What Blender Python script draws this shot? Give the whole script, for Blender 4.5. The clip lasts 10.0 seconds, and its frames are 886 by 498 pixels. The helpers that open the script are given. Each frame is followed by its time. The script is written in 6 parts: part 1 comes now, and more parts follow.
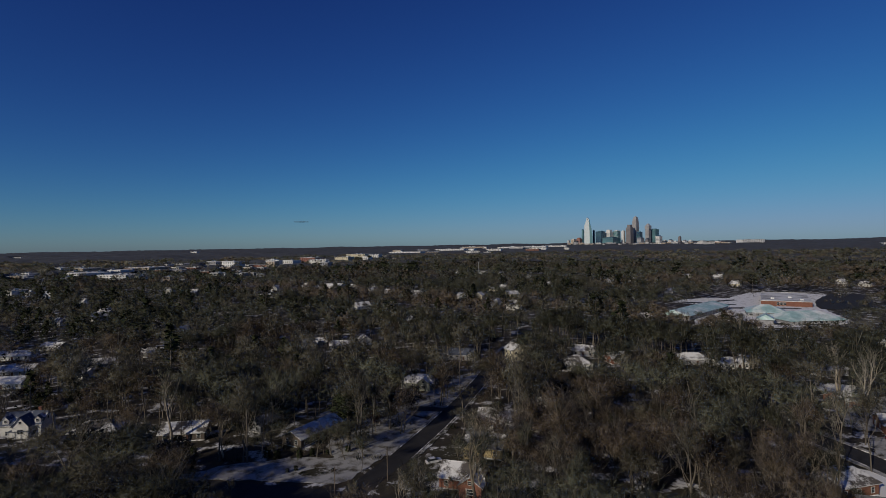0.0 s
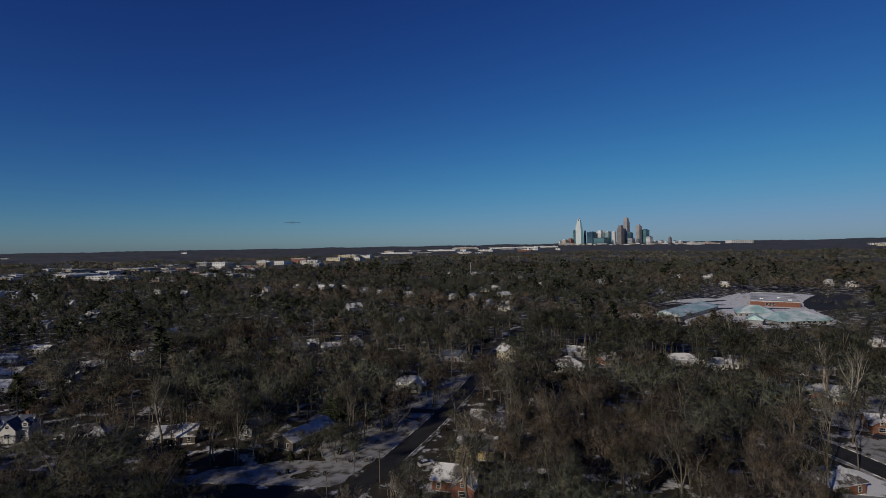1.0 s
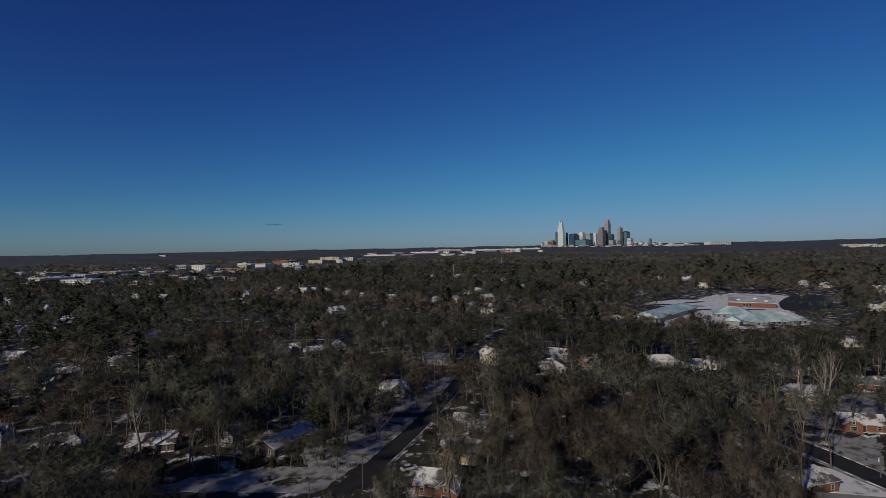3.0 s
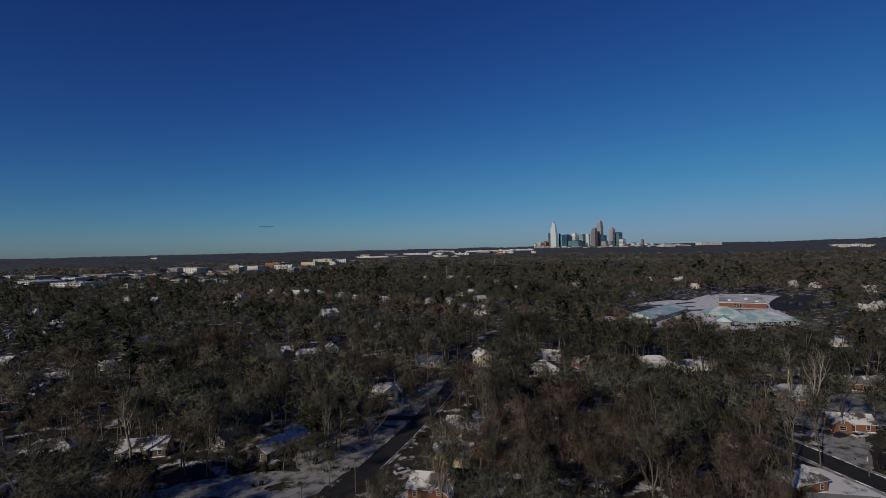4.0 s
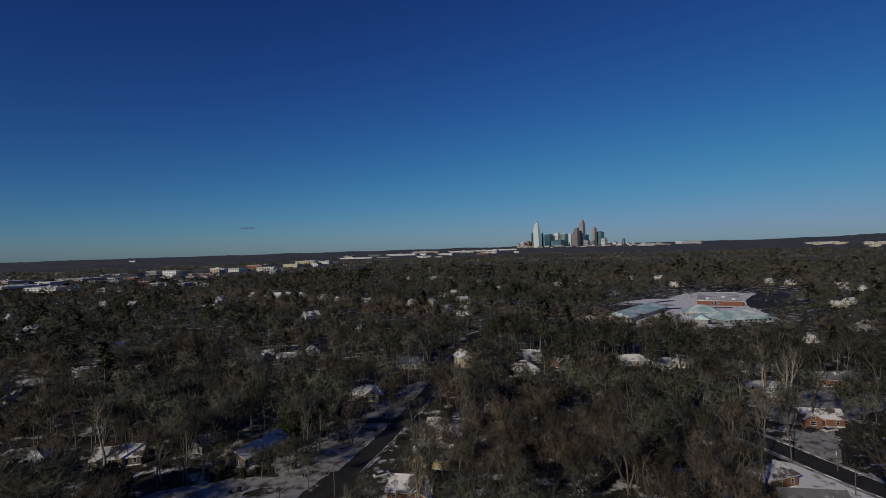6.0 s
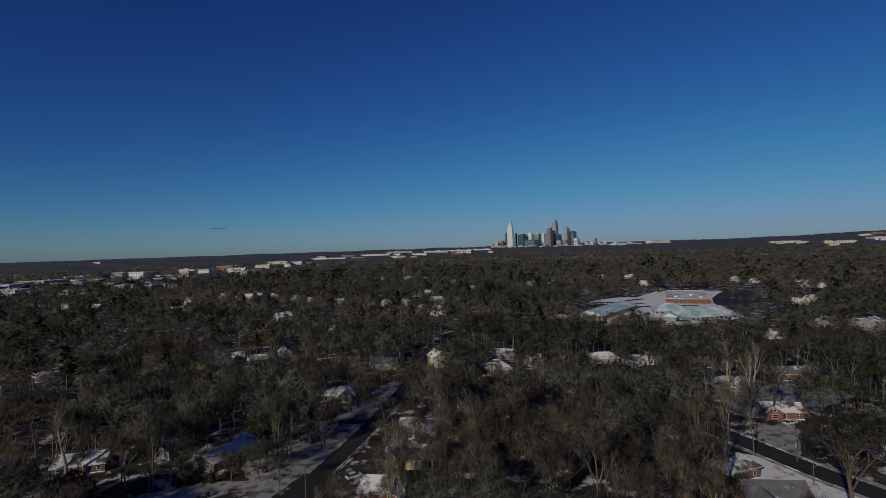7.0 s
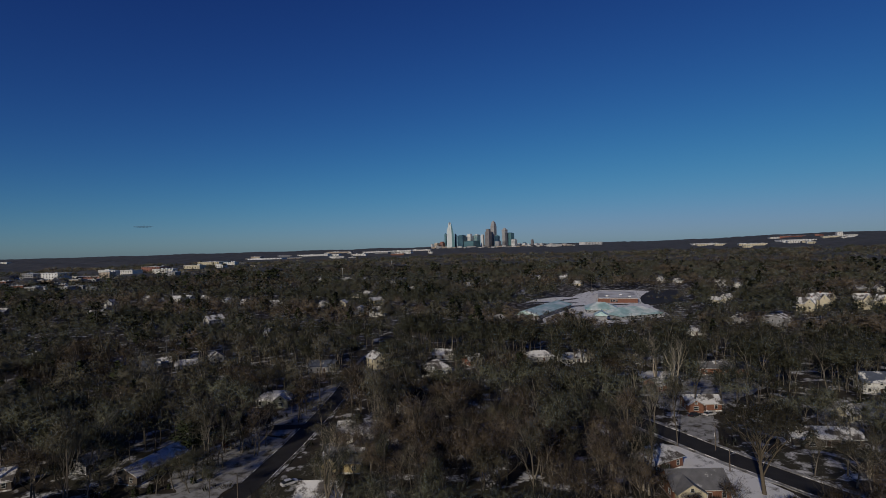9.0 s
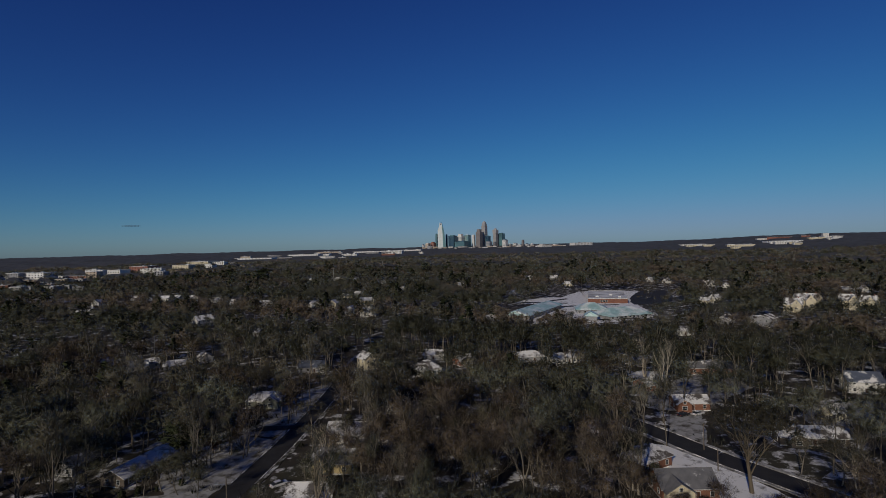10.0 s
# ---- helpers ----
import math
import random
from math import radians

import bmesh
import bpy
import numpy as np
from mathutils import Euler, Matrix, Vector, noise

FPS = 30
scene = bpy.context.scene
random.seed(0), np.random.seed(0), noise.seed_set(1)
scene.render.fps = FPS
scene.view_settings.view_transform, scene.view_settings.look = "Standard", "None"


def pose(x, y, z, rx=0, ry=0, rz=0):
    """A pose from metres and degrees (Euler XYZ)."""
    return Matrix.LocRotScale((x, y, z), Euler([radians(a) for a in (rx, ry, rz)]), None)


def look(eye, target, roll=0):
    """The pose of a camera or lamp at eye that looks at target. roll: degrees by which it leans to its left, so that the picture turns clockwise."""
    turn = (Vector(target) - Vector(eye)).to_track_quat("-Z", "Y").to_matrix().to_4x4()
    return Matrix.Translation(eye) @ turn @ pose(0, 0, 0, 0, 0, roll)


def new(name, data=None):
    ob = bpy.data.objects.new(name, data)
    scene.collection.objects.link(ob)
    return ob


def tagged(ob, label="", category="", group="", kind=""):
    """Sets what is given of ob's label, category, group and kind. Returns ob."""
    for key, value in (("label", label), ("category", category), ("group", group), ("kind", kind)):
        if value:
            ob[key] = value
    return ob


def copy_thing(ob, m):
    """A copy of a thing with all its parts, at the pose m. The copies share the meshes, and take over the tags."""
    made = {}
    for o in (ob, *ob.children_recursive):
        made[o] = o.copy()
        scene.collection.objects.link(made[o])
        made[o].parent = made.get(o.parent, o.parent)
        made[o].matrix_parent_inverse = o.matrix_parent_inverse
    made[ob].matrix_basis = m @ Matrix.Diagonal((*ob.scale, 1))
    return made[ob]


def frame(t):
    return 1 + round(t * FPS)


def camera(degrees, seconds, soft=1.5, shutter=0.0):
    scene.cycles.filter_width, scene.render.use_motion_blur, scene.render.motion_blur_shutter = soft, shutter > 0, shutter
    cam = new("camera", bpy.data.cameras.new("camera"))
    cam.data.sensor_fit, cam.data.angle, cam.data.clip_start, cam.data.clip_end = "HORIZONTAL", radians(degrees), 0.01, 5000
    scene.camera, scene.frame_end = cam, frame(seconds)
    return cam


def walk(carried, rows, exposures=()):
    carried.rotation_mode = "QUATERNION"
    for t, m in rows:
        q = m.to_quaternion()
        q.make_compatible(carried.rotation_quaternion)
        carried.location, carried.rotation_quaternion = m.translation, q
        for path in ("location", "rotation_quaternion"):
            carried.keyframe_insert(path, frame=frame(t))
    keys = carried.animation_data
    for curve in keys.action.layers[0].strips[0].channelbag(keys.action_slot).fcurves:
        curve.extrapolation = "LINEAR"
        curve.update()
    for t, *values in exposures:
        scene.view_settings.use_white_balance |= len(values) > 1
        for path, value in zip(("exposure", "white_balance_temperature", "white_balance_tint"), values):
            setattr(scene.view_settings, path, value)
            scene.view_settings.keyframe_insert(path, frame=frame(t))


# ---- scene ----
cam = camera(79.99, 10.0, soft=0.85)
PATH = [
    (0.0, pose(0.00, 0.00, 60.00, 89.500, 1.000, -0.000)),
    (0.5, pose(-0.16, -0.00, 60.10, 89.565, 1.032, -0.387)),
    (1.0, pose(-0.08, -0.06, 60.43, 89.553, 1.029, -0.883)),
    (1.5, pose(-0.17, -0.02, 60.69, 89.568, 1.057, -1.367)),
    (2.0, pose(-0.11, -0.12, 60.75, 89.699, 1.073, -1.707)),
    (2.5, pose(-0.05, -0.34, 60.92, 89.706, 1.060, -2.264)),
    (4.0, pose(0.28, -0.59, 61.61, 89.854, 1.333, -3.458)),
    (4.5, pose(0.59, -0.79, 61.92, 89.963, 1.410, -3.933)),
    (5.0, pose(1.06, -0.86, 62.10, 90.041, 1.585, -4.354)),
    (5.5, pose(1.55, -0.99, 62.21, 89.993, 1.694, -4.769)),
    (5.7, pose(1.68, -1.03, 62.19, 89.903, 1.726, -4.949)),
    (6.7, pose(2.35, -1.23, 62.11, 89.812, 1.888, -5.724)),
    (6.8, pose(2.42, -1.25, 62.10, 89.797, 1.905, -5.954)),
    (6.9, pose(2.48, -1.27, 62.09, 89.782, 1.921, -6.924)),
    (7.0, pose(2.55, -1.29, 62.08, 89.767, 1.937, -7.984)),
    (7.2, pose(2.61, -1.24, 62.08, 89.737, 1.921, -9.464)),
    (7.5, pose(2.69, -1.18, 62.08, 89.692, 1.897, -10.959)),
    (8.0, pose(2.80, -1.18, 62.19, 89.646, 1.825, -12.328)),
    (8.5, pose(2.68, -1.21, 62.21, 89.604, 1.790, -13.468)),
    (9.0, pose(2.56, -1.12, 62.17, 89.629, 1.662, -14.516)),
    (9.5, pose(2.53, -0.88, 62.14, 89.626, 1.565, -15.127)),
    (10.0, pose(2.53, -1.05, 62.23, 89.621, 1.515, -15.501)),
]
walk(cam, PATH, exposures=((0.0, -0.65), (5.0, -0.72), (10.0, -0.80)))

# ---- light ----
SUN_AZ, SUN_EL = 222.0, 23.0          # degrees clockwise from +y, degrees up
world = bpy.data.worlds.new("winter_sky")
scene.world = world
world.use_nodes = True
wn, wl = world.node_tree.nodes, world.node_tree.links
sky = wn.new("ShaderNodeTexSky")
sky.sky_type = "NISHITA"
sky.sun_disc = False
sky.sun_elevation, sky.sun_rotation = radians(SUN_EL), radians(SUN_AZ)
sky.altitude, sky.air_density, sky.dust_density, sky.ozone_density = 1800, 1.0, 1.5, 10.0
# cold, dry winter air: deeper blue overhead, paler towards the horizon
cold = wn.new("ShaderNodeHueSaturation")
cold.inputs["Saturation"].default_value = 1.035
parts, joined = wn.new("ShaderNodeSeparateColor"), wn.new("ShaderNodeCombineColor")
joined.inputs[2].default_value = 3.0
deep = wn.new("ShaderNodeMix")
deep.data_type, deep.blend_type = "RGBA", "MULTIPLY"
deep.inputs[0].default_value = 0.10
wl.new(sky.outputs[0], cold.inputs["Color"])
wl.new(cold.outputs[0], parts.inputs[0])
wl.new(parts.outputs[0], joined.inputs[0])
wl.new(parts.outputs[1], joined.inputs[1])
wl.new(cold.outputs[0], deep.inputs[6])
wl.new(joined.outputs[0], deep.inputs[7])
# clear dry air: darker overhead, evenly pale and a little ruddy low down; each channel is gain * c ** power / (1 + bend * c * c)
split, merged = wn.new("ShaderNodeSeparateColor"), wn.new("ShaderNodeCombineColor")
wl.new(deep.outputs[2], split.inputs[0])


def sky_math(op, a, b):
    node = wn.new("ShaderNodeMath")
    node.operation = op
    for k, v in enumerate((a, b)):
        if isinstance(v, float):
            node.inputs[k].default_value = v
        else:
            wl.new(v, node.inputs[k])
    return node.outputs[0]


for k, (gain, power, bend) in enumerate(((1.20, 1.30, 0.045), (0.805, 1.50, 0.0286), (0.7215, 1.30, 0.0050))):
    c = split.outputs[k]
    low = sky_math("ADD", sky_math("MULTIPLY", sky_math("MULTIPLY", c, c), bend), 1.0)
    wl.new(sky_math("DIVIDE", sky_math("MULTIPLY", sky_math("POWER", c, power), gain), low), merged.inputs[k])
wl.new(merged.outputs[0], wn["Background"].inputs[0])
wn["Background"].inputs[1].default_value = 0.0715
sun_data = bpy.data.lights.new("sun", "SUN")
sun_data.energy, sun_data.angle, sun_data.color = 3.85, radians(0.55), (1.0, 0.89, 0.73)
sun = new("sun", sun_data)
to_sun = Vector((math.sin(radians(SUN_AZ)) * math.cos(radians(SUN_EL)), math.cos(radians(SUN_AZ)) * math.cos(radians(SUN_EL)), math.sin(radians(SUN_EL))))
sun.matrix_world = look(to_sun * 300, (0, 0, 0))


# ---- materials ----
def mat(name, rgb, rough=0.8, rgb2=None, scale=1.0, fine=12.0, bump=0.3, metal=0.0, vary=0.25, spec=0.3):
    """Two-scale procedural surface: broad stains between rgb and rgb2, fine grain, bump."""
    m = bpy.data.materials.new(name)
    m.use_nodes = True
    n, l = m.node_tree.nodes, m.node_tree.links
    b = n["Principled BSDF"]
    b.inputs["Roughness"].default_value, b.inputs["Metallic"].default_value = rough, metal
    b.inputs["Specular IOR Level"].default_value = spec
    geo = n.new("ShaderNodeNewGeometry")
    broad, grain = n.new("ShaderNodeTexNoise"), n.new("ShaderNodeTexNoise")
    for node, s, d in ((broad, scale, 3), (grain, fine, 4)):
        node.inputs["Scale"].default_value, node.inputs["Detail"].default_value = s, d
        l.new(geo.outputs["Position"], node.inputs["Vector"])
    ramp = n.new("ShaderNodeValToRGB")
    c2 = rgb2 or tuple(v * (1 - vary) for v in rgb)
    ramp.color_ramp.elements[0].color, ramp.color_ramp.elements[1].color = (*c2, 1), (*rgb, 1)
    ramp.color_ramp.elements[0].position, ramp.color_ramp.elements[1].position = 0.35, 0.65
    l.new(broad.outputs[0], ramp.inputs[0])
    mix = n.new("ShaderNodeMix")
    mix.data_type, mix.blend_type = "RGBA", "MULTIPLY"
    mix.inputs[0].default_value = 0.35
    l.new(ramp.outputs[0], mix.inputs[6])
    l.new(grain.outputs[0], mix.inputs[7])
    l.new(mix.outputs[2], b.inputs["Base Color"])
    if bump:
        bp = n.new("ShaderNodeBump")
        bp.inputs["Strength"].default_value, bp.inputs["Distance"].default_value = bump, 0.05
        l.new(grain.outputs[0], bp.inputs["Height"])
        l.new(bp.outputs[0], b.inputs["Normal"])
    return m


def snowy(name, rgb, cover, scale=0.25, snow=(0.82, 0.81, 0.79), rough=0.85, soft=0.05, rgb2=None, second=None):
    """A surface with melting snow lying on it in ragged patches; cover: share under snow."""
    m = mat(name, rgb, rough, rgb2, scale * 2, 9.0)
    n, l = m.node_tree.nodes, m.node_tree.links
    b = n["Principled BSDF"]
    geo = n.new("ShaderNodeNewGeometry")
    big, small, add = n.new("ShaderNodeTexNoise"), n.new("ShaderNodeTexNoise"), n.new("ShaderNodeMath")
    for node, s, d in ((big, scale, 5), (small, scale * 7, 3)):
        node.inputs["Scale"].default_value, node.inputs["Detail"].default_value = s, d
        l.new(geo.outputs["Position"], node.inputs["Vector"])
    add.operation = "MULTIPLY_ADD"
    add.inputs[1].default_value = 0.3
    l.new(small.outputs[0], add.inputs[0])
    l.new(big.outputs[0], add.inputs[2])
    ramp = n.new("ShaderNodeValToRGB")
    at = 0.65 + (0.5 - cover) * 0.42
    ramp.color_ramp.elements[0].position, ramp.color_ramp.elements[1].position = max(0.0, at - soft), min(1.0, at + soft)
    l.new(add.outputs[0], ramp.inputs[0])
    mix = n.new("ShaderNodeMix")
    mix.data_type = "RGBA"
    old = b.inputs["Base Color"].links[0].from_socket
    l.new(ramp.outputs[0], mix.inputs[0])
    l.new(old, mix.inputs[6])
    mix.inputs[7].default_value = (*snow, 1)
    l.new(mix.outputs[2], b.inputs["Base Color"])
    return m


def bark(name, rgb, rgb2, spray=False):
    """Bark and twigs: tint differs from tree to tree and from patch to patch; a spray thins out from its base by the mesh's "cover"."""
    m = mat(name, rgb, 0.95, rgb2, 0.075, 0.6, 0.0, spec=0.1)
    n, l = m.node_tree.nodes, m.node_tree.links
    b = n["Principled BSDF"]
    info = n.new("ShaderNodeObjectInfo")
    hsv = n.new("ShaderNodeHueSaturation")
    ma = n.new("ShaderNodeMapRange")
    ma.inputs["To Min"].default_value, ma.inputs["To Max"].default_value = 0.65, 1.35
    l.new(info.outputs["Random"], ma.inputs[0])
    l.new(ma.outputs[0], hsv.inputs["Value"])
    l.new(b.inputs["Base Color"].links[0].from_socket, hsv.inputs["Color"])
    l.new(hsv.outputs[0], b.inputs["Base Color"])
    if spray:
        cover = n.new("ShaderNodeAttribute")
        cover.attribute_name = "cover"
        l.new(cover.outputs["Fac"], b.inputs["Alpha"])
    return m


def glass(name, rgb, rough=0.12):
    m = mat(name, rgb, rough, None, 0.3, 3.0, 0.0, spec=0.6)
    return m


M = dict(
    ground=snowy("leaf_litter_and_snow", (0.058, 0.045, 0.031), 0.27, 0.16, rgb2=(0.034, 0.030, 0.020), snow=(0.61, 0.605, 0.59)),
    # lawn: snow far darker than open snow, tree shade put into its colour
    lawn=snowy("snow_lawn_greyed_as_shade", (0.085, 0.072, 0.048), 0.68, 0.33, snow=(0.34, 0.338, 0.33), soft=0.12),
    field=snowy("open_snow", (0.10, 0.09, 0.06), 0.86, 0.30, snow=(0.76, 0.755, 0.74), soft=0.10),
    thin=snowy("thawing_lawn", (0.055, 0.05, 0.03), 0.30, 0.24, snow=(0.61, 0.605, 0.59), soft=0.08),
    asphalt=mat("asphalt", (0.040, 0.038, 0.037), 0.8, (0.026, 0.025, 0.025), 0.25, 15.0),
    concrete=snowy("concrete_kerb", (0.33, 0.32, 0.30), 0.45, 0.4),
    bark_grey=bark("grey_bark", (0.20, 0.178, 0.145), (0.115, 0.10, 0.082)),
    bark_pale=bark("pale_sycamore_bark", (0.46, 0.41, 0.33), (0.27, 0.23, 0.175)),
    bark_tan=bark("tan_bark", (0.24, 0.20, 0.145), (0.14, 0.115, 0.085)),
    twig_brown=bark("brown_twigs", (0.200, 0.190, 0.149), (0.112, 0.106, 0.084), True),
    twig_red=bark("reddish_twigs", (0.222, 0.180, 0.139), (0.121, 0.100, 0.078), True),
    twig_grey=bark("grey_twigs", (0.166, 0.172, 0.127), (0.092, 0.096, 0.071), True),
    oak_leaf=bark("dead_oak_leaves", (0.20, 0.085, 0.035), (0.12, 0.06, 0.03)),
    needle=bark("dark_needles", (0.034, 0.042, 0.020), (0.022, 0.028, 0.014)),
    # canopy: cool grey base colour, with distance haze painted in
    canopy=mat("haze_tinted_far_canopy", (0.096, 0.099, 0.104), 0.95, (0.060, 0.062, 0.065), 0.020, 0.25, 0.0),
    brick=mat("red_brick", (0.26, 0.115, 0.075), 0.85, (0.19, 0.085, 0.058), 0.8, 8.0),
    brick_orange=mat("orange_brick", (0.27, 0.125, 0.08), 0.85, (0.20, 0.095, 0.062), 0.8, 8.0),
    white=mat("white_siding", (0.76, 0.75, 0.71), 0.6, (0.64, 0.63, 0.59), 0.5, 6.0),
    cream=mat("cream_siding", (0.70, 0.63, 0.45), 0.6, (0.58, 0.52, 0.38), 0.5, 6.0),
    yellow=mat("yellow_siding", (0.62, 0.50, 0.26), 0.6, (0.5, 0.4, 0.22), 0.5, 6.0),
    sage=mat("sage_grey_siding", (0.30, 0.31, 0.25), 0.6, (0.24, 0.25, 0.2), 0.5, 6.0),
    greywall=mat("grey_siding", (0.34, 0.34, 0.35), 0.6, (0.26, 0.26, 0.27), 0.5, 6.0),
    # brown siding, darkened in its colour for walls lying in shade
    brownwall_shade=mat("brown_siding_darkened_as_shade", (0.15, 0.12, 0.095), 0.7, (0.11, 0.09, 0.075), 0.5, 6.0),
    tan=mat("tan_stone", (0.50, 0.42, 0.33), 0.75, (0.40, 0.33, 0.26), 0.05, 0.6),
    trim=mat("white_trim", (0.80, 0.80, 0.77), 0.5, None, 1.0, 9.0),
    door=mat("dark_door_paint", (0.10, 0.05, 0.04), 0.5),
    pane=glass("window_glass", (0.02, 0.025, 0.03), 0.22),
    screen=glass("car_glass", (0.02, 0.025, 0.03), 0.4),
    roof_snow=snowy("shingles_under_snow", (0.13, 0.12, 0.115), 0.70, 0.35, soft=0.09, snow=(0.66, 0.655, 0.64)),
    roof_part=snowy("shingles_half_thawed", (0.14, 0.125, 0.115), 0.55, 0.30, snow=(0.66, 0.655, 0.64)),
    roof_grey=snowy("grey_shingles", (0.19, 0.19, 0.20), 0.12, 0.30, snow=(0.66, 0.655, 0.64)),
    roof_blue=snowy("blue_grey_shingles", (0.11, 0.13, 0.18), 0.22, 0.30, snow=(0.66, 0.655, 0.64)),
    roof_teal=snowy("pale_teal_metal_under_snow", (0.46, 0.69, 0.67), 0.22, 0.10, rough=0.5, soft=0.16),
    roof_flat=snowy("flat_roof_under_snow", (0.30, 0.29, 0.28), 0.72, 0.06, soft=0.12, snow=(0.66, 0.655, 0.64)),
    metal=mat("galvanised_metal", (0.45, 0.46, 0.47), 0.4, None, 1.0, 9.0, 0.1, 0.7),
    wood=mat("weathered_pole_wood", (0.17, 0.14, 0.11), 0.9),
    car_white=mat("white_car_paint", (0.78, 0.78, 0.78), 0.25, None, 1.0, 9.0, 0.0, spec=0.6),
    car_dark=mat("dark_car_paint", (0.03, 0.032, 0.04), 0.25, None, 1.0, 9.0, 0.0, spec=0.6),
    car_silver=mat("silver_car_paint", (0.45, 0.46, 0.48), 0.3, None, 1.0, 9.0, 0.0, 0.6),
    rubber=mat("tyre_rubber", (0.02, 0.02, 0.02), 0.9),
    lamp_red=mat("tail_lamp_plastic", (0.35, 0.02, 0.02), 0.3),
    glass_pale=glass("pale_reflective_glass", (0.76, 0.85, 0.86), 0.3),
    glass_teal=glass("teal_glass", (0.15, 0.30, 0.33), 0.2),
    glass_blue=glass("dark_blue_glass", (0.035, 0.075, 0.14), 0.2),
    tower_brown=mat("brown_granite", (0.27, 0.25, 0.255), 0.6, (0.21, 0.195, 0.20), 0.03, 0.3),
    tower_grey=mat("grey_granite", (0.44, 0.44, 0.45), 0.6, (0.35, 0.35, 0.36), 0.03, 0.3),
    tower_white=mat("white_precast_concrete", (0.78, 0.78, 0.76), 0.6, (0.68, 0.68, 0.67), 0.03, 0.3),
    tower_red=mat("red_brick_apartment_wall", (0.36, 0.16, 0.12), 0.8, (0.28, 0.13, 0.1), 0.05, 0.5),
)


# ---- shapes ----
class Shape:
    """Vertices and faces of one mesh."""

    def __init__(self):
        self.v, self.f = [], []

    def face(self, *pts):
        k = len(self.v)
        self.v += [tuple(p) for p in pts]
        self.f.append(tuple(range(k, k + len(pts))))
        return self

    def loft(self, a, b, caps=True):
        """A closed skin between two rings of as many points."""
        k, n = len(self.v), len(a)
        self.v += [tuple(p) for p in a] + [tuple(p) for p in b]
        for i in range(n):
            j = (i + 1) % n
            self.f.append((k + i, k + j, k + n + j, k + n + i))
        if caps:
            self.f += [tuple(range(k + n - 1, k - 1, -1)), tuple(range(k + n, k + 2 * n))]
        return self

    def box(self, x0, y0, z0, x1, y1, z1, taper=0.0):
        t = taper
        return self.loft([(x0, y0, z0), (x1, y0, z0), (x1, y1, z0), (x0, y1, z0)],
                         [(x0 + t, y0 + t, z1), (x1 - t, y0 + t, z1), (x1 - t, y1 - t, z1), (x0 + t, y1 - t, z1)])

    def tube(self, a, b, r0, r1, sides=8):
        a, b = Vector(a), Vector(b)
        q = (b - a).to_track_quat("Z", "Y")
        ring = [Vector((math.cos(i * math.tau / sides), math.sin(i * math.tau / sides), 0)) for i in range(sides)]
        return self.loft([a + q @ (p * r0) for p in ring], [b + q @ (p * r1) for p in ring])

    def mesh(self, name, material):
        me = bpy.data.meshes.new(name)
        me.from_pydata(self.v, [], self.f)
        me.materials.append(material)
        me.update()
        return me


def part(name, shape, material, parent, label="", m=None):
    """One mesh object under a thing or a part."""
    me = shape.mesh(name, material) if isinstance(shape, Shape) else shape
    ob = new(name, me)
    ob.parent = parent
    if m is not None:
        ob.matrix_basis = m
    return tagged(ob, label)


def thing(name, m, label, category, group=""):
    ob = new(name)
    ob.matrix_basis = m
    return tagged(ob, label, category, group)


def raw_mesh(name, v, f, material, normals=None, cover=None):
    """A mesh of triangles from arrays; for each vertex a normal, to round a crown of many small sprays, and how dense a spray is there."""
    me = bpy.data.meshes.new(name)
    me.vertices.add(len(v))
    me.vertices.foreach_set("co", np.ascontiguousarray(v, dtype=np.float32).ravel())
    me.loops.add(f.size)
    me.loops.foreach_set("vertex_index", np.ascontiguousarray(f, dtype=np.int32).ravel())
    me.polygons.add(len(f))
    me.polygons.foreach_set("loop_start", np.arange(0, f.size, 3, dtype=np.int32))
    me.update(calc_edges=True)
    if normals is not None:
        me.attributes.new("custom_normal", "FLOAT_VECTOR", "POINT").data.foreach_set("vector", np.ascontiguousarray(normals, dtype=np.float32).ravel())
    if cover is not None:
        me.attributes.new("cover", "FLOAT", "POINT").data.foreach_set("value", np.ascontiguousarray(cover, dtype=np.float32))
    me.materials.append(material)
    return me


# ---- ground ----
def sm(u):
    u = np.clip(u, 0, 1)
    return u * u * (3 - 2 * u)


def gz(x, y):
    """Height of the ground: level near by, rising slowly to the far ridge."""
    r = np.hypot(x, y)
    return 27 * sm((r - 450) / 4500) + 13 * sm((r - 3900) / 1000) + 25 * sm((r - 1700) / 3000) * sm((np.arctan2(x, y) - 0.66) / 0.22) + 2.2 * np.sin(x / 143 + 1) * np.sin(y / 171 + 0.4) * sm((r - 260) / 500)


def polar_sheet(name, radii, angles, lift, material, closed, rough=0.0, seed=1):
    rng = np.random.default_rng(seed)
    r, a = np.meshgrid(radii, angles, indexing="ij")
    x, y = r * np.sin(a), r * np.cos(a)
    z = gz(x, y) + lift(r, a, rng)
    v = np.stack([x, y, z], -1).reshape(-1, 3)
    nr, na = r.shape
    i, j = np.meshgrid(np.arange(nr - 1), np.arange(na if closed else na - 1), indexing="ij")
    k = (j + 1) % na
    q = np.stack([i * na + j, i * na + k, (i + 1) * na + k, (i + 1) * na + j], -1).reshape(-1, 4)
    f = np.concatenate([q[:, [0, 2, 1]], q[:, [0, 3, 2]]])
    return new(name, raw_mesh(name, v, f, material))


radii = np.concatenate([[0.001], np.linspace(20, 500, 40), np.geomspace(520, 4960, 50)])
ground = polar_sheet("ground", radii, np.linspace(0, math.tau, 160, endpoint=False), lambda r, a, g: 0 * r, M["ground"], True)
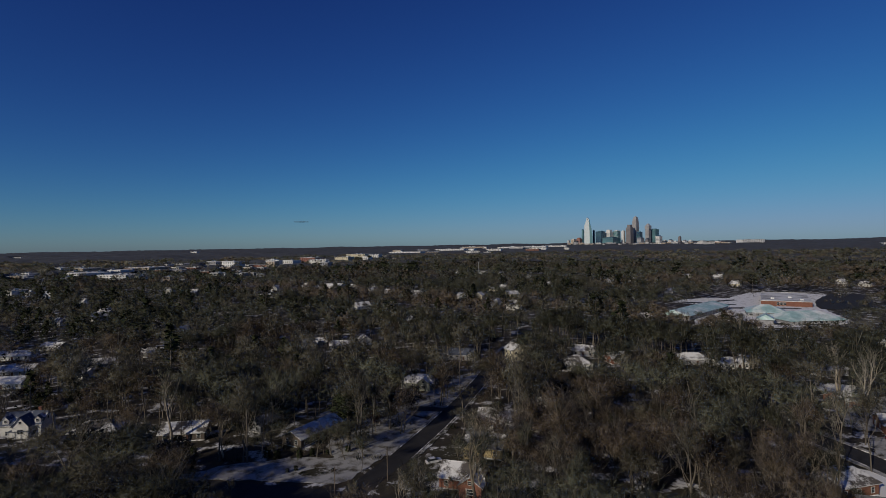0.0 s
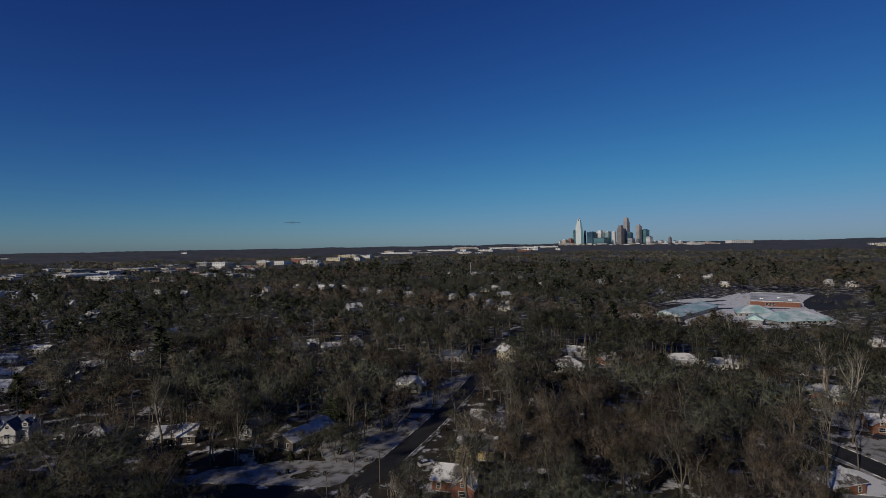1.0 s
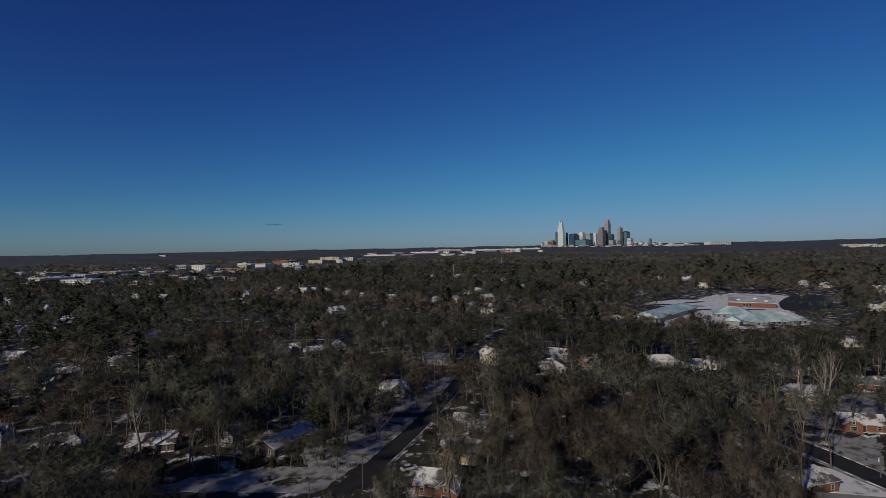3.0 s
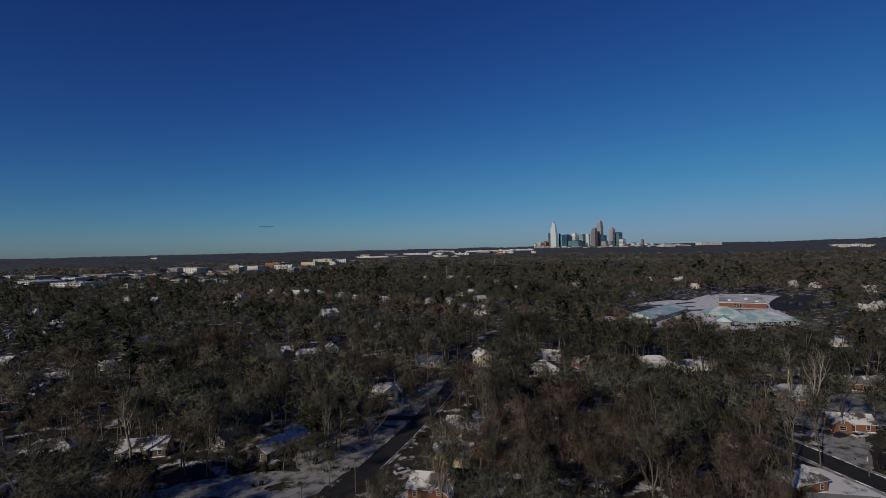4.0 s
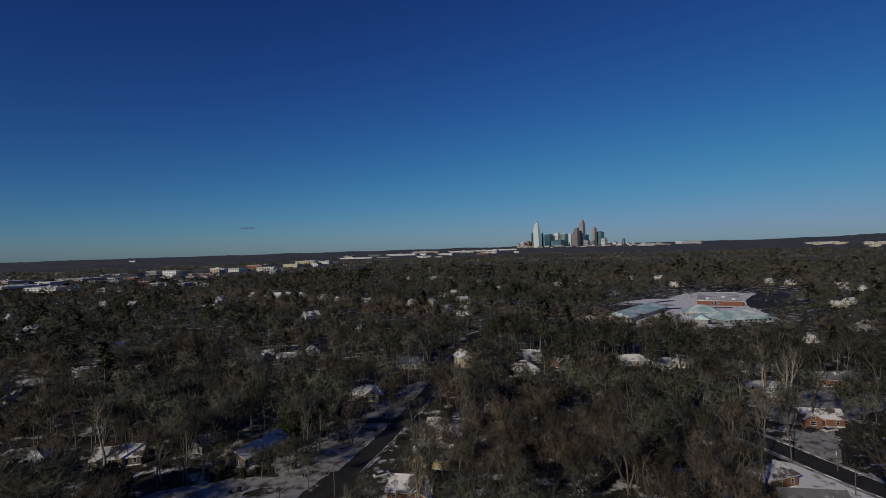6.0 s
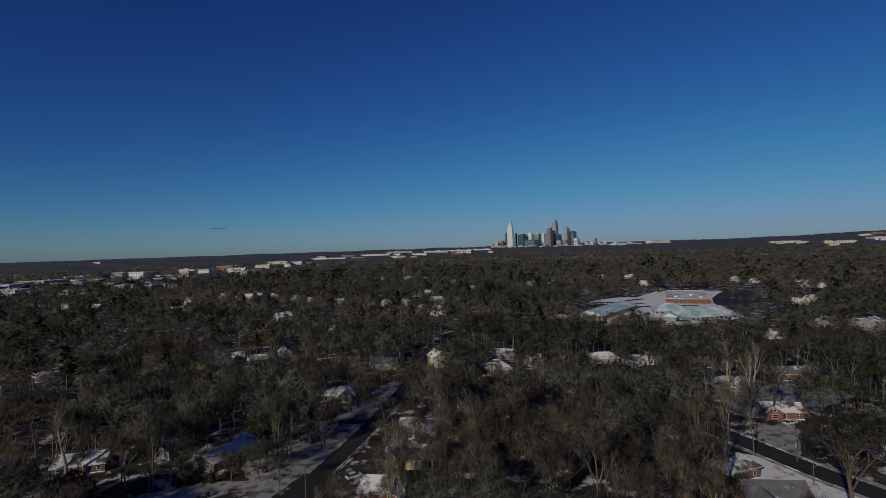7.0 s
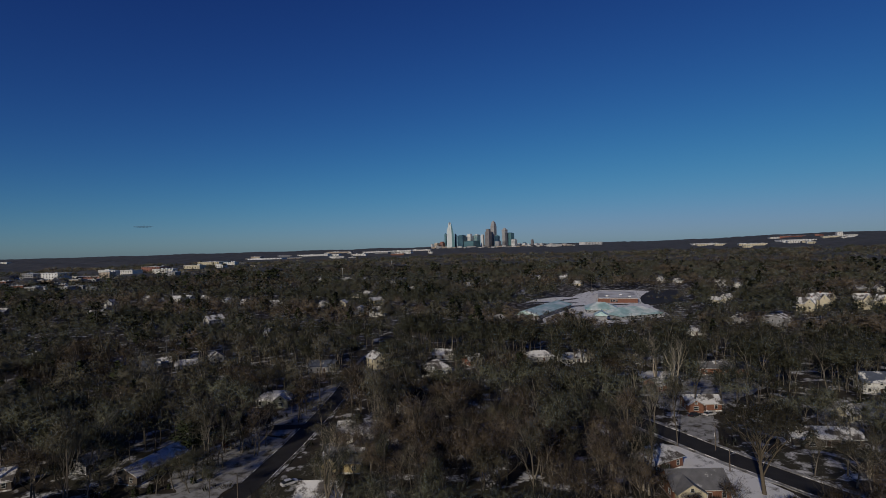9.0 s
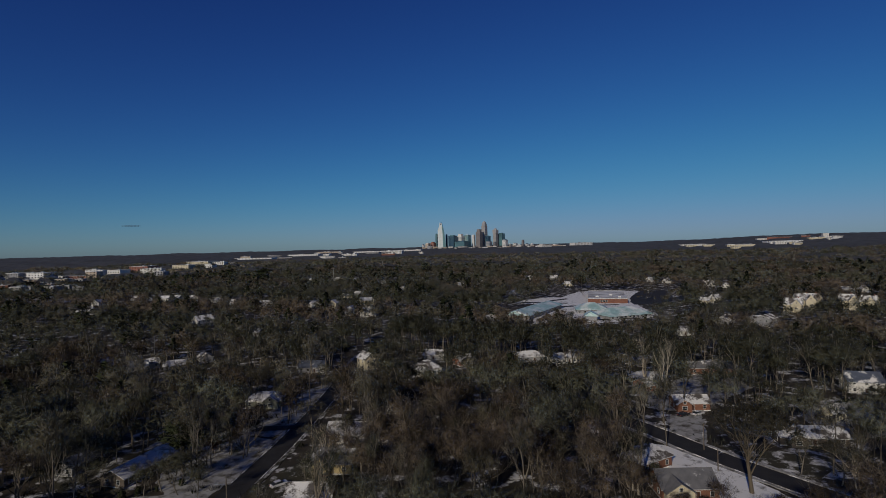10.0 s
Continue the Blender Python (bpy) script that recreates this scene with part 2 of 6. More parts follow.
tagged(ground, "brown leaf litter and dormant grass with patches of melting snow", "ground", kind="structure")


def ribbon(name, pts, width, z, material, label, category, edge=0.0, thick=0.12):
    """A strip along a line on the level ground, with a real thickness; edge: raggedness."""
    rng = random.Random(len(pts) * 7 + int(width * 10))
    fine = []
    for (x0, y0), (x1, y1) in zip(pts, pts[1:]):
        n = max(2, int(math.hypot(x1 - x0, y1 - y0) / 2.0))
        fine += [(x0 + (x1 - x0) * i / n, y0 + (y1 - y0) * i / n) for i in range(n)]
    fine.append(pts[-1])
    s = Shape()
    left, right = [], []
    for i, (x, y) in enumerate(fine):
        a, b = fine[max(0, i - 2)], fine[min(len(fine) - 1, i + 2)]
        d = Vector((b[0] - a[0], b[1] - a[1])).normalized()
        w0, w1 = width / 2 + rng.uniform(-edge, edge), width / 2 + rng.uniform(-edge, edge)
        h = float(gz(x, y)) + z
        left.append((x - d.y * w0, y + d.x * w0, h))
        right.append((x + d.y * w1, y - d.x * w1, h))
    low = lambda p: (p[0], p[1], p[2] - thick)
    for i in range(len(fine) - 1):
        s.face(left[i + 1], left[i], right[i], right[i + 1])
        s.face(left[i], left[i + 1], low(left[i + 1]), low(left[i]))
        s.face(right[i + 1], right[i], low(right[i]), low(right[i + 1]))
    ob = new(name, s.mesh(name, material))
    return tagged(ob, label, category, kind="structure")


PLOTS = []


def plot(name, corners, z, material, label, category, wobble=0.7, thick=0.1):
    """A patch of ground with ragged, rounded edges."""
    rng = random.Random(int(abs(corners[0][0]) * 10) + len(corners))
    PLOTS.append(name)
    z += 0.006 * len(PLOTS)
    c = [Vector(p) for p in corners]
    rim = []
    for i, p in enumerate(c):
        q, r, o = c[(i + 1) % len(c)], c[(i + 2) % len(c)], c[i - 1]
        n = max(3, int((q - p).length / 2.5))
        for k in range(n):
            u = k / n
            w = 0.5 * ((2 * p) + (q - o) * u + (2 * o - 5 * p + 4 * q - r) * u * u + (3 * p - o - 3 * q + r) * u ** 3)
            w = w * 0.5 + (p + (q - p) * u) * 0.5
            rim.append(w + Vector((rng.uniform(-1, 1), rng.uniform(-1, 1))) * wobble)
    mid = sum(rim, Vector((0, 0))) / len(rim)
    s = Shape()
    h = lambda p, dz=0: (p.x, p.y, float(gz(p.x, p.y)) + z + dz)
    for p, q in zip(rim, rim[1:] + rim[:1]):
        a, b = mid + (p - mid) * 0.5, mid + (q - mid) * 0.5
        s.face(h(mid), h(a), h(b))
        s.face(h(a), h(p), h(q), h(b))
        s.face(h(p), h(p, -thick), h(q, -thick), h(q))
    ob = new(name, s.mesh(name, material))
    return tagged(ob, label, category, kind="structure")


ROAD_A = [(-38, 92), (-26.8, 118), (-18.7, 137), (-13.0, 149), (-3.2, 174), (8.2, 207), (15.2, 230), (24, 262), (36, 300), (60, 345)]
ROAD_B = [(-190, 152), (-123, 141.2), (-63, 132.6), (-32, 126.6), (-12, 121), (20, 112), (60, 100)]
ROAD_C = [(126, 84), (122.5, 98), (120, 108), (117, 120), (115, 131), (113.5, 142), (110, 160), (108, 185)]
ribbon("road", ROAD_A, 6.4, 0.05, M["asphalt"], "dark asphalt residential street between snowy verges", "road")
ribbon("road", ROAD_B, 7.0, 0.046, M["asphalt"], "dark asphalt cross street below the corner lawn", "road")
ribbon("road", ROAD_C, 8.2, 0.05, M["asphalt"], "dark wet asphalt street with snow along its kerbs", "road")


def offset(pts, d):
    out = []
    for i, p in enumerate(pts):
        a, b = pts[max(0, i - 1)], pts[min(len(pts) - 1, i + 1)]
        n = math.hypot(b[0] - a[0], b[1] - a[1])
        out.append((p[0] + (b[1] - a[1]) / n * d, p[1] - (b[0] - a[0]) / n * d))
    return out


for line, half in ((ROAD_A[3:], 3.35), (ROAD_C, 4.25)):
    for side in (-1, 1):
        ribbon("kerb", offset(line, side * half), 0.3, 0.17, M["concrete"], "pale concrete kerb with snow lying on it", "kerb", 0.03, 0.2)
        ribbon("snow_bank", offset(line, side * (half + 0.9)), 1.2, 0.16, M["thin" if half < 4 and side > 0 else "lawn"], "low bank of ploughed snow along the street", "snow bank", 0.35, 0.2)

# the street lawns' snow colour already carries part of the tree shade
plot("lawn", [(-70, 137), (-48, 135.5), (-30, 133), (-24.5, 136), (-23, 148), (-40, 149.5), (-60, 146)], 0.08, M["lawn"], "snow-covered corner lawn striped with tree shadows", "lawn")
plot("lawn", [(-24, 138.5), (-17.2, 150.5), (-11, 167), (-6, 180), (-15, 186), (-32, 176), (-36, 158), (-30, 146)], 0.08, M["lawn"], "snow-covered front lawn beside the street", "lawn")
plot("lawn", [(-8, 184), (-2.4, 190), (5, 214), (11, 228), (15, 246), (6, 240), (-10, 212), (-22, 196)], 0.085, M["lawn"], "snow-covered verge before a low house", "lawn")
plot("lawn", [(-12, 130), (6, 124), (10, 140), (2, 158), (-8, 148)], 0.08, M["thin"], "snowy front yard of a brick house", "lawn")
plot("lawn", [(100, 96), (114, 94), (113, 110), (108.5, 134), (98, 138), (99, 112)], 0.08, M["field"], "open snow-covered yard beside the street", "lawn")
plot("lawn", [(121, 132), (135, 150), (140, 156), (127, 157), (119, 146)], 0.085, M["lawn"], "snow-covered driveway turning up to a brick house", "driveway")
plot("lawn", [(128, 104), (140, 106), (156, 110), (150, 122), (134, 121), (124, 128), (122.5, 116)], 0.08, M["thin"], "thawing front lawn with snow left in the shade", "lawn")
plot("lawn", [(-140, 150), (-100, 146), (-76, 141), (-74, 152), (-100, 160), (-138, 162)], 0.08, M["thin"], "half-thawed front lawns along the street", "lawn")
plot("lawn", [(146, 198), (160, 196), (166, 212), (152, 218)], 0.08, M["field"], "snowy clearing among tall bare trees", "lawn")
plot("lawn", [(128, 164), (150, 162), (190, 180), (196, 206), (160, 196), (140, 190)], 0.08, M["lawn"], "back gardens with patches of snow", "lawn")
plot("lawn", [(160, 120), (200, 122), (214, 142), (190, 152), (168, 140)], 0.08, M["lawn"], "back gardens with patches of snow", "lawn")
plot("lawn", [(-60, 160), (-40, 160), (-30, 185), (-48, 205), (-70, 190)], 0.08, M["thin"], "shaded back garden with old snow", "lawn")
plot("lawn", [(-225, 232), (-180, 226), (-150, 268), (-190, 300), (-240, 300)], 0.08, M["thin"], "gardens with patches of snow between houses", "lawn")
plot("driveway", [(-12.5, 190.5), (0, 189), (1, 192.5), (-11, 195.5)], 0.10, M["asphalt"], "short asphalt drive across the snowy verge", "driveway", 0.2)
plot("flower_bed", [(-34.3 + 5.0 * math.cos(a), 139.8 + 2.4 * math.sin(a) + 0.9 * math.cos(a)) for a in [k * math.tau / 10 for k in range(10)]], 0.12, M["thin"], "dark mulched flower bed ringed by snow in the corner lawn", "flower bed", 0.2)
# school grounds
plot("school_yard", [(178, 372), (222, 352), (286, 368), (318, 440), (396, 548), (340, 585), (255, 500), (214, 440)], 0.10, M["field"], "snow-covered grounds round the school", "yard")
plot("driveway", [(226, 508), (262, 481), (268, 486), (250, 500), (234, 516)], 0.14, M["asphalt"], "dark cleared drive behind the school wings", "driveway", 0.8)
plot("driveway", [(256, 506), (287, 517), (285, 524), (256, 512)], 0.14, M["asphalt"], "dark cleared path across the snowy school grounds", "driveway", 0.6)
plot("driveway", [(246, 456), (272, 452), (300, 446), (304, 451), (274, 459), (250, 464)], 0.14, M["asphalt"], "dark cleared drive behind the school wings", "driveway", 0.8)
plot("lawn", [(222, 512), (262, 472), (292, 520), (280, 545), (246, 536)], 0.09, M["field"], "snowy ground behind the school", "lawn")
plot("driveway", [(196, 372), (226, 366), (262, 360), (262, 365), (228, 373), (198, 379)], 0.14, M["asphalt"], "dark cleared drive before the school", "driveway", 0.8)
plot("parking_lot", [(316, 442), (361, 446), (432, 537), (402, 549), (352, 500)], 0.16, M["asphalt"], "cleared dark asphalt parking lot", "parking lot", 0.6)


# ---- houses ----
LIT = [(-138, 168, 9, 0.95), (-42, 166, 8, 0.4), (-83, 166, 6, 0.3), (-4, 143, 5, 0.8), (35, 270, 6, 0.8), (140, 160, 6, 0.8), (130, 150, 6, 0.8), (106, 106, 5, 0.7), (104, 122, 5, 0.6), (93, 124, 5, 0.8), (92, 108, 5, 0.8), (-11, 222, 6, 0.6), (122, 252, 7, 0.8), (12, 148, 5, 0.6), (17, 170, 5, 0.6), (62, 250, 6, 0.7), (217, 157, 6, 0.7), (180, 196, 8, 0.6), (144, 186, 7, 0.6), (165, 190, 8, 0.6), (150, 178, 7, 0.6), (188, 140, 9, 0.5)]     # what the sun reaches: x, y, half width, share of trees that leave it free
SIGHT = []      # what stays in sight: x, y, z of its visible part, half width, share of trees that keep low for it


def window(parent, x, y, z, w, h, face):
    """A window on a wall; face: which way the wall looks, in degrees about z."""
    m = pose(x, y, z, 0, 0, face)
    frame_ = Shape()
    for a in ((-w / 2 - 0.09, -h / 2 - 0.09, -w / 2, h / 2 + 0.09), (w / 2, -h / 2 - 0.09, w / 2 + 0.09, h / 2 + 0.09),
              (-w / 2, h / 2, w / 2, h / 2 + 0.09), (-w / 2, -h / 2 - 0.09, w / 2, -h / 2), (-w / 2, -0.03, w / 2, 0.03)):
        frame_.box(a[0], -0.07, a[1], a[2], 0.02, a[3])
    win = part("window", frame_, M["trim"], parent, "", m)
    part("pane", Shape().box(-w / 2, -0.02, -h / 2, w / 2, 0.015, h / 2), M["pane"], win)
    return win


def house(x, y, turn, w, d, wall_h, roof_h, wall, roof, label, hip=0.0, chimney=False, wing=None, porch=False, windows=True, over=0.45, wall2=None, snow_label="", seen=0.5):
    """A house, ridge along its own x, front to its own -y. wing: (x, width, length, height share) of a gabled wing to the front."""
    z0 = float(gz(x, y))
    ob = thing("house", pose(x, y, z0, 0, 0, turn), label, "house")
    SIGHT.append((x, y, z0 + wall_h * 0.8, (max(w, d) / 2 - 1) * 0.9, seen))
    hw, hd = w / 2, d / 2
    s = Shape().box(-hw, -hd, -0.4, hw, hd, wall_h)
    if not hip:
        for e in (-hw, hw):
            t = 0.12 if e < 0 else -0.12
            s.loft([(e, -hd, wall_h), (e, hd, wall_h), (e, 0, wall_h + roof_h)], [(e + t, -hd, wall_h), (e + t, hd, wall_h), (e + t, 0, wall_h + roof_h)])
    part("wall", s, M[wall], ob)
    part("foundation", Shape().box(-hw - 0.06, -hd - 0.06, -0.5, hw + 0.06, hd + 0.06, 0.35), M["concrete"], ob)
    r = Shape()
    k = roof_h / hd
    ex, ey, drop, th = hw + over, hd + over, over * k, 0.22
    hx = max(0.0, ex - hip)
    for sy in (-1, 1):
        a, b, c, e = (-ex, sy * ey, wall_h - drop), (ex, sy * ey, wall_h - drop), (hx, 0, wall_h + roof_h), (-hx, 0, wall_h + roof_h)
        up = lambda p: (p[0], p[1], p[2] + th)
        r.loft([a, b, c, e], [up(a), up(b), up(c), up(e)])
        if hip:
            sx = sy
            a, b, c = (sx * ex, -ey, wall_h - drop), (sx * ex, ey, wall_h - drop), (sx * hx, 0, wall_h + roof_h)
            r.loft([a, b, c], [up(a), up(b), up(c)])
    roof_ob = part("roof", r, M[roof], ob, snow_label)
    if not hip:
        part("ridge_cap", Shape().tube((-ex, 0, wall_h + roof_h + th), (ex, 0, wall_h + roof_h + th), 0.12, 0.12, 6), M[roof], roof_ob)
    for sy in (-1, 1):
        part("gutter", Shape().box(-ex, sy * ey - 0.06, wall_h - drop - 0.02, ex, sy * ey + 0.06, wall_h - drop + 0.13), M["trim"], roof_ob)
    if chimney:
        cx = hw * 0.55
        part("chimney", Shape().box(cx - 0.45, 0.5, wall_h, cx + 0.45, 1.3, wall_h + roof_h + 1.1).box(cx - 0.53, 0.42, wall_h + roof_h + 1.1, cx + 0.53, 1.38, wall_h + roof_h + 1.3), M["brick"], roof_ob)
    if wing:
        wx, ww, wlen, share = wing
        wh, wr = wall_h * min(1.0, share + 0.15), roof_h * share
        y1 = -hd - wlen
        s = Shape().box(wx - ww / 2, y1, -0.4, wx + ww / 2, -hd + 0.3, wh)
        s.loft([(wx - ww / 2, y1, wh), (wx + ww / 2, y1, wh), (wx, y1, wh + wr)], [(wx - ww / 2, y1 + 0.12, wh), (wx + ww / 2, y1 + 0.12, wh), (wx, y1 + 0.12, wh + wr)])
        wg = part("wing", s, M[wall2 or wall], ob)
        q = Shape()
        for sx in (-1, 1):
            e = ww / 2 + 0.4
            dd = 0.4 * wr / (ww / 2)
            a, b, c, f = (wx + sx * e, y1 - 0.4, wh - dd), (wx, y1 - 0.4, wh + wr), (wx, 0, wh + wr), (wx + sx * e, -hd + 0.2, wh - dd)
            q.loft([a, b, c, f], [(p[0], p[1], p[2] + 0.2) for p in (a, b, c, f)])
        part("wing_roof", q, M[roof], wg)
        window(wg, wx, y1 - 0.03, wh * 0.55, min(1.6, ww * 0.4), 1.25, 0)
        if wr > 1.4:
            window(wg, wx, y1 - 0.03, wh + wr * 0.35, 0.8, 0.8, 0)
    if porch:
        p = Shape().box(-hw * 0.5, -hd - 2.0, 2.35, hw * 0.5, -hd, 2.5)
        po = part("porch_roof", p, M[roof], ob)
        for i in range(4):
            px = -hw * 0.46 + i * hw * 0.92 / 3
            part("porch_post", Shape().tube((px, -hd - 1.85, 0), (px, -hd - 1.85, 2.36), 0.09, 0.08), M["trim"], po)
    if windows:
        storeys = 2 if wall_h > 4.4 else 1
        for st in range(storeys):
            zc = 1.55 + st * 2.7
            n = max(2, int(w / 3.2))
            for i in range(n):
                wx_ = -hw + (i + 0.5) * w / n
                if wing and abs(wx_ - wing[0]) < wing[1] / 2 + 0.5:
                    continue
                if st == 0 and i == n // 2:
                    dr = part("door", Shape().box(wx_ - 0.5, -hd - 0.06, 0.1, wx_ + 0.5, -hd + 0.01, 2.15), M["door"], ob)
                    part("door_frame", Shape().box(wx_ - 0.62, -hd - 0.04, 0.1, wx_ - 0.5, -hd, 2.27).box(wx_ + 0.5, -hd - 0.04, 0.1, wx_ + 0.62, -hd, 2.27).box(wx_ - 0.5, -hd - 0.04, 2.15, wx_ + 0.5, -hd, 2.27), M["trim"], dr)
                else:
                    window(ob, wx_, -hd - 0.03, zc, 0.95, 1.25, 0)
            for sx in (-1, 1):
                for j in (-1, 1):
                    window(ob, sx * (hw + 0.03), j * d * 0.24, zc, 0.85, 1.2, 90 * sx)
        if not hip and roof_h > 2:
            for sx in (-1, 1):
                window(ob, sx * (hw + 0.03), 0, wall_h + roof_h * 0.35, 0.8, 0.9, 90 * sx)
    return ob


# corner streets, west of the long street
white_house = house(-138, 174, 8, 12, 8, 4.2, 2.9, "white", "roof_blue", "white two-storey house with front gables and a blue-grey roof", chimney=True, wing=(0.8, 4.8, 1.6, 0.95), porch=True, seen=0.95)
for dx in (-4.4, 5.0):
    dormer = part("dormer", Shape().box(dx - 0.9, -3.9, 4.2, dx + 0.9, -1.2, 5.9).loft([(dx - 0.9, -3.9, 5.9), (dx + 0.9, -3.9, 5.9), (dx, -3.9, 6.8)], [(dx - 0.9, -1.2, 5.9), (dx + 0.9, -1.2, 5.9), (dx, -1.2, 6.8)]), M["white"], white_house)
    for side in (-1, 1):
        slope = [(dx + side * 1.15, -4.1, 5.65), (dx, -4.1, 6.82), (dx, -1.0, 6.82), (dx + side * 1.15, -1.0, 5.65)]
        part("dormer_roof", Shape().loft(slope, [(a, b, c + 0.14) for a, b, c in slope]), M["roof_blue"], dormer)
    window(dormer, dx, -3.93, 5.3, 0.8, 0.9, 0)
house(-112.5, 170.5, 10, 14, 9, 2.8, 2.2, "brownwall_shade", "roof_part", "low brown house under a half-thawed hipped roof", hip=4.5, seen=0.3)
house(-83, 168, 8, 13.5, 8.5, 2.7, 2.1, "brownwall_shade", "roof_part", "brown ranch house under a snow-covered gable roof", seen=0.75)
house(-60, 175, 62, 10, 6, 2.7, 1.8, "greywall", "roof_blue", "small grey house with a blue-grey roof", chimney=False, seen=0.4)
house(-42, 166.5, 62, 19, 7.5, 2.7, 1.9, "brownwall_shade", "roof_snow", "long brown ranch house with a snowy roof and a side wing", wing=(5.5, 6, 3.5, 0.85), seen=0.85)
house(-11, 223, -12, 14, 8.5, 2.9, 2.4, "sage", "roof_snow", "sage-grey house with a snow-covered hipped roof", hip=4.2, wing=(3.2, 6, 2, 0.9), seen=0.9)
# east of the long street
house(4.5, 131.5, -18, 11, 8, 3.0, 2.3, "brick", "roof_part", "red brick house with a half-thawed snowy roof", chimney=True, wing=(3.2, 5.5, 3.2, 0.9), seen=0.4)
house(11.5, 151, -22, 11, 8, 3.2, 2.4, "yellow", "roof_grey", "yellow house with a grey shingled roof", wing=(-2.5, 4.5, 2.2, 0.85), seen=0.45)
house(17, 173, -18, 12, 8.5, 3.0, 2.5, "white", "roof_snow", "white house under a snow-covered roof", seen=0.4)
house(36, 272, -70, 9, 7, 5.6, 2.6, "cream", "roof_part", "tall cream two-storey house with a steep gable", seen=0.95)
house(62, 250, 4, 13, 10, 3.2, 3.2, "white", "roof_part", "white house with a hipped half-snowy roof and a porch", hip=5.5, porch=True, seen=0.85)
house(87, 262, 12, 13, 8, 2.9, 2.3, "brick", "roof_snow", "low brick house with a snowy roof", seen=0.3)
house(120, 257, -10, 14, 8.5, 2.9, 2.2, "greywall", "roof_snow", "low grey house with a snow-covered roof", hip=4, seen=0.95)
house(134, 247, 6, 13, 8, 2.8, 2.0, "white", "roof_part", "low white house with a half-thawed roof among bare trees", seen=0.75)
house(9, 276, -15, 13, 8.5, 2.9, 2.3, "greywall", "roof_blue", "shaded grey house with a blue-grey roof", seen=0.55)
house(40, 196, -30, 12, 8, 2.9, 2.3, "greywall", "roof_part", "grey house in the woods with a half-thawed roof", seen=0.08)
house(-60, 310, 6, 14, 8, 2.5, 1.9, "greywall", "roof_snow", "long grey house under a snow-covered roof", seen=0.75)
house(-80, 312, 12, 9, 7, 2.9, 2.2, "greywall", "roof_blue", "grey garage with a blue-grey roof", chimney=False, seen=0.6)
house(-102, 331, 0, 11, 8, 3.4, 2.4, "white", "roof_snow", "white house with a snowy roof", seen=0.6)
# far west gardens
house(-211, 258, 12, 20, 10, 2.6, 2.0, "greywall", "roof_snow", "long low house with a snow-covered roof", seen=0.7)
house(-194, 234, 5, 16, 9, 2.6, 2.0, "white", "roof_snow", "low white house with a snow-covered roof", seen=0.7)
house(-172, 250, -20, 12, 8, 2.6, 1.9, "white", "roof_snow", "white house with a snowy roof beside bare trees", seen=0.7)
house(-193, 275, 10, 12, 8, 2.6, 1.9, "white", "roof_part", "white house with a half-thawed roof", seen=0.7)
house(-176, 271, 25, 11, 8, 2.6, 1.9, "greywall", "roof_snow", "grey house with a snowy roof", seen=0.7)
house(-240, 296, 6, 18, 9, 2.6, 2.0, "white", "roof_snow", "white house with a broad snowy roof", seen=0.7)
house(-238, 322, -12, 14, 8, 2.6, 1.9, "greywall", "roof_snow", "grey house with a snow-covered roof", seen=0.7)
house(-165, 297, 5, 16, 8, 2.6, 1.9, "greywall", "roof_snow", "low grey house with a snowy roof", seen=0.7)
# round the second street
house(93.5, 124.5, 14, 12, 8, 3.1, 2.3, "brick_orange", "roof_part", "orange brick house under a half-thawed snowy roof", hip=3.2, chimney=False, seen=0.5)
house(92.5, 108.5, -16, 13.5, 9, 3.0, 2.7, "brick_orange", "roof_grey", "brick house with a grey shingled roof and a cream gable", wing=(-3.2, 6.5, 2.0, 0.8), wall2="cream", seen=0.95)
house(140.5, 162.5, -20, 12, 7.5, 2.8, 1.9, "brick_orange", "roof_part", "orange brick ranch house with a snow-dusted roof", wing=(-3.5, 5, 1.8, 0.85), seen=0.5)
house(187, 201.5, -25, 22, 8.5, 3.0, 2.0, "brick_orange", "roof_grey", "long orange brick house behind bare trunks", seen=0.42)
house(217.5, 157, -32, 12, 9, 4.6, 3.0, "white", "roof_blue", "white two-storey house with a broad gable and a blue-grey roof", seen=0.85)
house(175.5, 136, 10, 7, 5.5, 2.8, 2.0, "cream", "roof_snow", "small cream outbuilding with a snowy gable roof", chimney=False, seen=0.4)
house(150, 123.5, -24, 19, 8, 2.7, 2.0, "brownwall_shade", "roof_part", "long low brown house with a half-thawed snowy roof", wing=(-5, 5, 1.6, 0.8), seen=0.1)
house(143.5, 189, 10, 11, 8, 2.8, 2.0, "brick", "roof_part", "brick house with a half-thawed snowy roof among trees", seen=0.3)
house(168, 232, 8, 13, 8.5, 3.0, 2.3, "greywall", "roof_part", "grey house among tall bare trees", seen=0.4)
# seen between the trees farther off
house(-221, 698, 74, 13, 9, 5.6, 3.2, "white", "roof_part", "white two-storey house with a half-thawed snowy roof among far trees", chimney=False, seen=0.85)
house(-155, 722, -21, 11, 9, 5.6, 2.8, "white", "roof_snow", "white two-storey house with a snow-covered roof among far trees", seen=0.85)
house(-143, 731, -42, 11, 9, 5.6, 2.4, "white", "roof_snow", "white two-storey house with a snow-covered roof among far trees", seen=0.85)
house(-129, 749, -64, 11, 9, 3.2, 2.4, "white", "roof_snow", "white low house with a snow-covered roof among far trees", chimney=False, seen=0.85)
house(-94, 703, 19, 13, 8, 3.2, 3.2, "white", "roof_part", "white low house with a half-thawed snowy roof among far trees", seen=0.85)
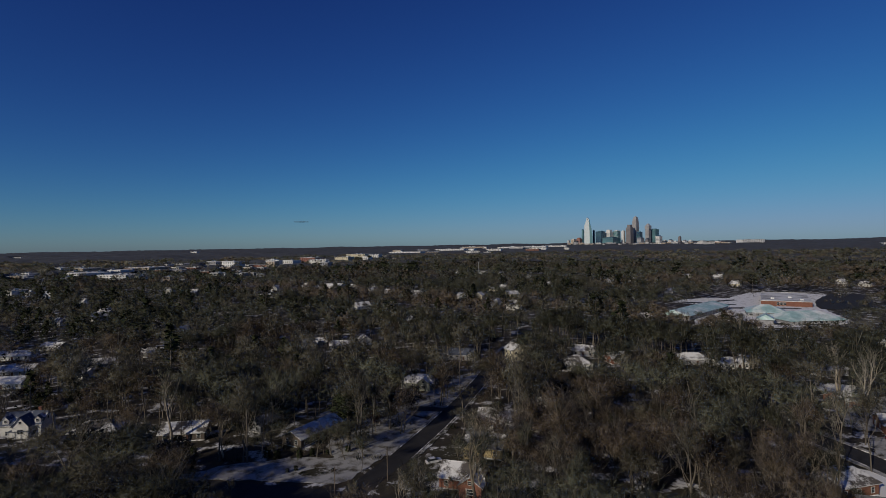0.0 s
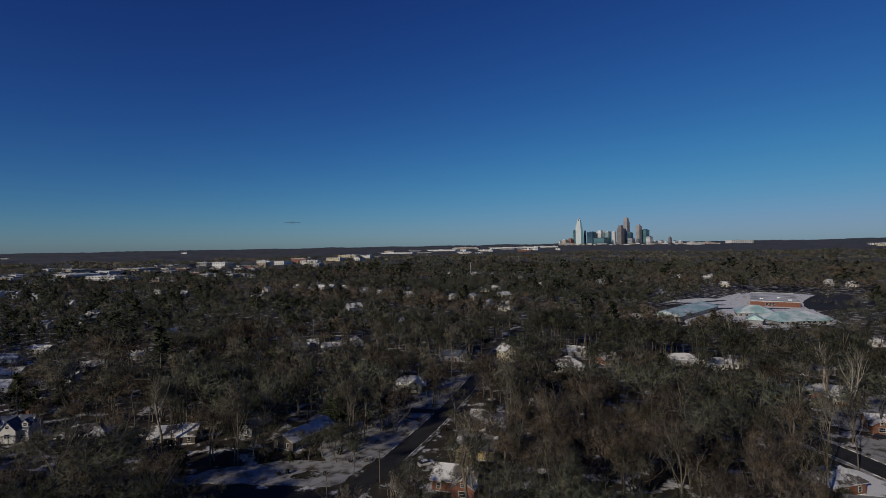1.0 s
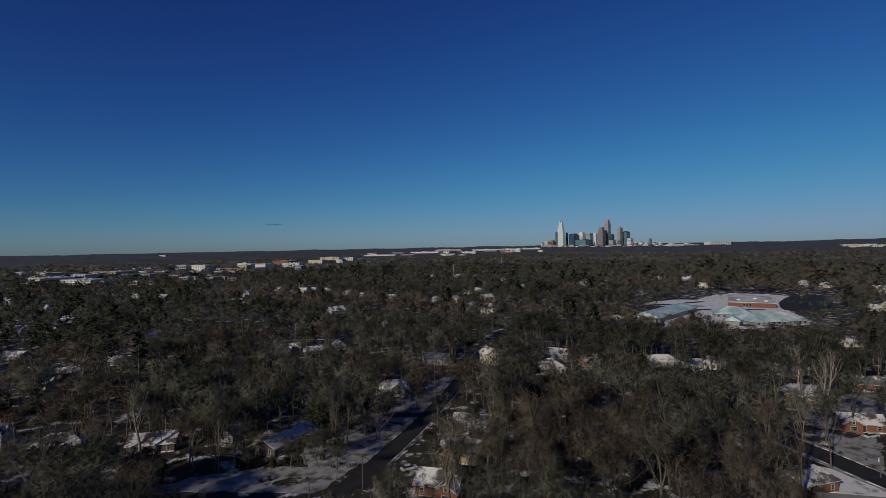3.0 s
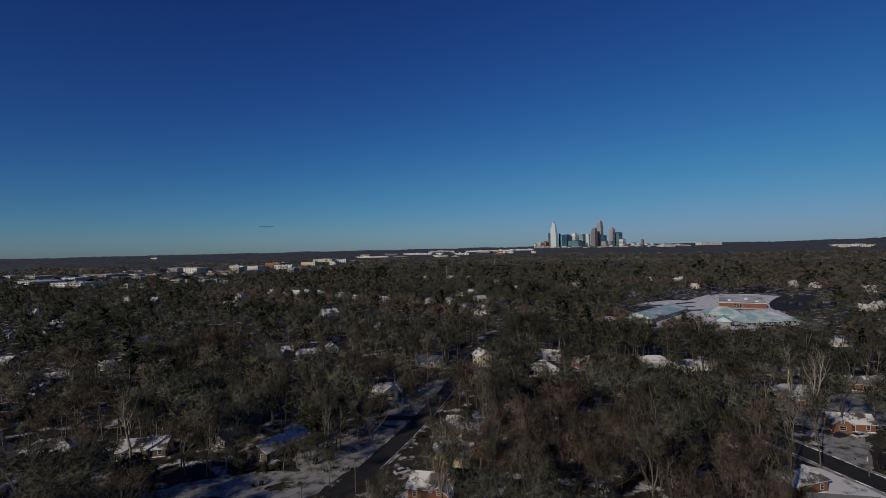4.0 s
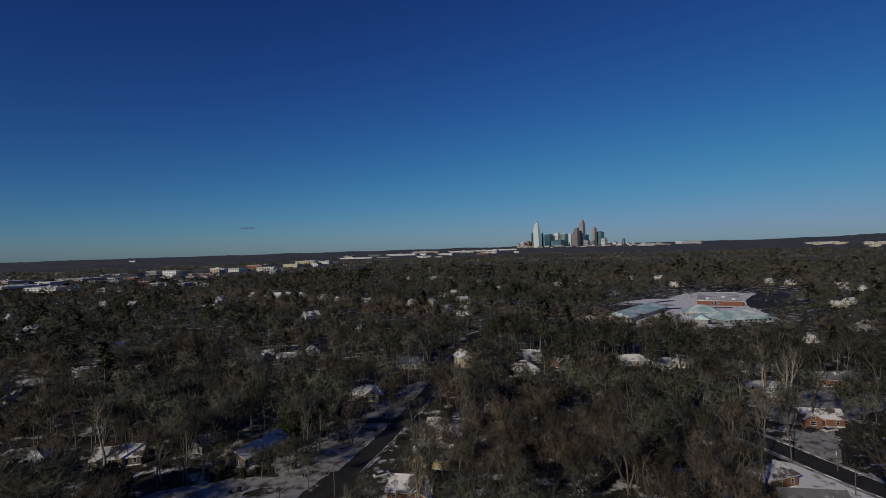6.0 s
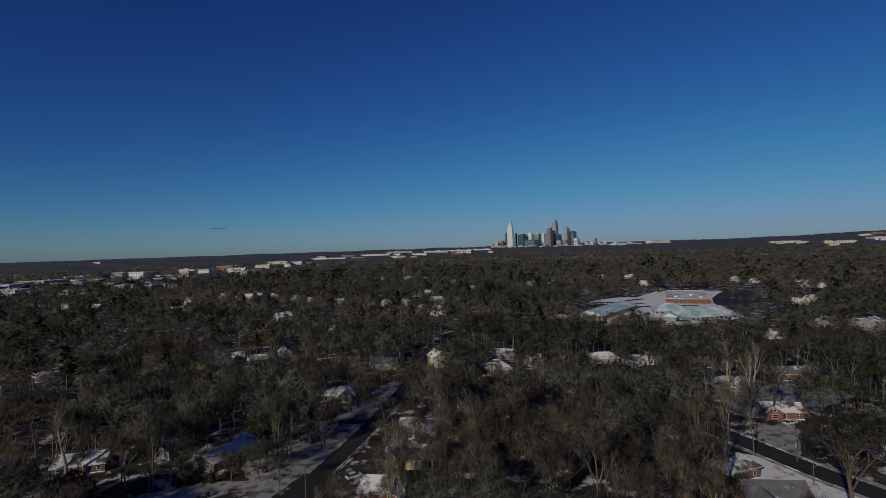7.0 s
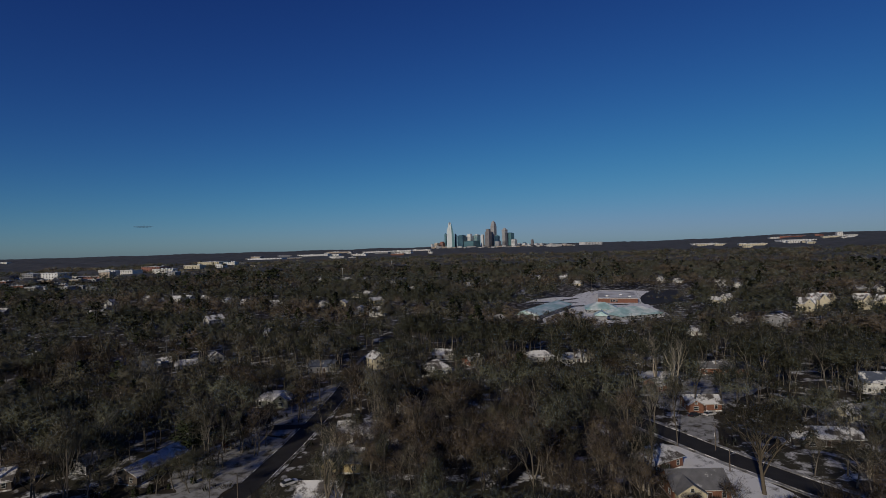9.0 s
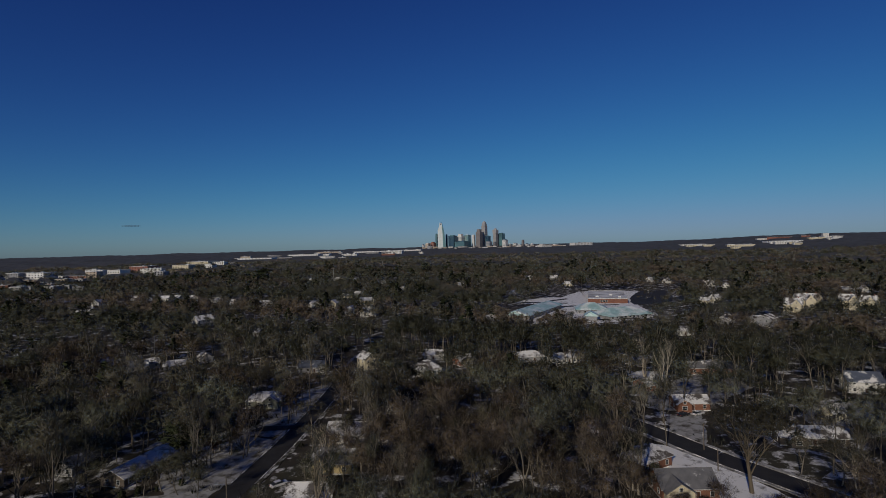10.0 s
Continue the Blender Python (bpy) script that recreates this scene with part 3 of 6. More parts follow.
house(-70, 660, -56, 10, 7, 3.2, 2.8, "greywall", "roof_part", "grey low house with a half-thawed snowy roof among far trees", chimney=False, seen=0.85)
house(-32, 598, 18, 14, 8, 5.6, 3.2, "greywall", "roof_part", "grey two-storey house with a half-thawed snowy roof among far trees", seen=0.85)
house(19, 591, -73, 12, 9, 3.2, 3.2, "white", "roof_part", "white low house with a half-thawed snowy roof among far trees", seen=0.85)
house(64, 686, -26, 14, 8, 3.2, 2.8, "cream", "roof_snow", "cream low house with a snow-covered roof among far trees", chimney=False, seen=0.85)
house(78, 683, -63, 13, 7, 5.6, 2.4, "greywall", "roof_snow", "grey two-storey house with a snow-covered roof among far trees", chimney=False, seen=0.85)
house(141, 874, 77, 10, 8, 5.6, 3.2, "greywall", "roof_snow", "grey two-storey house with a snow-covered roof among far trees", seen=0.85)
house(150, 760, -71, 12, 7, 3.2, 2.4, "white", "roof_part", "white low house with a half-thawed snowy roof among far trees", chimney=False, seen=0.85)
house(242, 768, 24, 12, 9, 3.2, 2.8, "white", "roof_snow", "white low house with a snow-covered roof among far trees", chimney=False, seen=0.85)
house(362, 783, -45, 13, 8, 5.6, 2.8, "white", "roof_part", "white two-storey house with a half-thawed snowy roof among far trees", seen=0.85)
house(252, 588, 49, 12, 8, 3.2, 3.2, "greywall", "roof_snow", "grey low house with a snow-covered roof among far trees", seen=0.85)
house(63, 474, -14, 14, 8, 5.6, 3.2, "white", "roof_part", "white two-storey house with a half-thawed snowy roof among far trees", chimney=False, seen=0.85)
house(50, 498, 77, 14, 9, 5.6, 2.4, "greywall", "roof_part", "grey two-storey house with a half-thawed snowy roof among far trees", chimney=False, seen=0.85)
house(75, 581, 10, 14, 9, 5.6, 2.8, "cream", "roof_snow", "cream two-storey house with a snow-covered roof among far trees", seen=0.85)
house(-175, 731, -75, 12, 8, 3.2, 3.2, "white", "roof_snow", "white low house with a snow-covered roof among far trees", chimney=False, seen=0.85)
house(-192, 732, -33, 12, 8, 5.6, 3.2, "white", "roof_part", "white two-storey house with a half-thawed snowy roof among far trees", chimney=False, seen=0.85)
house(-203, 626, -74, 14, 9, 3.2, 3.2, "greywall", "roof_snow", "grey low house with a snow-covered roof among far trees", chimney=False, seen=0.85)
house(-212, 608, -12, 11, 8, 3.2, 2.4, "white", "roof_part", "white low house with a half-thawed snowy roof among far trees", seen=0.85)
house(-28, 404, 5, 11, 8, 3.2, 2.4, "white", "roof_snow", "white low house with a snow-covered roof among far trees", chimney=False, seen=0.85)
house(-57, 1179, -50, 10, 9, 5.6, 2.4, "white", "roof_snow", "white two-storey house with a snow-covered roof among far trees", chimney=False, seen=0.85)
house(109, 1003, 7, 10, 9, 3.2, 2.8, "white", "roof_part", "white low house with a half-thawed snowy roof among far trees", seen=0.85)
house(408, 786, -11, 13, 8, 3.2, 3.2, "greywall", "roof_part", "grey low house with a half-thawed snowy roof among far trees", chimney=False, seen=0.85)
house(143, 378, 25, 11, 7, 5.6, 2.4, "greywall", "roof_snow", "grey two-storey house with a snow-covered roof among far trees", chimney=False, seen=0.85)
house(-393, 577, -24, 10, 9, 3.2, 2.8, "white", "roof_snow", "white low house with a snow-covered roof among far trees", seen=0.85)
house(-310, 427, -22, 10, 9, 3.2, 2.8, "white", "roof_part", "white low house with a half-thawed snowy roof among far trees", chimney=False, seen=0.85)
house(-286, 437, 51, 11, 8, 5.6, 3.2, "white", "roof_snow", "white two-storey house with a snow-covered roof among far trees", chimney=False, seen=0.85)
house(-301, 471, -4, 11, 9, 5.6, 2.4, "greywall", "roof_snow", "grey two-storey house with a snow-covered roof among far trees", seen=0.85)
house(-185, 375, 76, 10, 8, 3.2, 2.4, "greywall", "roof_snow", "grey low house with a snow-covered roof among far trees", chimney=False, seen=0.85)
house(-158, 372, -65, 12, 7, 3.2, 2.4, "white", "roof_snow", "white low house with a snow-covered roof among far trees", chimney=False, seen=0.85)
house(-353, 680, -10, 11, 7, 5.6, 2.8, "white", "roof_part", "white two-storey house with a half-thawed snowy roof among far trees", seen=0.85)
house(-315, 667, -17, 12, 9, 3.2, 3.2, "greywall", "roof_snow", "grey low house with a snow-covered roof among far trees", seen=0.85)
house(26, 979, -80, 10, 7, 5.6, 2.4, "white", "roof_snow", "white two-storey house with a snow-covered roof among far trees", chimney=False, seen=0.85)
house(76, 1011, -58, 14, 9, 3.2, 2.8, "white", "roof_snow", "white low house with a snow-covered roof among far trees", chimney=False, seen=0.85)
house(-77, 318, 19, 11, 7, 2.9, 2.0, "cream", "roof_part", "cream low house with a half-thawed snowy roof among far trees", chimney=False, seen=0.85)
house(39, 567, 62, 10, 9, 5.6, 3.2, "cream", "roof_snow", "cream two-storey house with a snow-covered roof among far trees", chimney=False, seen=0.85)
house(-75, 481, 37, 14, 9, 5.6, 3.2, "white", "roof_part", "white two-storey house with a half-thawed snowy roof among far trees", chimney=False, seen=0.85)
house(271, 756, 80, 13, 9, 5.6, 2.8, "white", "roof_snow", "white two-storey house with a snow-covered roof among far trees", chimney=False, seen=0.85)
house(74, 280, -25, 11, 7, 3.0, 2.2, "greywall", "roof_part", "grey low house with a half-thawed snowy roof among trees", seen=0.4)
house(-49, 324, -73, 10, 7, 3.0, 2.2, "greywall", "roof_part", "grey low house with a half-thawed snowy roof among far trees", seen=0.85)
house(367, 665, -49, 14, 8, 3.2, 3.2, "cream", "roof_snow", "cream low house with a snow-covered roof among far trees", chimney=False, seen=0.85)
house(382, 423, -79, 13, 7, 3.2, 2.4, "cream", "roof_snow", "cream low house with a snow-covered roof among far trees", seen=0.85)
house(407, 438, 16, 11, 7, 3.2, 2.8, "white", "roof_snow", "white low house with a snow-covered roof among far trees", seen=0.85)
house(511, 533, 43, 12, 9, 3.2, 2.8, "white", "roof_snow", "white low house with a snow-covered roof among far trees", seen=0.85)
house(495, 542, -55, 14, 7, 5.6, 3.2, "white", "roof_part", "white two-storey house with a half-thawed snowy roof among far trees", chimney=False, seen=0.85)
house(324, 306, -19, 11, 9, 3.2, 2.4, "white", "roof_part", "white low house with a half-thawed snowy roof among far trees", chimney=False, seen=0.85)
house(318, 294, 21, 12, 9, 5.6, 2.8, "greywall", "roof_part", "grey two-storey house with a half-thawed snowy roof among far trees", seen=0.85)
house(303, 315, 25, 11, 8, 3.2, 3.2, "greywall", "roof_part", "grey low house with a half-thawed snowy roof among far trees", seen=0.85)
house(477, 633, 22, 11, 7, 5.6, 2.4, "white", "roof_snow", "white two-storey house with a snow-covered roof among far trees", chimney=False, seen=0.85)
house(582, 438, -33, 11, 8, 3.2, 2.4, "greywall", "roof_snow", "grey low house with a snow-covered roof among far trees", chimney=False, seen=0.85)
house(596, 430, 57, 12, 9, 3.2, 3.2, "white", "roof_part", "white low house with a half-thawed snowy roof among far trees", seen=0.85)
house(495, 620, -2, 10, 8, 3.2, 2.8, "white", "roof_part", "white low house with a half-thawed snowy roof among far trees", seen=0.85)
house(243, 288, -19, 12, 8, 3.2, 2.4, "white", "roof_part", "white low house with a half-thawed snowy roof among far trees", chimney=False, seen=0.85)
house(400, 345, -55, 13, 11, 6.5, 4.6, "cream", "roof_part", "tall cream apartment house with steep gables and chimneys", wing=(3, 7, 3, 0.95), chimney=True, seen=0.92)
house(416, 350, -30, 12, 11, 9.0, 4.6, "cream", "roof_part", "tall cream apartment house with steep gables and chimneys", wing=(3, 7, 3, 0.95), chimney=True, seen=0.92)
house(428, 352, -75, 12, 11, 8.5, 4.6, "cream", "roof_part", "tall cream apartment house with steep gables and chimneys", wing=(3, 7, 3, 0.95), chimney=True, seen=0.92)
house(452, 340, -40, 12, 11, 8.0, 4.6, "cream", "roof_part", "tall cream apartment house with steep gables and chimneys", wing=(3, 7, 3, 0.95), chimney=True, seen=0.92)
house(470, 334, -70, 11, 11, 6.5, 4.6, "cream", "roof_part", "tall cream apartment house with steep gables and chimneys", wing=(3, 7, 3, 0.95), chimney=True, seen=0.92)


# ---- school ----
def school():
    z0 = 0.0
    ob = thing("school", pose(0, 0, float(gz(240, 420))), "sprawling single-storey school with pale teal snow-dusted roofs", "school")

    def wing(cx, cy, turn, w, d, wall_h, roof_h, hip, wall="brick"):
        m = pose(cx, cy, 0, 0, 0, turn)
        hw, hd = w / 2, d / 2
        wg = part("wing", Shape().box(-hw, -hd, -1, hw, hd, wall_h), M[wall], ob, "", m)
        r = Shape()
        o = 1.0
        ex, ey, hx = hw + o, hd + o, max(0.0, hw + o - hip)
        dz = o * roof_h / hd
        for sy in (-1, 1):
            a, b, c, e = (-ex, sy * ey, wall_h - dz + 0.3), (ex, sy * ey, wall_h - dz + 0.3), (hx, 0, wall_h + roof_h), (-hx, 0, wall_h + roof_h)
            r.loft([a, b, c, e], [(p[0], p[1], p[2] + 0.3) for p in (a, b, c, e)])
            a, b, c = (sy * ex, -ey, wall_h - dz + 0.3), (sy * ex, ey, wall_h - dz + 0.3), (sy * hx, 0, wall_h + roof_h)
            r.loft([a, b, c], [(p[0], p[1], p[2] + 0.3) for p in (a, b, c)])
        part("roof", r, M["roof_teal"], wg)
        n = int(w / 4)
        for i in range(n):
            for face, yy in ((0, -hd - 0.03), (180, hd + 0.03)):
                window(wg, -hw + (i + 0.5) * w / n, yy, 1.7, 2.2, 1.4, face)
        for k in (-0.36, -0.12, 0.12, 0.36):
            SIGHT.append((cx + k * w * math.cos(radians(turn)), cy + k * w * math.sin(radians(turn)), wall_h * 0.3, max(d * 0.45, w * 0.13), 0.95))
        return wg

    wing(203, 427, 44, 84, 23, 3.6, 3.4, 2.0, "tower_brown")
    wing(252, 414, -25, 26, 24, 3.4, 4.8, 11, "greywall")
    wing(258, 379, 4, 40, 28, 2.6, 5.0, 11, "greywall")
    wing(226, 371, 60, 11, 9, 4.0, 3.0, 0.5, "greywall")
    # the flat-roofed brick gymnasium behind
    g = part("gymnasium", Shape().box(-19, 0, -1, 19, 88, 4.4), M["brick"], ob, "orange brick gymnasium block", pose(301, 464, 0, 0, 0, -31))
    part("roof", Shape().box(-18.6, 0.4, 4.4, 18.6, 87.6, 4.62), M["roof_flat"], g)
    for x0, y0, x1, y1 in ((-19.2, -0.2, 19.2, 0.4), (-19.2, 87.6, 19.2, 88.2), (-19.2, 0.4, -18.6, 87.6), (18.6, 0.4, 19.2, 87.6)):
        part("parapet", Shape().box(x0, y0, 4.4, x1, y1, 4.9), M["trim"], g)
    for i in range(3):
        window(g, -6 + i * 2.4, -0.05, 2.2, 1.8, 2.4, 0)
    for i, (a, b) in enumerate(((-10, 20), (4, 34), (12, 14))):
        part("roof_unit", Shape().box(a - 1.5, b - 1, 4.6, a + 1.5, b + 1, 5.8, 0.15), M["metal"], g)
    SIGHT.extend(((304, 463, 2.0, 22, 0.93), (330, 520, 5, 32, 0.9), (390, 515, 0.5, 25, 0.85), (345, 550, 5, 30, 0.85)))


school()


# ---- far buildings ----
def block(x, y, turn, w, d, h, wall, roof, label, category, floors=0, name="building", tops=0):
    """A flat-roofed building with storeys of window bands, a parapet and roof units."""
    z0 = float(gz(x, y))
    ob = thing(name, pose(x, y, z0, 0, 0, turn), label, category)
    hw, hd = w / 2, d / 2
    part("wall", Shape().box(-hw, -hd, -2, hw, hd, h), M[wall], ob)
    part("roof", Shape().box(-hw - 0.3, -hd - 0.3, h, hw + 0.3, hd + 0.3, h + 0.5), M[roof], ob)
    floors = floors or max(1, int(h / 3.6))
    fh = h / floors
    n = max(2, min(int(w / 8), 12))
    for f in range(floors):
        for i in range(n):
            x0 = -hw + (i + 0.18) * w / n
            part("window", Shape().box(x0, -hd - 0.12, f * fh + fh * 0.35, x0 + w / n * 0.42, -hd + 0.05, f * fh + fh * 0.75), M["pane"], ob)
    rng = random.Random(int(x * 3 + y))
    for i in range(tops or 2):
        cx, cy = rng.uniform(-hw, hw) * 0.7, rng.uniform(-hd, hd) * 0.6
        part("roof_unit", Shape().box(cx - w * 0.04 - 1, cy - 2, h + 0.5, cx + w * 0.04 + 1, cy + 2, h + 2.6, 0.2), M["metal"], ob)
    SIGHT.append((x, y, z0 + max(h * 0.3, h - min(9.0, 0.0075 * math.hypot(x, y))), w / 2, 0.8))
    return ob


block(-923, 1182, -30, 37, 24, 6.3, "white", "roof_flat", "white low commercial building with a flat snowy roof", "commercial building")
block(-882, 1087, 8, 26, 18, 6.1, "tan", "roof_flat", "tan low commercial building with a flat snowy roof", "commercial building")
block(-1041, 1444, -30, 52, 33, 8.8, "tower_white", "roof_flat", "white concrete low commercial building with a flat snowy roof", "commercial building")
block(-764, 1125, -36, 100, 60, 8.8, "tower_white", "roof_flat", "white concrete low commercial building with a flat snowy roof", "commercial building")
block(-912, 1351, -36, 63, 40, 8.8, "tan", "roof_flat", "tan low commercial building with a flat snowy roof", "commercial building")
block(-639, 1051, -20, 78, 50, 9.0, "tower_white", "roof_flat", "white concrete low commercial building with a flat snowy roof", "commercial building")
block(-755, 1227, -20, 56, 36, 8.6, "white", "roof_flat", "white low commercial building with a flat snowy roof", "commercial building")
block(-758, 1363, -30, 86, 55, 8.8, "tan", "roof_flat", "tan low commercial building with a flat snowy roof", "commercial building")
block(-882, 1694, -30, 32, 21, 6.5, "white", "roof_flat", "white low commercial building with a flat snowy roof", "commercial building")
block(-867, 1746, -24, 61, 39, 6.2, "white", "roof_flat", "white low commercial building with a flat snowy roof", "commercial building")
block(-620, 1442, -36, 46, 29, 19.8, "greywall", "roof_flat", "grey low commercial building with a flat snowy roof", "commercial building")
block(-570, 1431, -30, 55, 35, 20.0, "tower_white", "roof_flat", "white concrete low commercial building with a flat snowy roof", "commercial building")
block(-686, 1523, -20, 22, 18, 6.4, "white", "roof_flat", "white low commercial building with a flat snowy roof", "commercial building")
block(-486, 1141, 8, 32, 21, 6.1, "white", "roof_flat", "white low commercial building with a flat snowy roof", "commercial building")
block(-565, 1529, -20, 36, 23, 6.1, "white", "roof_flat", "white low commercial building with a flat snowy roof", "commercial building")
block(-492, 1459, -30, 76, 49, 8.8, "tower_red", "roof_flat", "red brick and white low commercial building with a flat snowy roof", "commercial building")
block(-422, 1471, -36, 43, 28, 20.0, "white", "roof_flat", "white low commercial building with a flat snowy roof", "commercial building")
block(-411, 1650, -30, 62, 40, 20.0, "tower_red", "roof_flat", "red brick and white low commercial building with a flat snowy roof", "commercial building")
block(-330, 1473, -24, 19, 18, 20.0, "white", "roof_flat", "white low commercial building with a flat snowy roof", "commercial building")
block(-311, 1661, -24, 50, 32, 19.7, "cream", "roof_flat", "cream low commercial building with a flat snowy roof", "commercial building")
block(-318, 2025, -30, 88, 57, 19.9, "cream", "roof_flat", "cream low commercial building with a flat snowy roof", "commercial building")
block(-241, 1875, -24, 40, 25, 20.0, "white", "roof_flat", "white low commercial building with a flat snowy roof", "commercial building")
block(-203, 2803, -24, 213, 60, 8.8, "tower_white", "roof_flat", "white concrete low commercial building with a flat snowy roof", "commercial building")
block(-70, 2889, 8, 104, 60, 6.4, "tan", "roof_flat", "tan low commercial building with a flat snowy roof", "commercial building")
block(50, 3160, -30, 194, 60, 13.9, "tower_white", "roof_flat", "white concrete low commercial building with a flat snowy roof", "commercial building")
block(239, 3893, -30, 192, 60, 16.2, "tan", "roof_flat", "tan low commercial building with a flat snowy roof", "commercial building")
block(287, 2936, -24, 82, 53, 13.9, "white", "roof_flat", "white low commercial building with a flat snowy roof", "commercial building")
block(485, 3658, -20, 213, 60, 13.8, "tower_white", "roof_flat", "white concrete low commercial building with a flat snowy roof", "commercial building")
block(656, 3692, -24, 146, 60, 13.8, "tower_white", "roof_flat", "white concrete low commercial building with a flat snowy roof", "commercial building")
block(816, 3814, -24, 160, 60, 14.3, "white", "roof_flat", "white low commercial building with a flat snowy roof", "commercial building")
block(1961, 3371, 8, 153, 60, 32.2, "tower_white", "roof_flat", "white concrete apartment building with a flat snowy roof", "apartment building")
block(1737, 3492, 8, 87, 60, 23.4, "white", "roof_flat", "white apartment building with a flat snowy roof", "apartment building")
block(-585, 723, -36, 23, 18, 6.4, "white", "roof_flat", "white low commercial building with a flat snowy roof", "commercial building")
block(-537, 685, 8, 10, 18, 6.2, "white", "roof_flat", "white low commercial building with a flat snowy roof", "commercial building")
block(-491, 657, 8, 12, 18, 6.2, "white", "roof_flat", "white low commercial building with a flat snowy roof", "commercial building")
block(-1656, 3531, -20, 51, 33, 14.3, "white", "roof_flat", "white low commercial building with a flat snowy roof", "commercial building")
block(-2312, 2863, 8, 60, 38, 6.5, "white", "roof_flat", "white low commercial building with a flat snowy roof", "commercial building")
block(2055, 2376, -24, 130, 60, 13.9, "white", "roof_flat", "white low commercial building with a flat snowy roof", "commercial building")
block(1951, 1953, -36, 118, 60, 13.8, "cream", "roof_flat", "cream low commercial building with a flat snowy roof", "commercial building")
block(2322, 2071, -24, 162, 60, 13.8, "tower_white", "roof_flat", "white concrete low commercial building with a flat snowy roof", "commercial building")
block(2990, 2506, 8, 42, 27, 21.1, "tower_red", "roof_flat", "red brick and white low commercial building with a flat snowy roof", "commercial building")
block(2774, 2265, -30, 70, 45, 13.9, "cream", "roof_flat", "cream low commercial building with a flat snowy roof", "commercial building")
block(3068, 2409, -30, 102, 60, 14.7, "white", "roof_flat", "white low commercial building with a flat snowy roof", "commercial building")
block(2837, 2678, -30, 61, 39, 15.1, "white", "roof_flat", "white low commercial building with a flat snowy roof", "commercial building")
block(2902, 2607, 8, 148, 60, 18.5, "tower_red", "roof_flat", "red brick and white low commercial building with a flat snowy roof", "commercial building")
block(3051, 2432, -30, 30, 24, 32.3, "white", "roof_flat", "white apartment building with a flat snowy roof", "apartment building")
block(-589, 1057, -30, 11, 18, 6.5, "greywall", "roof_flat", "grey low commercial building with a flat snowy roof", "commercial building")
block(-515, 995, -24, 18, 18, 6.4, "tan", "roof_flat", "tan low commercial building with a flat snowy roof", "commercial building")
block(-653, 1384, -20, 35, 23, 6.4, "brick", "roof_flat", "red brick low commercial building with a flat snowy roof", "commercial building")
block(-709, 1412, -30, 35, 22, 6.3, "white", "roof_flat", "white low commercial building with a flat snowy roof", "commercial building")
block(-591, 1033, -30, 9, 18, 6.1, "white", "roof_flat", "white low commercial building with a flat snowy roof", "commercial building")
block(-660, 1280, -36, 14, 18, 6.2, "greywall", "roof_flat", "grey low commercial building with a flat snowy roof", "commercial building")
block(-788, 1121, -36, 21, 18, 6.1, "tower_white", "roof_flat", "white concrete low commercial building with a flat snowy roof", "commercial building")
block(-633, 1271, -24, 30, 19, 6.3, "greywall", "roof_flat", "grey low commercial building with a flat snowy roof", "commercial building")
block(-1028, 1490, 8, 31, 20, 6.3, "tower_white", "roof_flat", "white concrete low commercial building with a flat snowy roof", "commercial building")
block(-747, 1039, -30, 12, 18, 6.3, "greywall", "roof_flat", "grey low commercial building with a flat snowy roof", "commercial building")
block(-660, 1061, -36, 14, 18, 6.1, "tower_white", "roof_flat", "white concrete low commercial building with a flat snowy roof", "commercial building")
block(-776, 1189, -20, 18, 18, 6.4, "white", "roof_flat", "white low commercial building with a flat snowy roof", "commercial building")
block(-594, 1043, -36, 17, 18, 6.4, "white", "roof_flat", "white low commercial building with a flat snowy roof", "commercial building")
block(-826, 1382, 8, 16, 18, 6.4, "brick", "roof_flat", "red brick low commercial building with a flat snowy roof", "commercial building")
block(-742, 1187, -36, 19, 18, 6.2, "greywall", "roof_flat", "grey low commercial building with a flat snowy roof", "commercial building")
block(-717, 1000, -30, 13, 18, 6.3, "greywall", "roof_flat", "grey low commercial building with a flat snowy roof", "commercial building")
block(-672, 1251, -20, 25, 18, 6.2, "brick", "roof_flat", "red brick low commercial building with a flat snowy roof", "commercial building")
block(-486, 987, 8, 9, 18, 6.4, "greywall", "roof_flat", "grey low commercial building with a flat snowy roof", "commercial building")
block(-639, 1132, -36, 10, 18, 6.4, "tan", "roof_flat", "tan low commercial building with a flat snowy roof", "commercial building")
block(-882, 1453, -36, 18, 18, 6.4, "brick", "roof_flat", "red brick low commercial building with a flat snowy roof", "commercial building")
block(-781, 1327, -24, 25, 18, 6.3, "brick", "roof_flat", "red brick low commercial building with a flat snowy roof", "commercial building")
block(-870, 1246, -30, 28, 18, 6.2, "tan", "roof_flat", "tan low commercial building with a flat snowy roof", "commercial building")
block(-713, 1002, 8, 9, 18, 6.3, "greywall", "roof_flat", "grey low commercial building with a flat snowy roof", "commercial building")
block(-619, 1086, -30, 16, 18, 6.2, "greywall", "roof_flat", "grey low commercial building with a flat snowy roof", "commercial building")
block(-668, 1173, -36, 15, 18, 6.1, "white", "roof_flat", "white low commercial building with a flat snowy roof", "commercial building")
block(-762, 1373, -20, 14, 18, 6.4, "greywall", "roof_flat", "grey low commercial building with a flat snowy roof", "commercial building")
block(-810, 1029, -30, 13, 18, 6.2, "greywall", "roof_flat", "grey low commercial building with a flat snowy roof", "commercial building")
block(-921, 1133, -20, 10, 18, 6.5, "tan", "roof_flat", "tan low commercial building with a flat snowy roof", "commercial building")
block(-860, 1092, -20, 21, 18, 6.5, "greywall", "roof_flat", "grey low commercial building with a flat snowy roof", "commercial building")
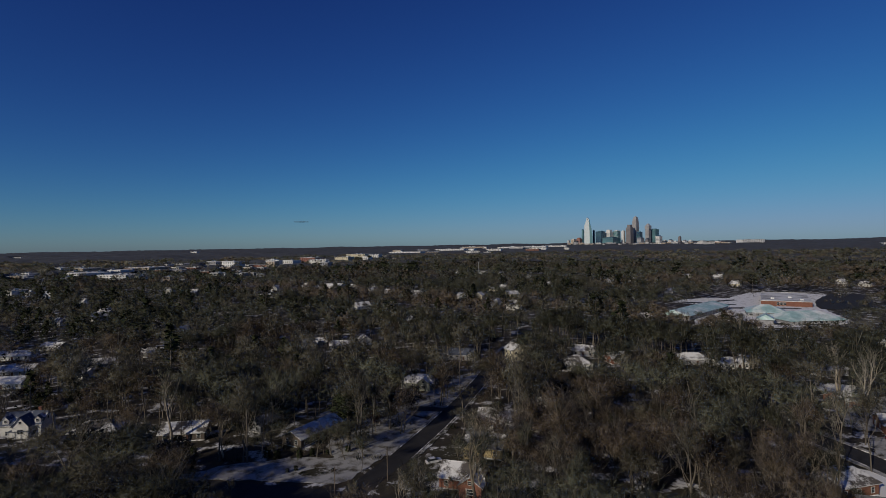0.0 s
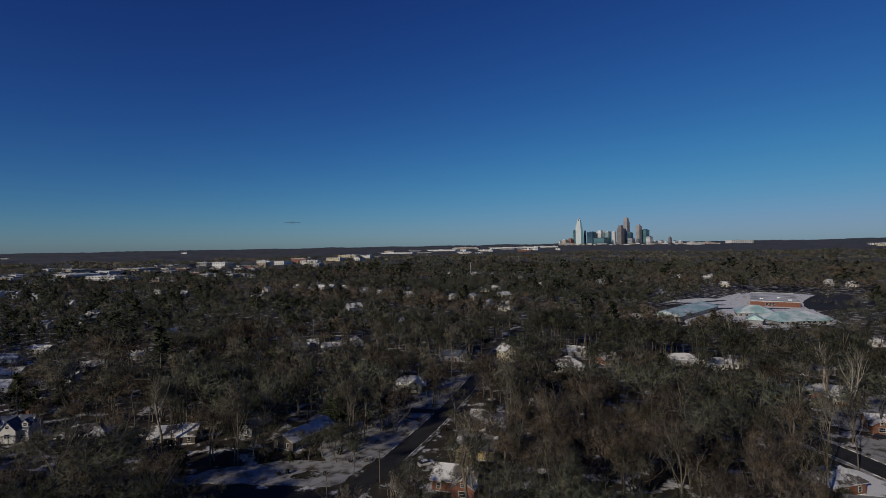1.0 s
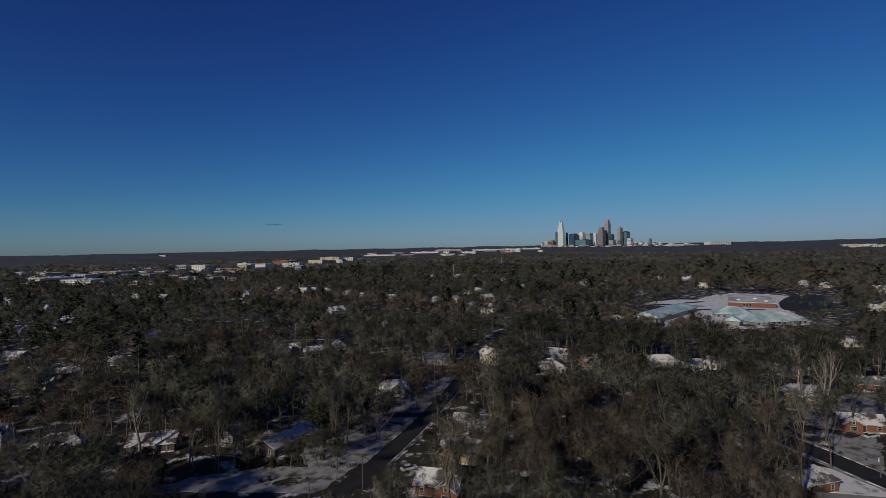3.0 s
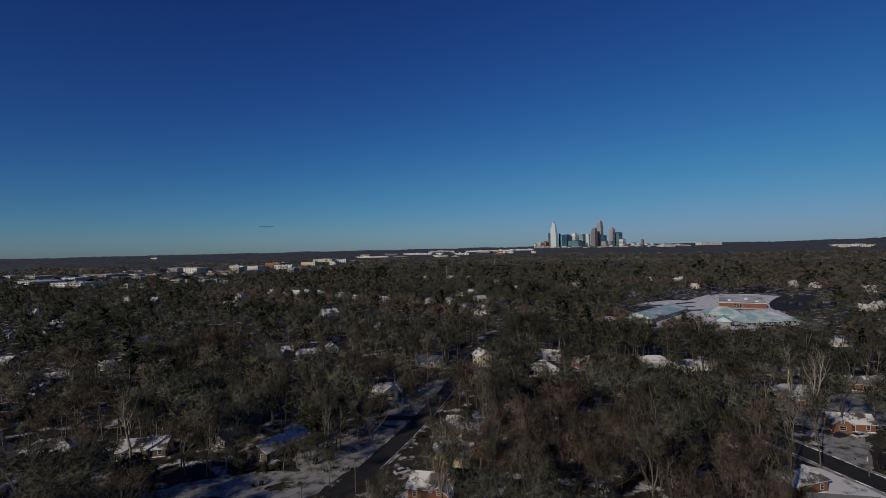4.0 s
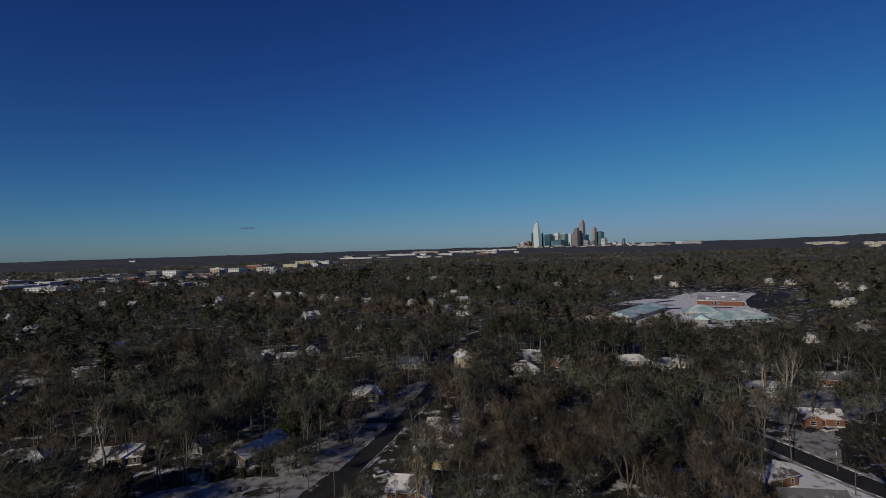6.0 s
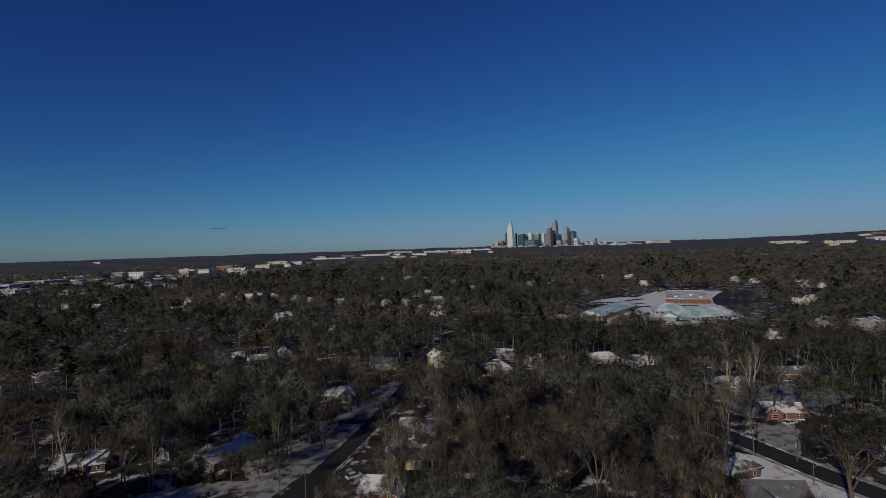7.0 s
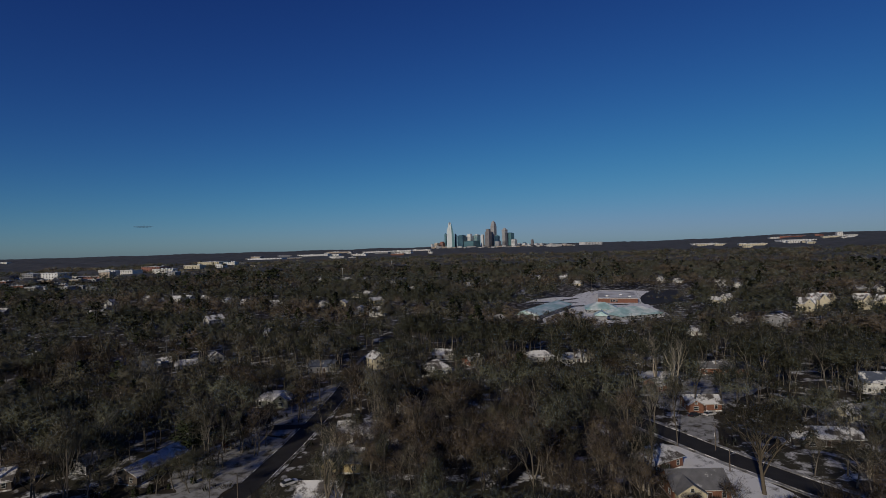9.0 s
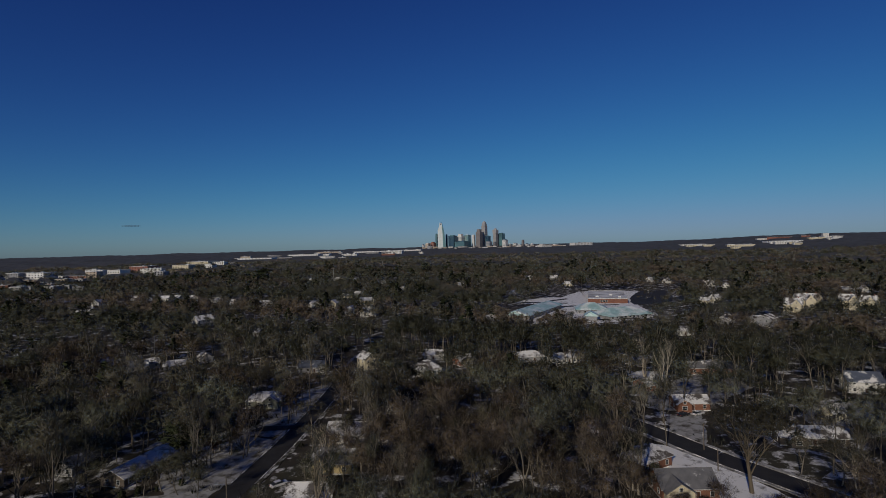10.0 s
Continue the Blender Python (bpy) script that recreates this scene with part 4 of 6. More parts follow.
block(-755, 996, -24, 14, 18, 6.3, "tower_white", "roof_flat", "white concrete low commercial building with a flat snowy roof", "commercial building")
block(-479, 1133, -36, 11, 18, 6.1, "greywall", "roof_flat", "grey low commercial building with a flat snowy roof", "commercial building")
block(-464, 1203, -30, 23, 18, 6.1, "brick", "roof_flat", "red brick low commercial building with a flat snowy roof", "commercial building")
block(-544, 1203, 8, 22, 18, 6.1, "brick", "roof_flat", "red brick low commercial building with a flat snowy roof", "commercial building")
block(-410, 1128, -20, 26, 18, 6.3, "greywall", "roof_flat", "grey low commercial building with a flat snowy roof", "commercial building")
block(-424, 1112, -36, 26, 18, 6.4, "greywall", "roof_flat", "grey low commercial building with a flat snowy roof", "commercial building")
block(-499, 1254, -30, 14, 18, 6.3, "greywall", "roof_flat", "grey low commercial building with a flat snowy roof", "commercial building")
block(-578, 1395, 8, 34, 21, 6.1, "tan", "roof_flat", "tan low commercial building with a flat snowy roof", "commercial building")
block(-366, 1059, 8, 16, 18, 6.2, "greywall", "roof_flat", "grey low commercial building with a flat snowy roof", "commercial building")
block(-470, 1372, -24, 24, 18, 6.4, "greywall", "roof_flat", "grey low commercial building with a flat snowy roof", "commercial building")
block(-513, 1388, -24, 34, 22, 6.0, "tan", "roof_flat", "tan low commercial building with a flat snowy roof", "commercial building")
block(-496, 1532, -20, 31, 20, 19.9, "tower_white", "roof_flat", "white concrete low commercial building with a flat snowy roof", "commercial building")
block(-290, 1308, -30, 24, 18, 19.7, "greywall", "roof_flat", "grey low commercial building with a flat snowy roof", "commercial building")
block(-357, 1488, -20, 36, 23, 19.8, "white", "roof_flat", "white low commercial building with a flat snowy roof", "commercial building")
block(-458, 1418, -24, 29, 19, 19.7, "tan", "roof_flat", "tan low commercial building with a flat snowy roof", "commercial building")
block(-465, 1489, -36, 31, 20, 19.9, "white", "roof_flat", "white low commercial building with a flat snowy roof", "commercial building")
block(-496, 1605, -36, 33, 21, 6.4, "tower_white", "roof_flat", "white concrete low commercial building with a flat snowy roof", "commercial building")
block(-253, 2989, -30, 56, 36, 13.9, "tan", "roof_flat", "tan low commercial building with a flat snowy roof", "commercial building")
block(216, 2571, -20, 38, 24, 6.4, "greywall", "roof_flat", "grey low commercial building with a flat snowy roof", "commercial building")
block(476, 3397, -24, 89, 57, 13.9, "greywall", "roof_flat", "grey low commercial building with a flat snowy roof", "commercial building")
block(567, 3535, -20, 34, 22, 13.8, "greywall", "roof_flat", "grey low commercial building with a flat snowy roof", "commercial building")
block(652, 2785, -24, 25, 18, 14.0, "white", "roof_flat", "white low commercial building with a flat snowy roof", "commercial building")
block(127, 2457, -24, 45, 29, 13.9, "tower_white", "roof_flat", "white concrete low commercial building with a flat snowy roof", "commercial building")
block(458, 2681, -24, 69, 44, 14.0, "brick", "roof_flat", "red brick low commercial building with a flat snowy roof", "commercial building")
block(-120, 3148, 8, 72, 46, 13.9, "greywall", "roof_flat", "grey low commercial building with a flat snowy roof", "commercial building")
block(541, 2859, -36, 52, 33, 13.9, "tower_white", "roof_flat", "white concrete low commercial building with a flat snowy roof", "commercial building")
block(146, 2436, 8, 40, 26, 14.0, "white", "roof_flat", "white low commercial building with a flat snowy roof", "commercial building")
block(171, 3135, -36, 52, 33, 13.7, "tower_white", "roof_flat", "white concrete low commercial building with a flat snowy roof", "commercial building")
block(489, 2838, -20, 45, 29, 13.8, "tan", "roof_flat", "tan low commercial building with a flat snowy roof", "commercial building")
block(273, 3419, -24, 29, 19, 13.9, "greywall", "roof_flat", "grey low commercial building with a flat snowy roof", "commercial building")
block(127, 3468, 8, 30, 19, 13.9, "tower_white", "roof_flat", "white concrete low commercial building with a flat snowy roof", "commercial building")
block(300, 2834, -36, 34, 22, 14.0, "tower_white", "roof_flat", "white concrete low commercial building with a flat snowy roof", "commercial building")
block(-279, 2233, -36, 19, 18, 6.4, "brick", "roof_flat", "red brick low commercial building with a flat snowy roof", "commercial building")
block(-240, 1663, -36, 27, 18, 20.0, "tower_white", "roof_flat", "white concrete low commercial building with a flat snowy roof", "commercial building")
block(-172, 1892, -36, 25, 18, 6.5, "tan", "roof_flat", "tan low commercial building with a flat snowy roof", "commercial building")
block(-266, 2305, 8, 49, 31, 6.5, "greywall", "roof_flat", "grey low commercial building with a flat snowy roof", "commercial building")
block(1943, 2141, -30, 50, 32, 13.8, "cream", "roof_flat", "cream low commercial building with a flat snowy roof", "commercial building")
block(1886, 2204, -20, 40, 26, 13.7, "cream", "roof_flat", "cream low commercial building with a flat snowy roof", "commercial building")
block(1942, 2235, -30, 27, 18, 13.8, "cream", "roof_flat", "cream low commercial building with a flat snowy roof", "commercial building")
block(2003, 2275, -24, 29, 19, 13.9, "tower_white", "roof_flat", "white concrete low commercial building with a flat snowy roof", "commercial building")
block(1977, 1970, -30, 40, 26, 13.9, "white", "roof_flat", "white low commercial building with a flat snowy roof", "commercial building")
block(1961, 2028, -30, 28, 18, 13.9, "white", "roof_flat", "white low commercial building with a flat snowy roof", "commercial building")
block(1959, 1946, -24, 37, 23, 13.7, "cream", "roof_flat", "cream low commercial building with a flat snowy roof", "commercial building")
block(1733, 1762, -20, 32, 21, 13.8, "cream", "roof_flat", "cream low commercial building with a flat snowy roof", "commercial building")
block(2078, 1773, 8, 21, 18, 13.9, "cream", "roof_flat", "cream low commercial building with a flat snowy roof", "commercial building")
block(2134, 1846, 8, 31, 20, 13.9, "cream", "roof_flat", "cream low commercial building with a flat snowy roof", "commercial building")
block(2193, 2005, -30, 37, 24, 13.8, "tower_white", "roof_flat", "white concrete low commercial building with a flat snowy roof", "commercial building")
block(2129, 1911, -36, 47, 30, 13.7, "white", "roof_flat", "white low commercial building with a flat snowy roof", "commercial building")
block(2096, 1798, -30, 30, 19, 13.7, "tower_white", "roof_flat", "white concrete low commercial building with a flat snowy roof", "commercial building")
block(2702, 2227, -24, 40, 26, 13.9, "cream", "roof_flat", "cream low commercial building with a flat snowy roof", "commercial building")
block(2807, 2175, -24, 47, 30, 14.0, "tower_white", "roof_flat", "white concrete low commercial building with a flat snowy roof", "commercial building")
block(2639, 2081, -20, 25, 18, 13.9, "white", "roof_flat", "white low commercial building with a flat snowy roof", "commercial building")


# ---- skyline ----
def tower(x, y, turn, w, d, z_top, wall, label, fins="glass_blue", style="flat"):
    """A city tower: shaft with storey bands and corner piers, and a crown by style."""
    z0 = float(gz(x, y))
    h = z_top - z0
    ob = thing("tower", pose(x, y, z0, 0, 0, turn), label, "skyscraper", "city skyline")
    hw, hd = w / 2, d / 2
    s = Shape()
    if style == "wedge":      # a glass slab whose crown rises to one slanted point with an open notch
        prof = [(-1, -0.02), (1, -0.02), (0.96, 0.30), (0.68, 0.60), (0.38, 0.80), (0.14, 0.90), (0.02, 0.975), (-0.14, 0.955), (-0.26, 1.0), (-0.46, 0.95), (-0.72, 0.77), (-0.95, 0.71)]
        s.loft([(u * hw, -hd, v * h) for u, v in prof], [(u * hw * 0.8, hd, v * h) for u, v in prof])
        facet = [(1, 0.0), (0.98, 0.30), (0.70, 0.60), (0.40, 0.80), (0.16, 0.90), (0.12, 0.86), (0.28, 0.55), (0.34, 0.0)]
        part("facet", Shape().loft([(u * hw, -hd - 1.5, v * h) for u, v in facet], [(u * hw, -hd + 0.3, v * h) for u, v in facet]), M[fins], ob)
        part("crown_notch", Shape().box(-hw * 0.34, -hd - 0.8, h * 0.90, -hw * 0.16, -hd + 0.2, h * 0.95), M["glass_blue"], ob)
    elif style == "crown":    # stepped setbacks that end in a bundle of spires
        for a, b, f in ((-0.02, 0.80, 1.0), (0.80, 0.88, 0.86), (0.88, 0.94, 0.68)):
            s.box(-hw * f, -hd * f, h * a, hw * f, hd * f, h * b)
        s.box(-hw * 0.5, -hd * 0.5, h * 0.94, hw * 0.5, hd * 0.5, h * 0.98, hw * 0.32)
        s.tube((0, 0, h * 0.97), (0, 0, h), hw * 0.16, hw * 0.05, 6)
    elif style == "flare":    # a shaft that widens below a pitched top
        s.box(-hw * 0.86, -hd * 0.86, -5, hw * 0.86, hd * 0.86, h * 0.72)
        s.box(-hw, -hd, h * 0.72, hw, hd, h * 0.90)
        s.box(-hw * 0.8, -hd * 0.8, h * 0.90, hw * 0.8, hd * 0.8, h, hw * 0.55)
    elif style == "step":
        s.box(-hw, -hd, -5, hw, hd, h * 0.86)
        s.box(-hw * 0.7, -hd * 0.7, h * 0.86, hw * 0.7, hd * 0.7, h)
    else:
        s.box(-hw, -hd, -5, hw, hd, h)
    part("shaft", s, M[wall], ob)
    top = h * (0.78 if style in ("wedge", "crown", "flare", "step") else 0.97)
    fx, fy = (hw * 0.86, hd * 0.86) if style == "flare" else (hw, hd)
    n = 0 if style == "wedge" else max(3, int(h / 9))
    for i in range(n):
        z = top * (i + 0.45) / n
        part("storey_band", Shape().box(-fx - 0.5, -fy - 0.5, z, fx + 0.5, fy + 0.5, z + top / n * 0.2), M[fins], ob)
    if style == "flat":
        part("plant_room", Shape().box(-hw * 0.6, -hd * 0.6, h, hw * 0.6, hd * 0.6, h + 5, 1.0), M[fins], ob)
    SIGHT.append((x, y, z0 + 14, w / 2, 1.0))
    return ob


tower(1212, 4386, -23, 67.8, 48.8, 263.3, "glass_pale", "tall pale glass tower with a slanted notched crown", "glass_teal", "wedge")
tower(1256, 4394, -51, 11.4, 11.4, 154.9, "glass_blue", "slim dark blue glass tower", "glass_blue", "flat")
tower(1175, 4427, -50, 14.8, 14.8, 161.9, "glass_teal", "slim blue-grey glass tower", "glass_blue", "flat")
tower(1139, 4415, -49, 32.9, 32.9, 96.1, "tower_red", "red-brown brick mid-rise apartment building", "tower_brown", "step")
tower(1083, 4378, -49, 32.7, 32.7, 82.5, "tan", "tan stone mid-rise office block", "tower_white", "flat")
tower(1040, 4368, -48, 16.4, 16.4, 73.8, "tower_white", "small white concrete office block", "glass_blue", "flat")
tower(1301, 4360, -52, 54.7, 54.7, 143.9, "glass_blue", "broad dark blue glass office tower", "glass_teal", "flat")
tower(1379, 4378, -52, 45.0, 45.0, 157.0, "tower_white", "white and teal stepped office tower", "glass_teal", "step")
tower(1442, 4379, -53, 41.6, 41.6, 146.5, "glass_teal", "pale green glass apartment tower", "tower_white", "flat")
tower(1365, 4278, -53, 100.3, 100.3, 90.4, "glass_teal", "low teal glass office block", "glass_blue", "flat")
tower(1471, 4306, -54, 21.9, 21.9, 144.2, "tower_white", "slender white apartment tower", "glass_pale", "flat")
tower(1501, 4242, -54, 41.5, 41.5, 191.9, "tower_brown", "brown granite tower with a dark flat crown", "tower_brown", "step")
tower(1571, 4302, -55, 37.3, 37.3, 266.6, "tower_grey", "tallest granite tower with stepped crown and spire", "tower_brown", "crown")
tower(1580, 4246, -55, 33.7, 33.7, 131.6, "glass_blue", "dark blue glass office tower", "glass_teal", "flat")
tower(1563, 4177, -56, 39.1, 39.1, 85.7, "tower_grey", "grey granite mid-rise office block", "glass_blue", "flat")
tower(1656, 4259, -56, 36.6, 36.6, 199.0, "tower_grey", "tan tower that flares below a pitched top", "tower_brown", "flare")
tower(1716, 4279, -57, 45.8, 45.8, 152.9, "glass_teal", "dark teal glass office tower", "glass_blue", "flat")
tower(1696, 4147, -57, 35.4, 35.4, 96.3, "tower_white", "white and grey apartment block", "glass_blue", "flat")
tower(1611, 4159, -56, 23.9, 23.9, 75.7, "tower_brown", "dark brown granite mid-rise block", "glass_blue", "flat")
tower(1746, 4158, -58, 26.6, 26.6, 60.0, "glass_blue", "low dark blue glass block", "tower_white", "flat")
tower(1770, 4105, -58, 29.0, 29.0, 63.6, "tower_white", "white concrete mid-rise office block", "glass_blue", "flat")
tower(1810, 4109, -59, 18.8, 18.8, 54.1, "tower_white", "low white concrete office block", "glass_pale", "flat")
tower(1862, 4152, -59, 17.5, 17.5, 93.4, "tower_brown", "slender brown granite apartment tower", "tower_brown", "step")
tower(1868, 4083, -60, 25.7, 25.7, 57.3, "tower_white", "white concrete mid-rise office block", "glass_blue", "flat")
tower(1914, 4084, -60, 22.8, 22.8, 56.5, "tower_grey", "grey granite mid-rise office block", "tower_white", "flat")
tower(2010, 3858, -63, 47.4, 47.4, 44.9, "tower_red", "low red brick apartment block", "tower_white", "flat")
tower(1962, 3994, -61, 38.6, 38.6, 50.7, "tower_white", "low white concrete office block", "tower_grey", "flat")
# low blocks along the foot of the skyline
block(1001, 4182, -8, 22, 40, 25.2, "tan", "roof_flat", "low pale block at the foot of the skyline", "commercial building", 4)
block(1047, 4171, -9, 39, 40, 29.5, "tower_grey", "roof_flat", "low pale block at the foot of the skyline", "commercial building", 4)
block(1090, 4160, -10, 38, 40, 24.0, "tan", "roof_flat", "low pale block at the foot of the skyline", "commercial building", 4)
block(1125, 4150, -10, 34, 40, 17.5, "white", "roof_flat", "low pale block at the foot of the skyline", "commercial building", 4)
block(1165, 4139, -11, 31, 40, 16.7, "tan", "roof_flat", "low pale block at the foot of the skyline", "commercial building", 4)
block(1211, 4126, -11, 36, 40, 21.3, "white", "roof_flat", "low pale block at the foot of the skyline", "commercial building", 4)
block(1248, 4115, -12, 23, 40, 11.5, "tower_white", "roof_flat", "low pale block at the foot of the skyline", "commercial building", 4)
block(1287, 4103, -12, 42, 40, 21.3, "tower_grey", "roof_flat", "low pale block at the foot of the skyline", "commercial building", 4)
block(1320, 4092, -13, 34, 40, 19.3, "tower_grey", "roof_flat", "low pale block at the foot of the skyline", "commercial building", 4)
block(1366, 4077, -14, 30, 40, 9.3, "white", "roof_flat", "low pale block at the foot of the skyline", "commercial building", 4)
block(1396, 4067, -14, 21, 40, 13.2, "tower_grey", "roof_flat", "low pale block at the foot of the skyline", "commercial building", 4)
block(1431, 4055, -14, 26, 40, 7.5, "tan", "roof_flat", "low pale block at the foot of the skyline", "commercial building", 4)
block(1475, 4039, -15, 46, 40, 9.1, "tower_white", "roof_flat", "low pale block at the foot of the skyline", "commercial building", 4)
block(1514, 4025, -16, 40, 40, 15.1, "tan", "roof_flat", "low pale block at the foot of the skyline", "commercial building", 4)
block(1548, 4012, -16, 29, 40, 16.6, "tower_white", "roof_flat", "low pale block at the foot of the skyline", "commercial building", 4)
block(1585, 3997, -17, 40, 40, 7.4, "tower_grey", "roof_flat", "low pale block at the foot of the skyline", "commercial building", 4)
block(1622, 3982, -17, 34, 40, 13.0, "white", "roof_flat", "low pale block at the foot of the skyline", "commercial building", 4)
block(1655, 3969, -18, 36, 40, 12.1, "tan", "roof_flat", "low pale block at the foot of the skyline", "commercial building", 4)
block(1690, 3954, -18, 24, 40, 18.9, "tan", "roof_flat", "low pale block at the foot of the skyline", "commercial building", 4)
block(1725, 3939, -19, 45, 40, 16.7, "tower_white", "roof_flat", "low pale block at the foot of the skyline", "commercial building", 4)
block(1760, 3923, -19, 27, 40, 4.9, "tower_grey", "roof_flat", "low pale block at the foot of the skyline", "commercial building", 4)
block(1795, 3907, -20, 33, 40, 12.5, "tower_white", "roof_flat", "low pale block at the foot of the skyline", "commercial building", 4)
block(1825, 3893, -20, 23, 40, 16.1, "tan", "roof_flat", "low pale block at the foot of the skyline", "commercial building", 4)
block(1853, 3880, -21, 28, 40, 10.5, "tower_white", "roof_flat", "low pale block at the foot of the skyline", "commercial building", 4)
block(1891, 3862, -21, 42, 40, 10.1, "tower_grey", "roof_flat", "low pale block at the foot of the skyline", "commercial building", 4)
block(1924, 3845, -22, 34, 40, 3.5, "tower_grey", "roof_flat", "low pale block at the foot of the skyline", "commercial building", 4)
block(1957, 3829, -22, 24, 40, 9.6, "white", "roof_flat", "low pale block at the foot of the skyline", "commercial building", 4)
block(1985, 3814, -22, 24, 40, 13.0, "tan", "roof_flat", "low pale block at the foot of the skyline", "commercial building", 4)
block(2017, 3797, -23, 41, 40, 11.7, "tan", "roof_flat", "low pale block at the foot of the skyline", "commercial building", 4)
block(2048, 3781, -23, 25, 40, 8.2, "white", "roof_flat", "low pale block at the foot of the skyline", "commercial building", 4)


# ---- street furniture and cars ----
def utility_pole(x, y, h, arm, turn, label, thick=1.0, wide=1.1):
    z = float(gz(x, y))
    ob = thing("utility_pole", pose(x, y, z, 0, 0, turn), label, "utility pole")
    part("pole", Shape().tube((0, 0, -0.3), (0, 0, h), 0.16 * thick, 0.10 * thick), M["metal" if thick > 1 else "wood"], ob)
    if arm:
        a = part("lamp_arm", Shape().tube((0, 0, h * 0.74), (-arm, 0, h * 0.80), 0.05, 0.045, 6), M["metal"], ob)
        part("lamp_head", Shape().box(-arm - 0.75, -0.16, h * 0.80 - 0.12, -arm + 0.05, 0.16, h * 0.80 + 0.1, 0.05), M["metal"], a)
    else:
        c = part("crossarm", Shape().box(-wide, -0.06 * thick, h - 0.6 - 0.15 * thick, wide, 0.06 * thick, h - 0.6), M["wood"], ob)
        for i in (-0.9 * wide, -0.45 * wide, 0.45 * wide, 0.9 * wide):
            part("insulator", Shape().tube((i, 0, h - 0.6), (i, 0, h - 0.6 + 0.2 * thick), 0.06 * thick, 0.04 * thick, 6), M["metal"], c)
    return ob


utility_pole(-15.2, 134.4, 8.6, 1.9, 0, "grey wooden pole with a street lamp on a curved arm")
utility_pole(-26.5, 124.0, 8.0, 0, 30, "wooden utility pole at the street corner")
utility_pole(116.6, 128.4, 8.0, 0, 20, "wooden utility pole beside the snowy kerb")
utility_pole(109.6, 115.5, 6.0, 1.0, 180, "slim street lamp on the snowy verge")
utility_pole(-83, 358, 11.5, 0, 0, "tall pale pole above the far tree tops", 1.6)
utility_pole(-172, 772, 13, 0, 0, "tall pale pole above the far tree tops", 2.2)
utility_pole(67, 1000, 25, 0, 0, "tall steel pylon with a crossarm above far trees", 4.0, 4.2)
utility_pole(209, 1316, 24, 0, 0, "tall slim mast above the far woods", 4.0)
SIGHT.extend(((-83, 358, 3, 2, 0.9), (-172, 772, 5, 3, 0.9), (67, 1000, 9, 4, 0.9)))


def car(x, y, turn, paint, label, long=4.6):
    z = float(gz(x, y)) + 0.06
    ob = thing("car", pose(x, y, z, 0, 0, turn), label, "car")
    L, W = long / 2, 0.9
    prof = [(-L, 0.35), (-L, 0.75), (-L * 0.9, 0.9), (-L * 0.25 - 0.9, 0.95), (L * 0.45, 0.98), (L * 0.95, 0.82), (L, 0.6), (L, 0.35)]
    body = part("body", Shape().loft([(a, -W, b) for a, b in prof], [(a, W, b) for a, b in prof]), M[paint], ob)
    cab = [(-L * 0.85, 0.93), (-L * 0.55, 1.42), (L * 0.15, 1.45), (L * 0.5, 0.97)]
    part("cabin", Shape().loft([(a, -W + 0.08 + (b - 0.93) * 0.25, b) for a, b in cab], [(a, W - 0.08 - (b - 0.93) * 0.25, b) for a, b in cab]), M["screen"], ob)
    part("roof_panel", Shape().box(-L * 0.56, -W + 0.2, 1.41, L * 0.16, W - 0.2, 1.48, 0.03), M[paint], body)
    for sx in (-0.62, 0.62):
        for sy in (-1, 1):
            wh = part("wheel", Shape().tube((sx * L, sy * (W - 0.2), 0.32), (sx * L, sy * (W + 0.02), 0.32), 0.32, 0.31, 12), M["rubber"], ob)
            part("rim", Shape().tube((sx * L, sy * (W + 0.015), 0.32), (sx * L, sy * (W + 0.04), 0.32), 0.19, 0.17, 8), M["metal"], wh)
    for sy in (-0.6, 0.6):
        part("headlight", Shape().box(L - 0.08, sy - 0.18, 0.6, L + 0.015, sy + 0.18, 0.75), M["glass_pale"], ob)
        part("tail_light", Shape().box(-L - 0.015, sy - 0.16, 0.62, -L + 0.08, sy + 0.16, 0.8), M["lamp_red"], ob)
    return ob


car(-3.6, 144.5, 25, "car_white", "white car parked in a snowy front yard")
car(132, 155.4, 15, "car_dark", "dark car parked before the brick house")
car(137.5, 154.6, 10, "car_white", "white car parked before the brick house")
car(-122, 161, 20, "car_white", "white car parked in front of a house")
for cx, cy, cm in ((352, 478, "car_dark"), (364, 486, "car_white"), (398, 530, "car_silver"), (409, 545, "car_white")):
    car(cx, cy, 35, cm, "car parked in the school's parking lot")
part("panel", Shape().box(-0.25, -0.15, 0, 0.25, 0.15, 1.3, 0.04), M["trim"], thing("utility_box", pose(124.4, 137.4, 0, 0, 0, 20), "white utility box standing in the snow", "utility box"))


# ---- trees ----
def unit(v):
    return v / (np.linalg.norm(v) + 1e-9)


def side_of(d, rng):
    v = rng.normal(size=3)
    return unit(v - d * np.dot(v, d))


def rounded(v, f, out, g, rough=0.22):
    """Triangles wound to face outwards, and a normal for each vertex: outwards with some unevenness."""
    a, b, c = v[f[:, 0]], v[f[:, 1]], v[f[:, 2]]
    n = out / (np.linalg.norm(out, axis=1)[:, None] + 1e-6) + g.normal(size=(len(f), 3)) * rough
    n /= np.linalg.norm(n, axis=1)[:, None] + 1e-6
    back = np.sum(np.cross(b - a, c - a) * n, axis=1) < 0
    f = np.where(back[:, None], f[:, [0, 2, 1]], f)
    vn = np.zeros((len(v), 3))
    for k in range(3):
        vn[f[:, k]] = n
    return f, vn


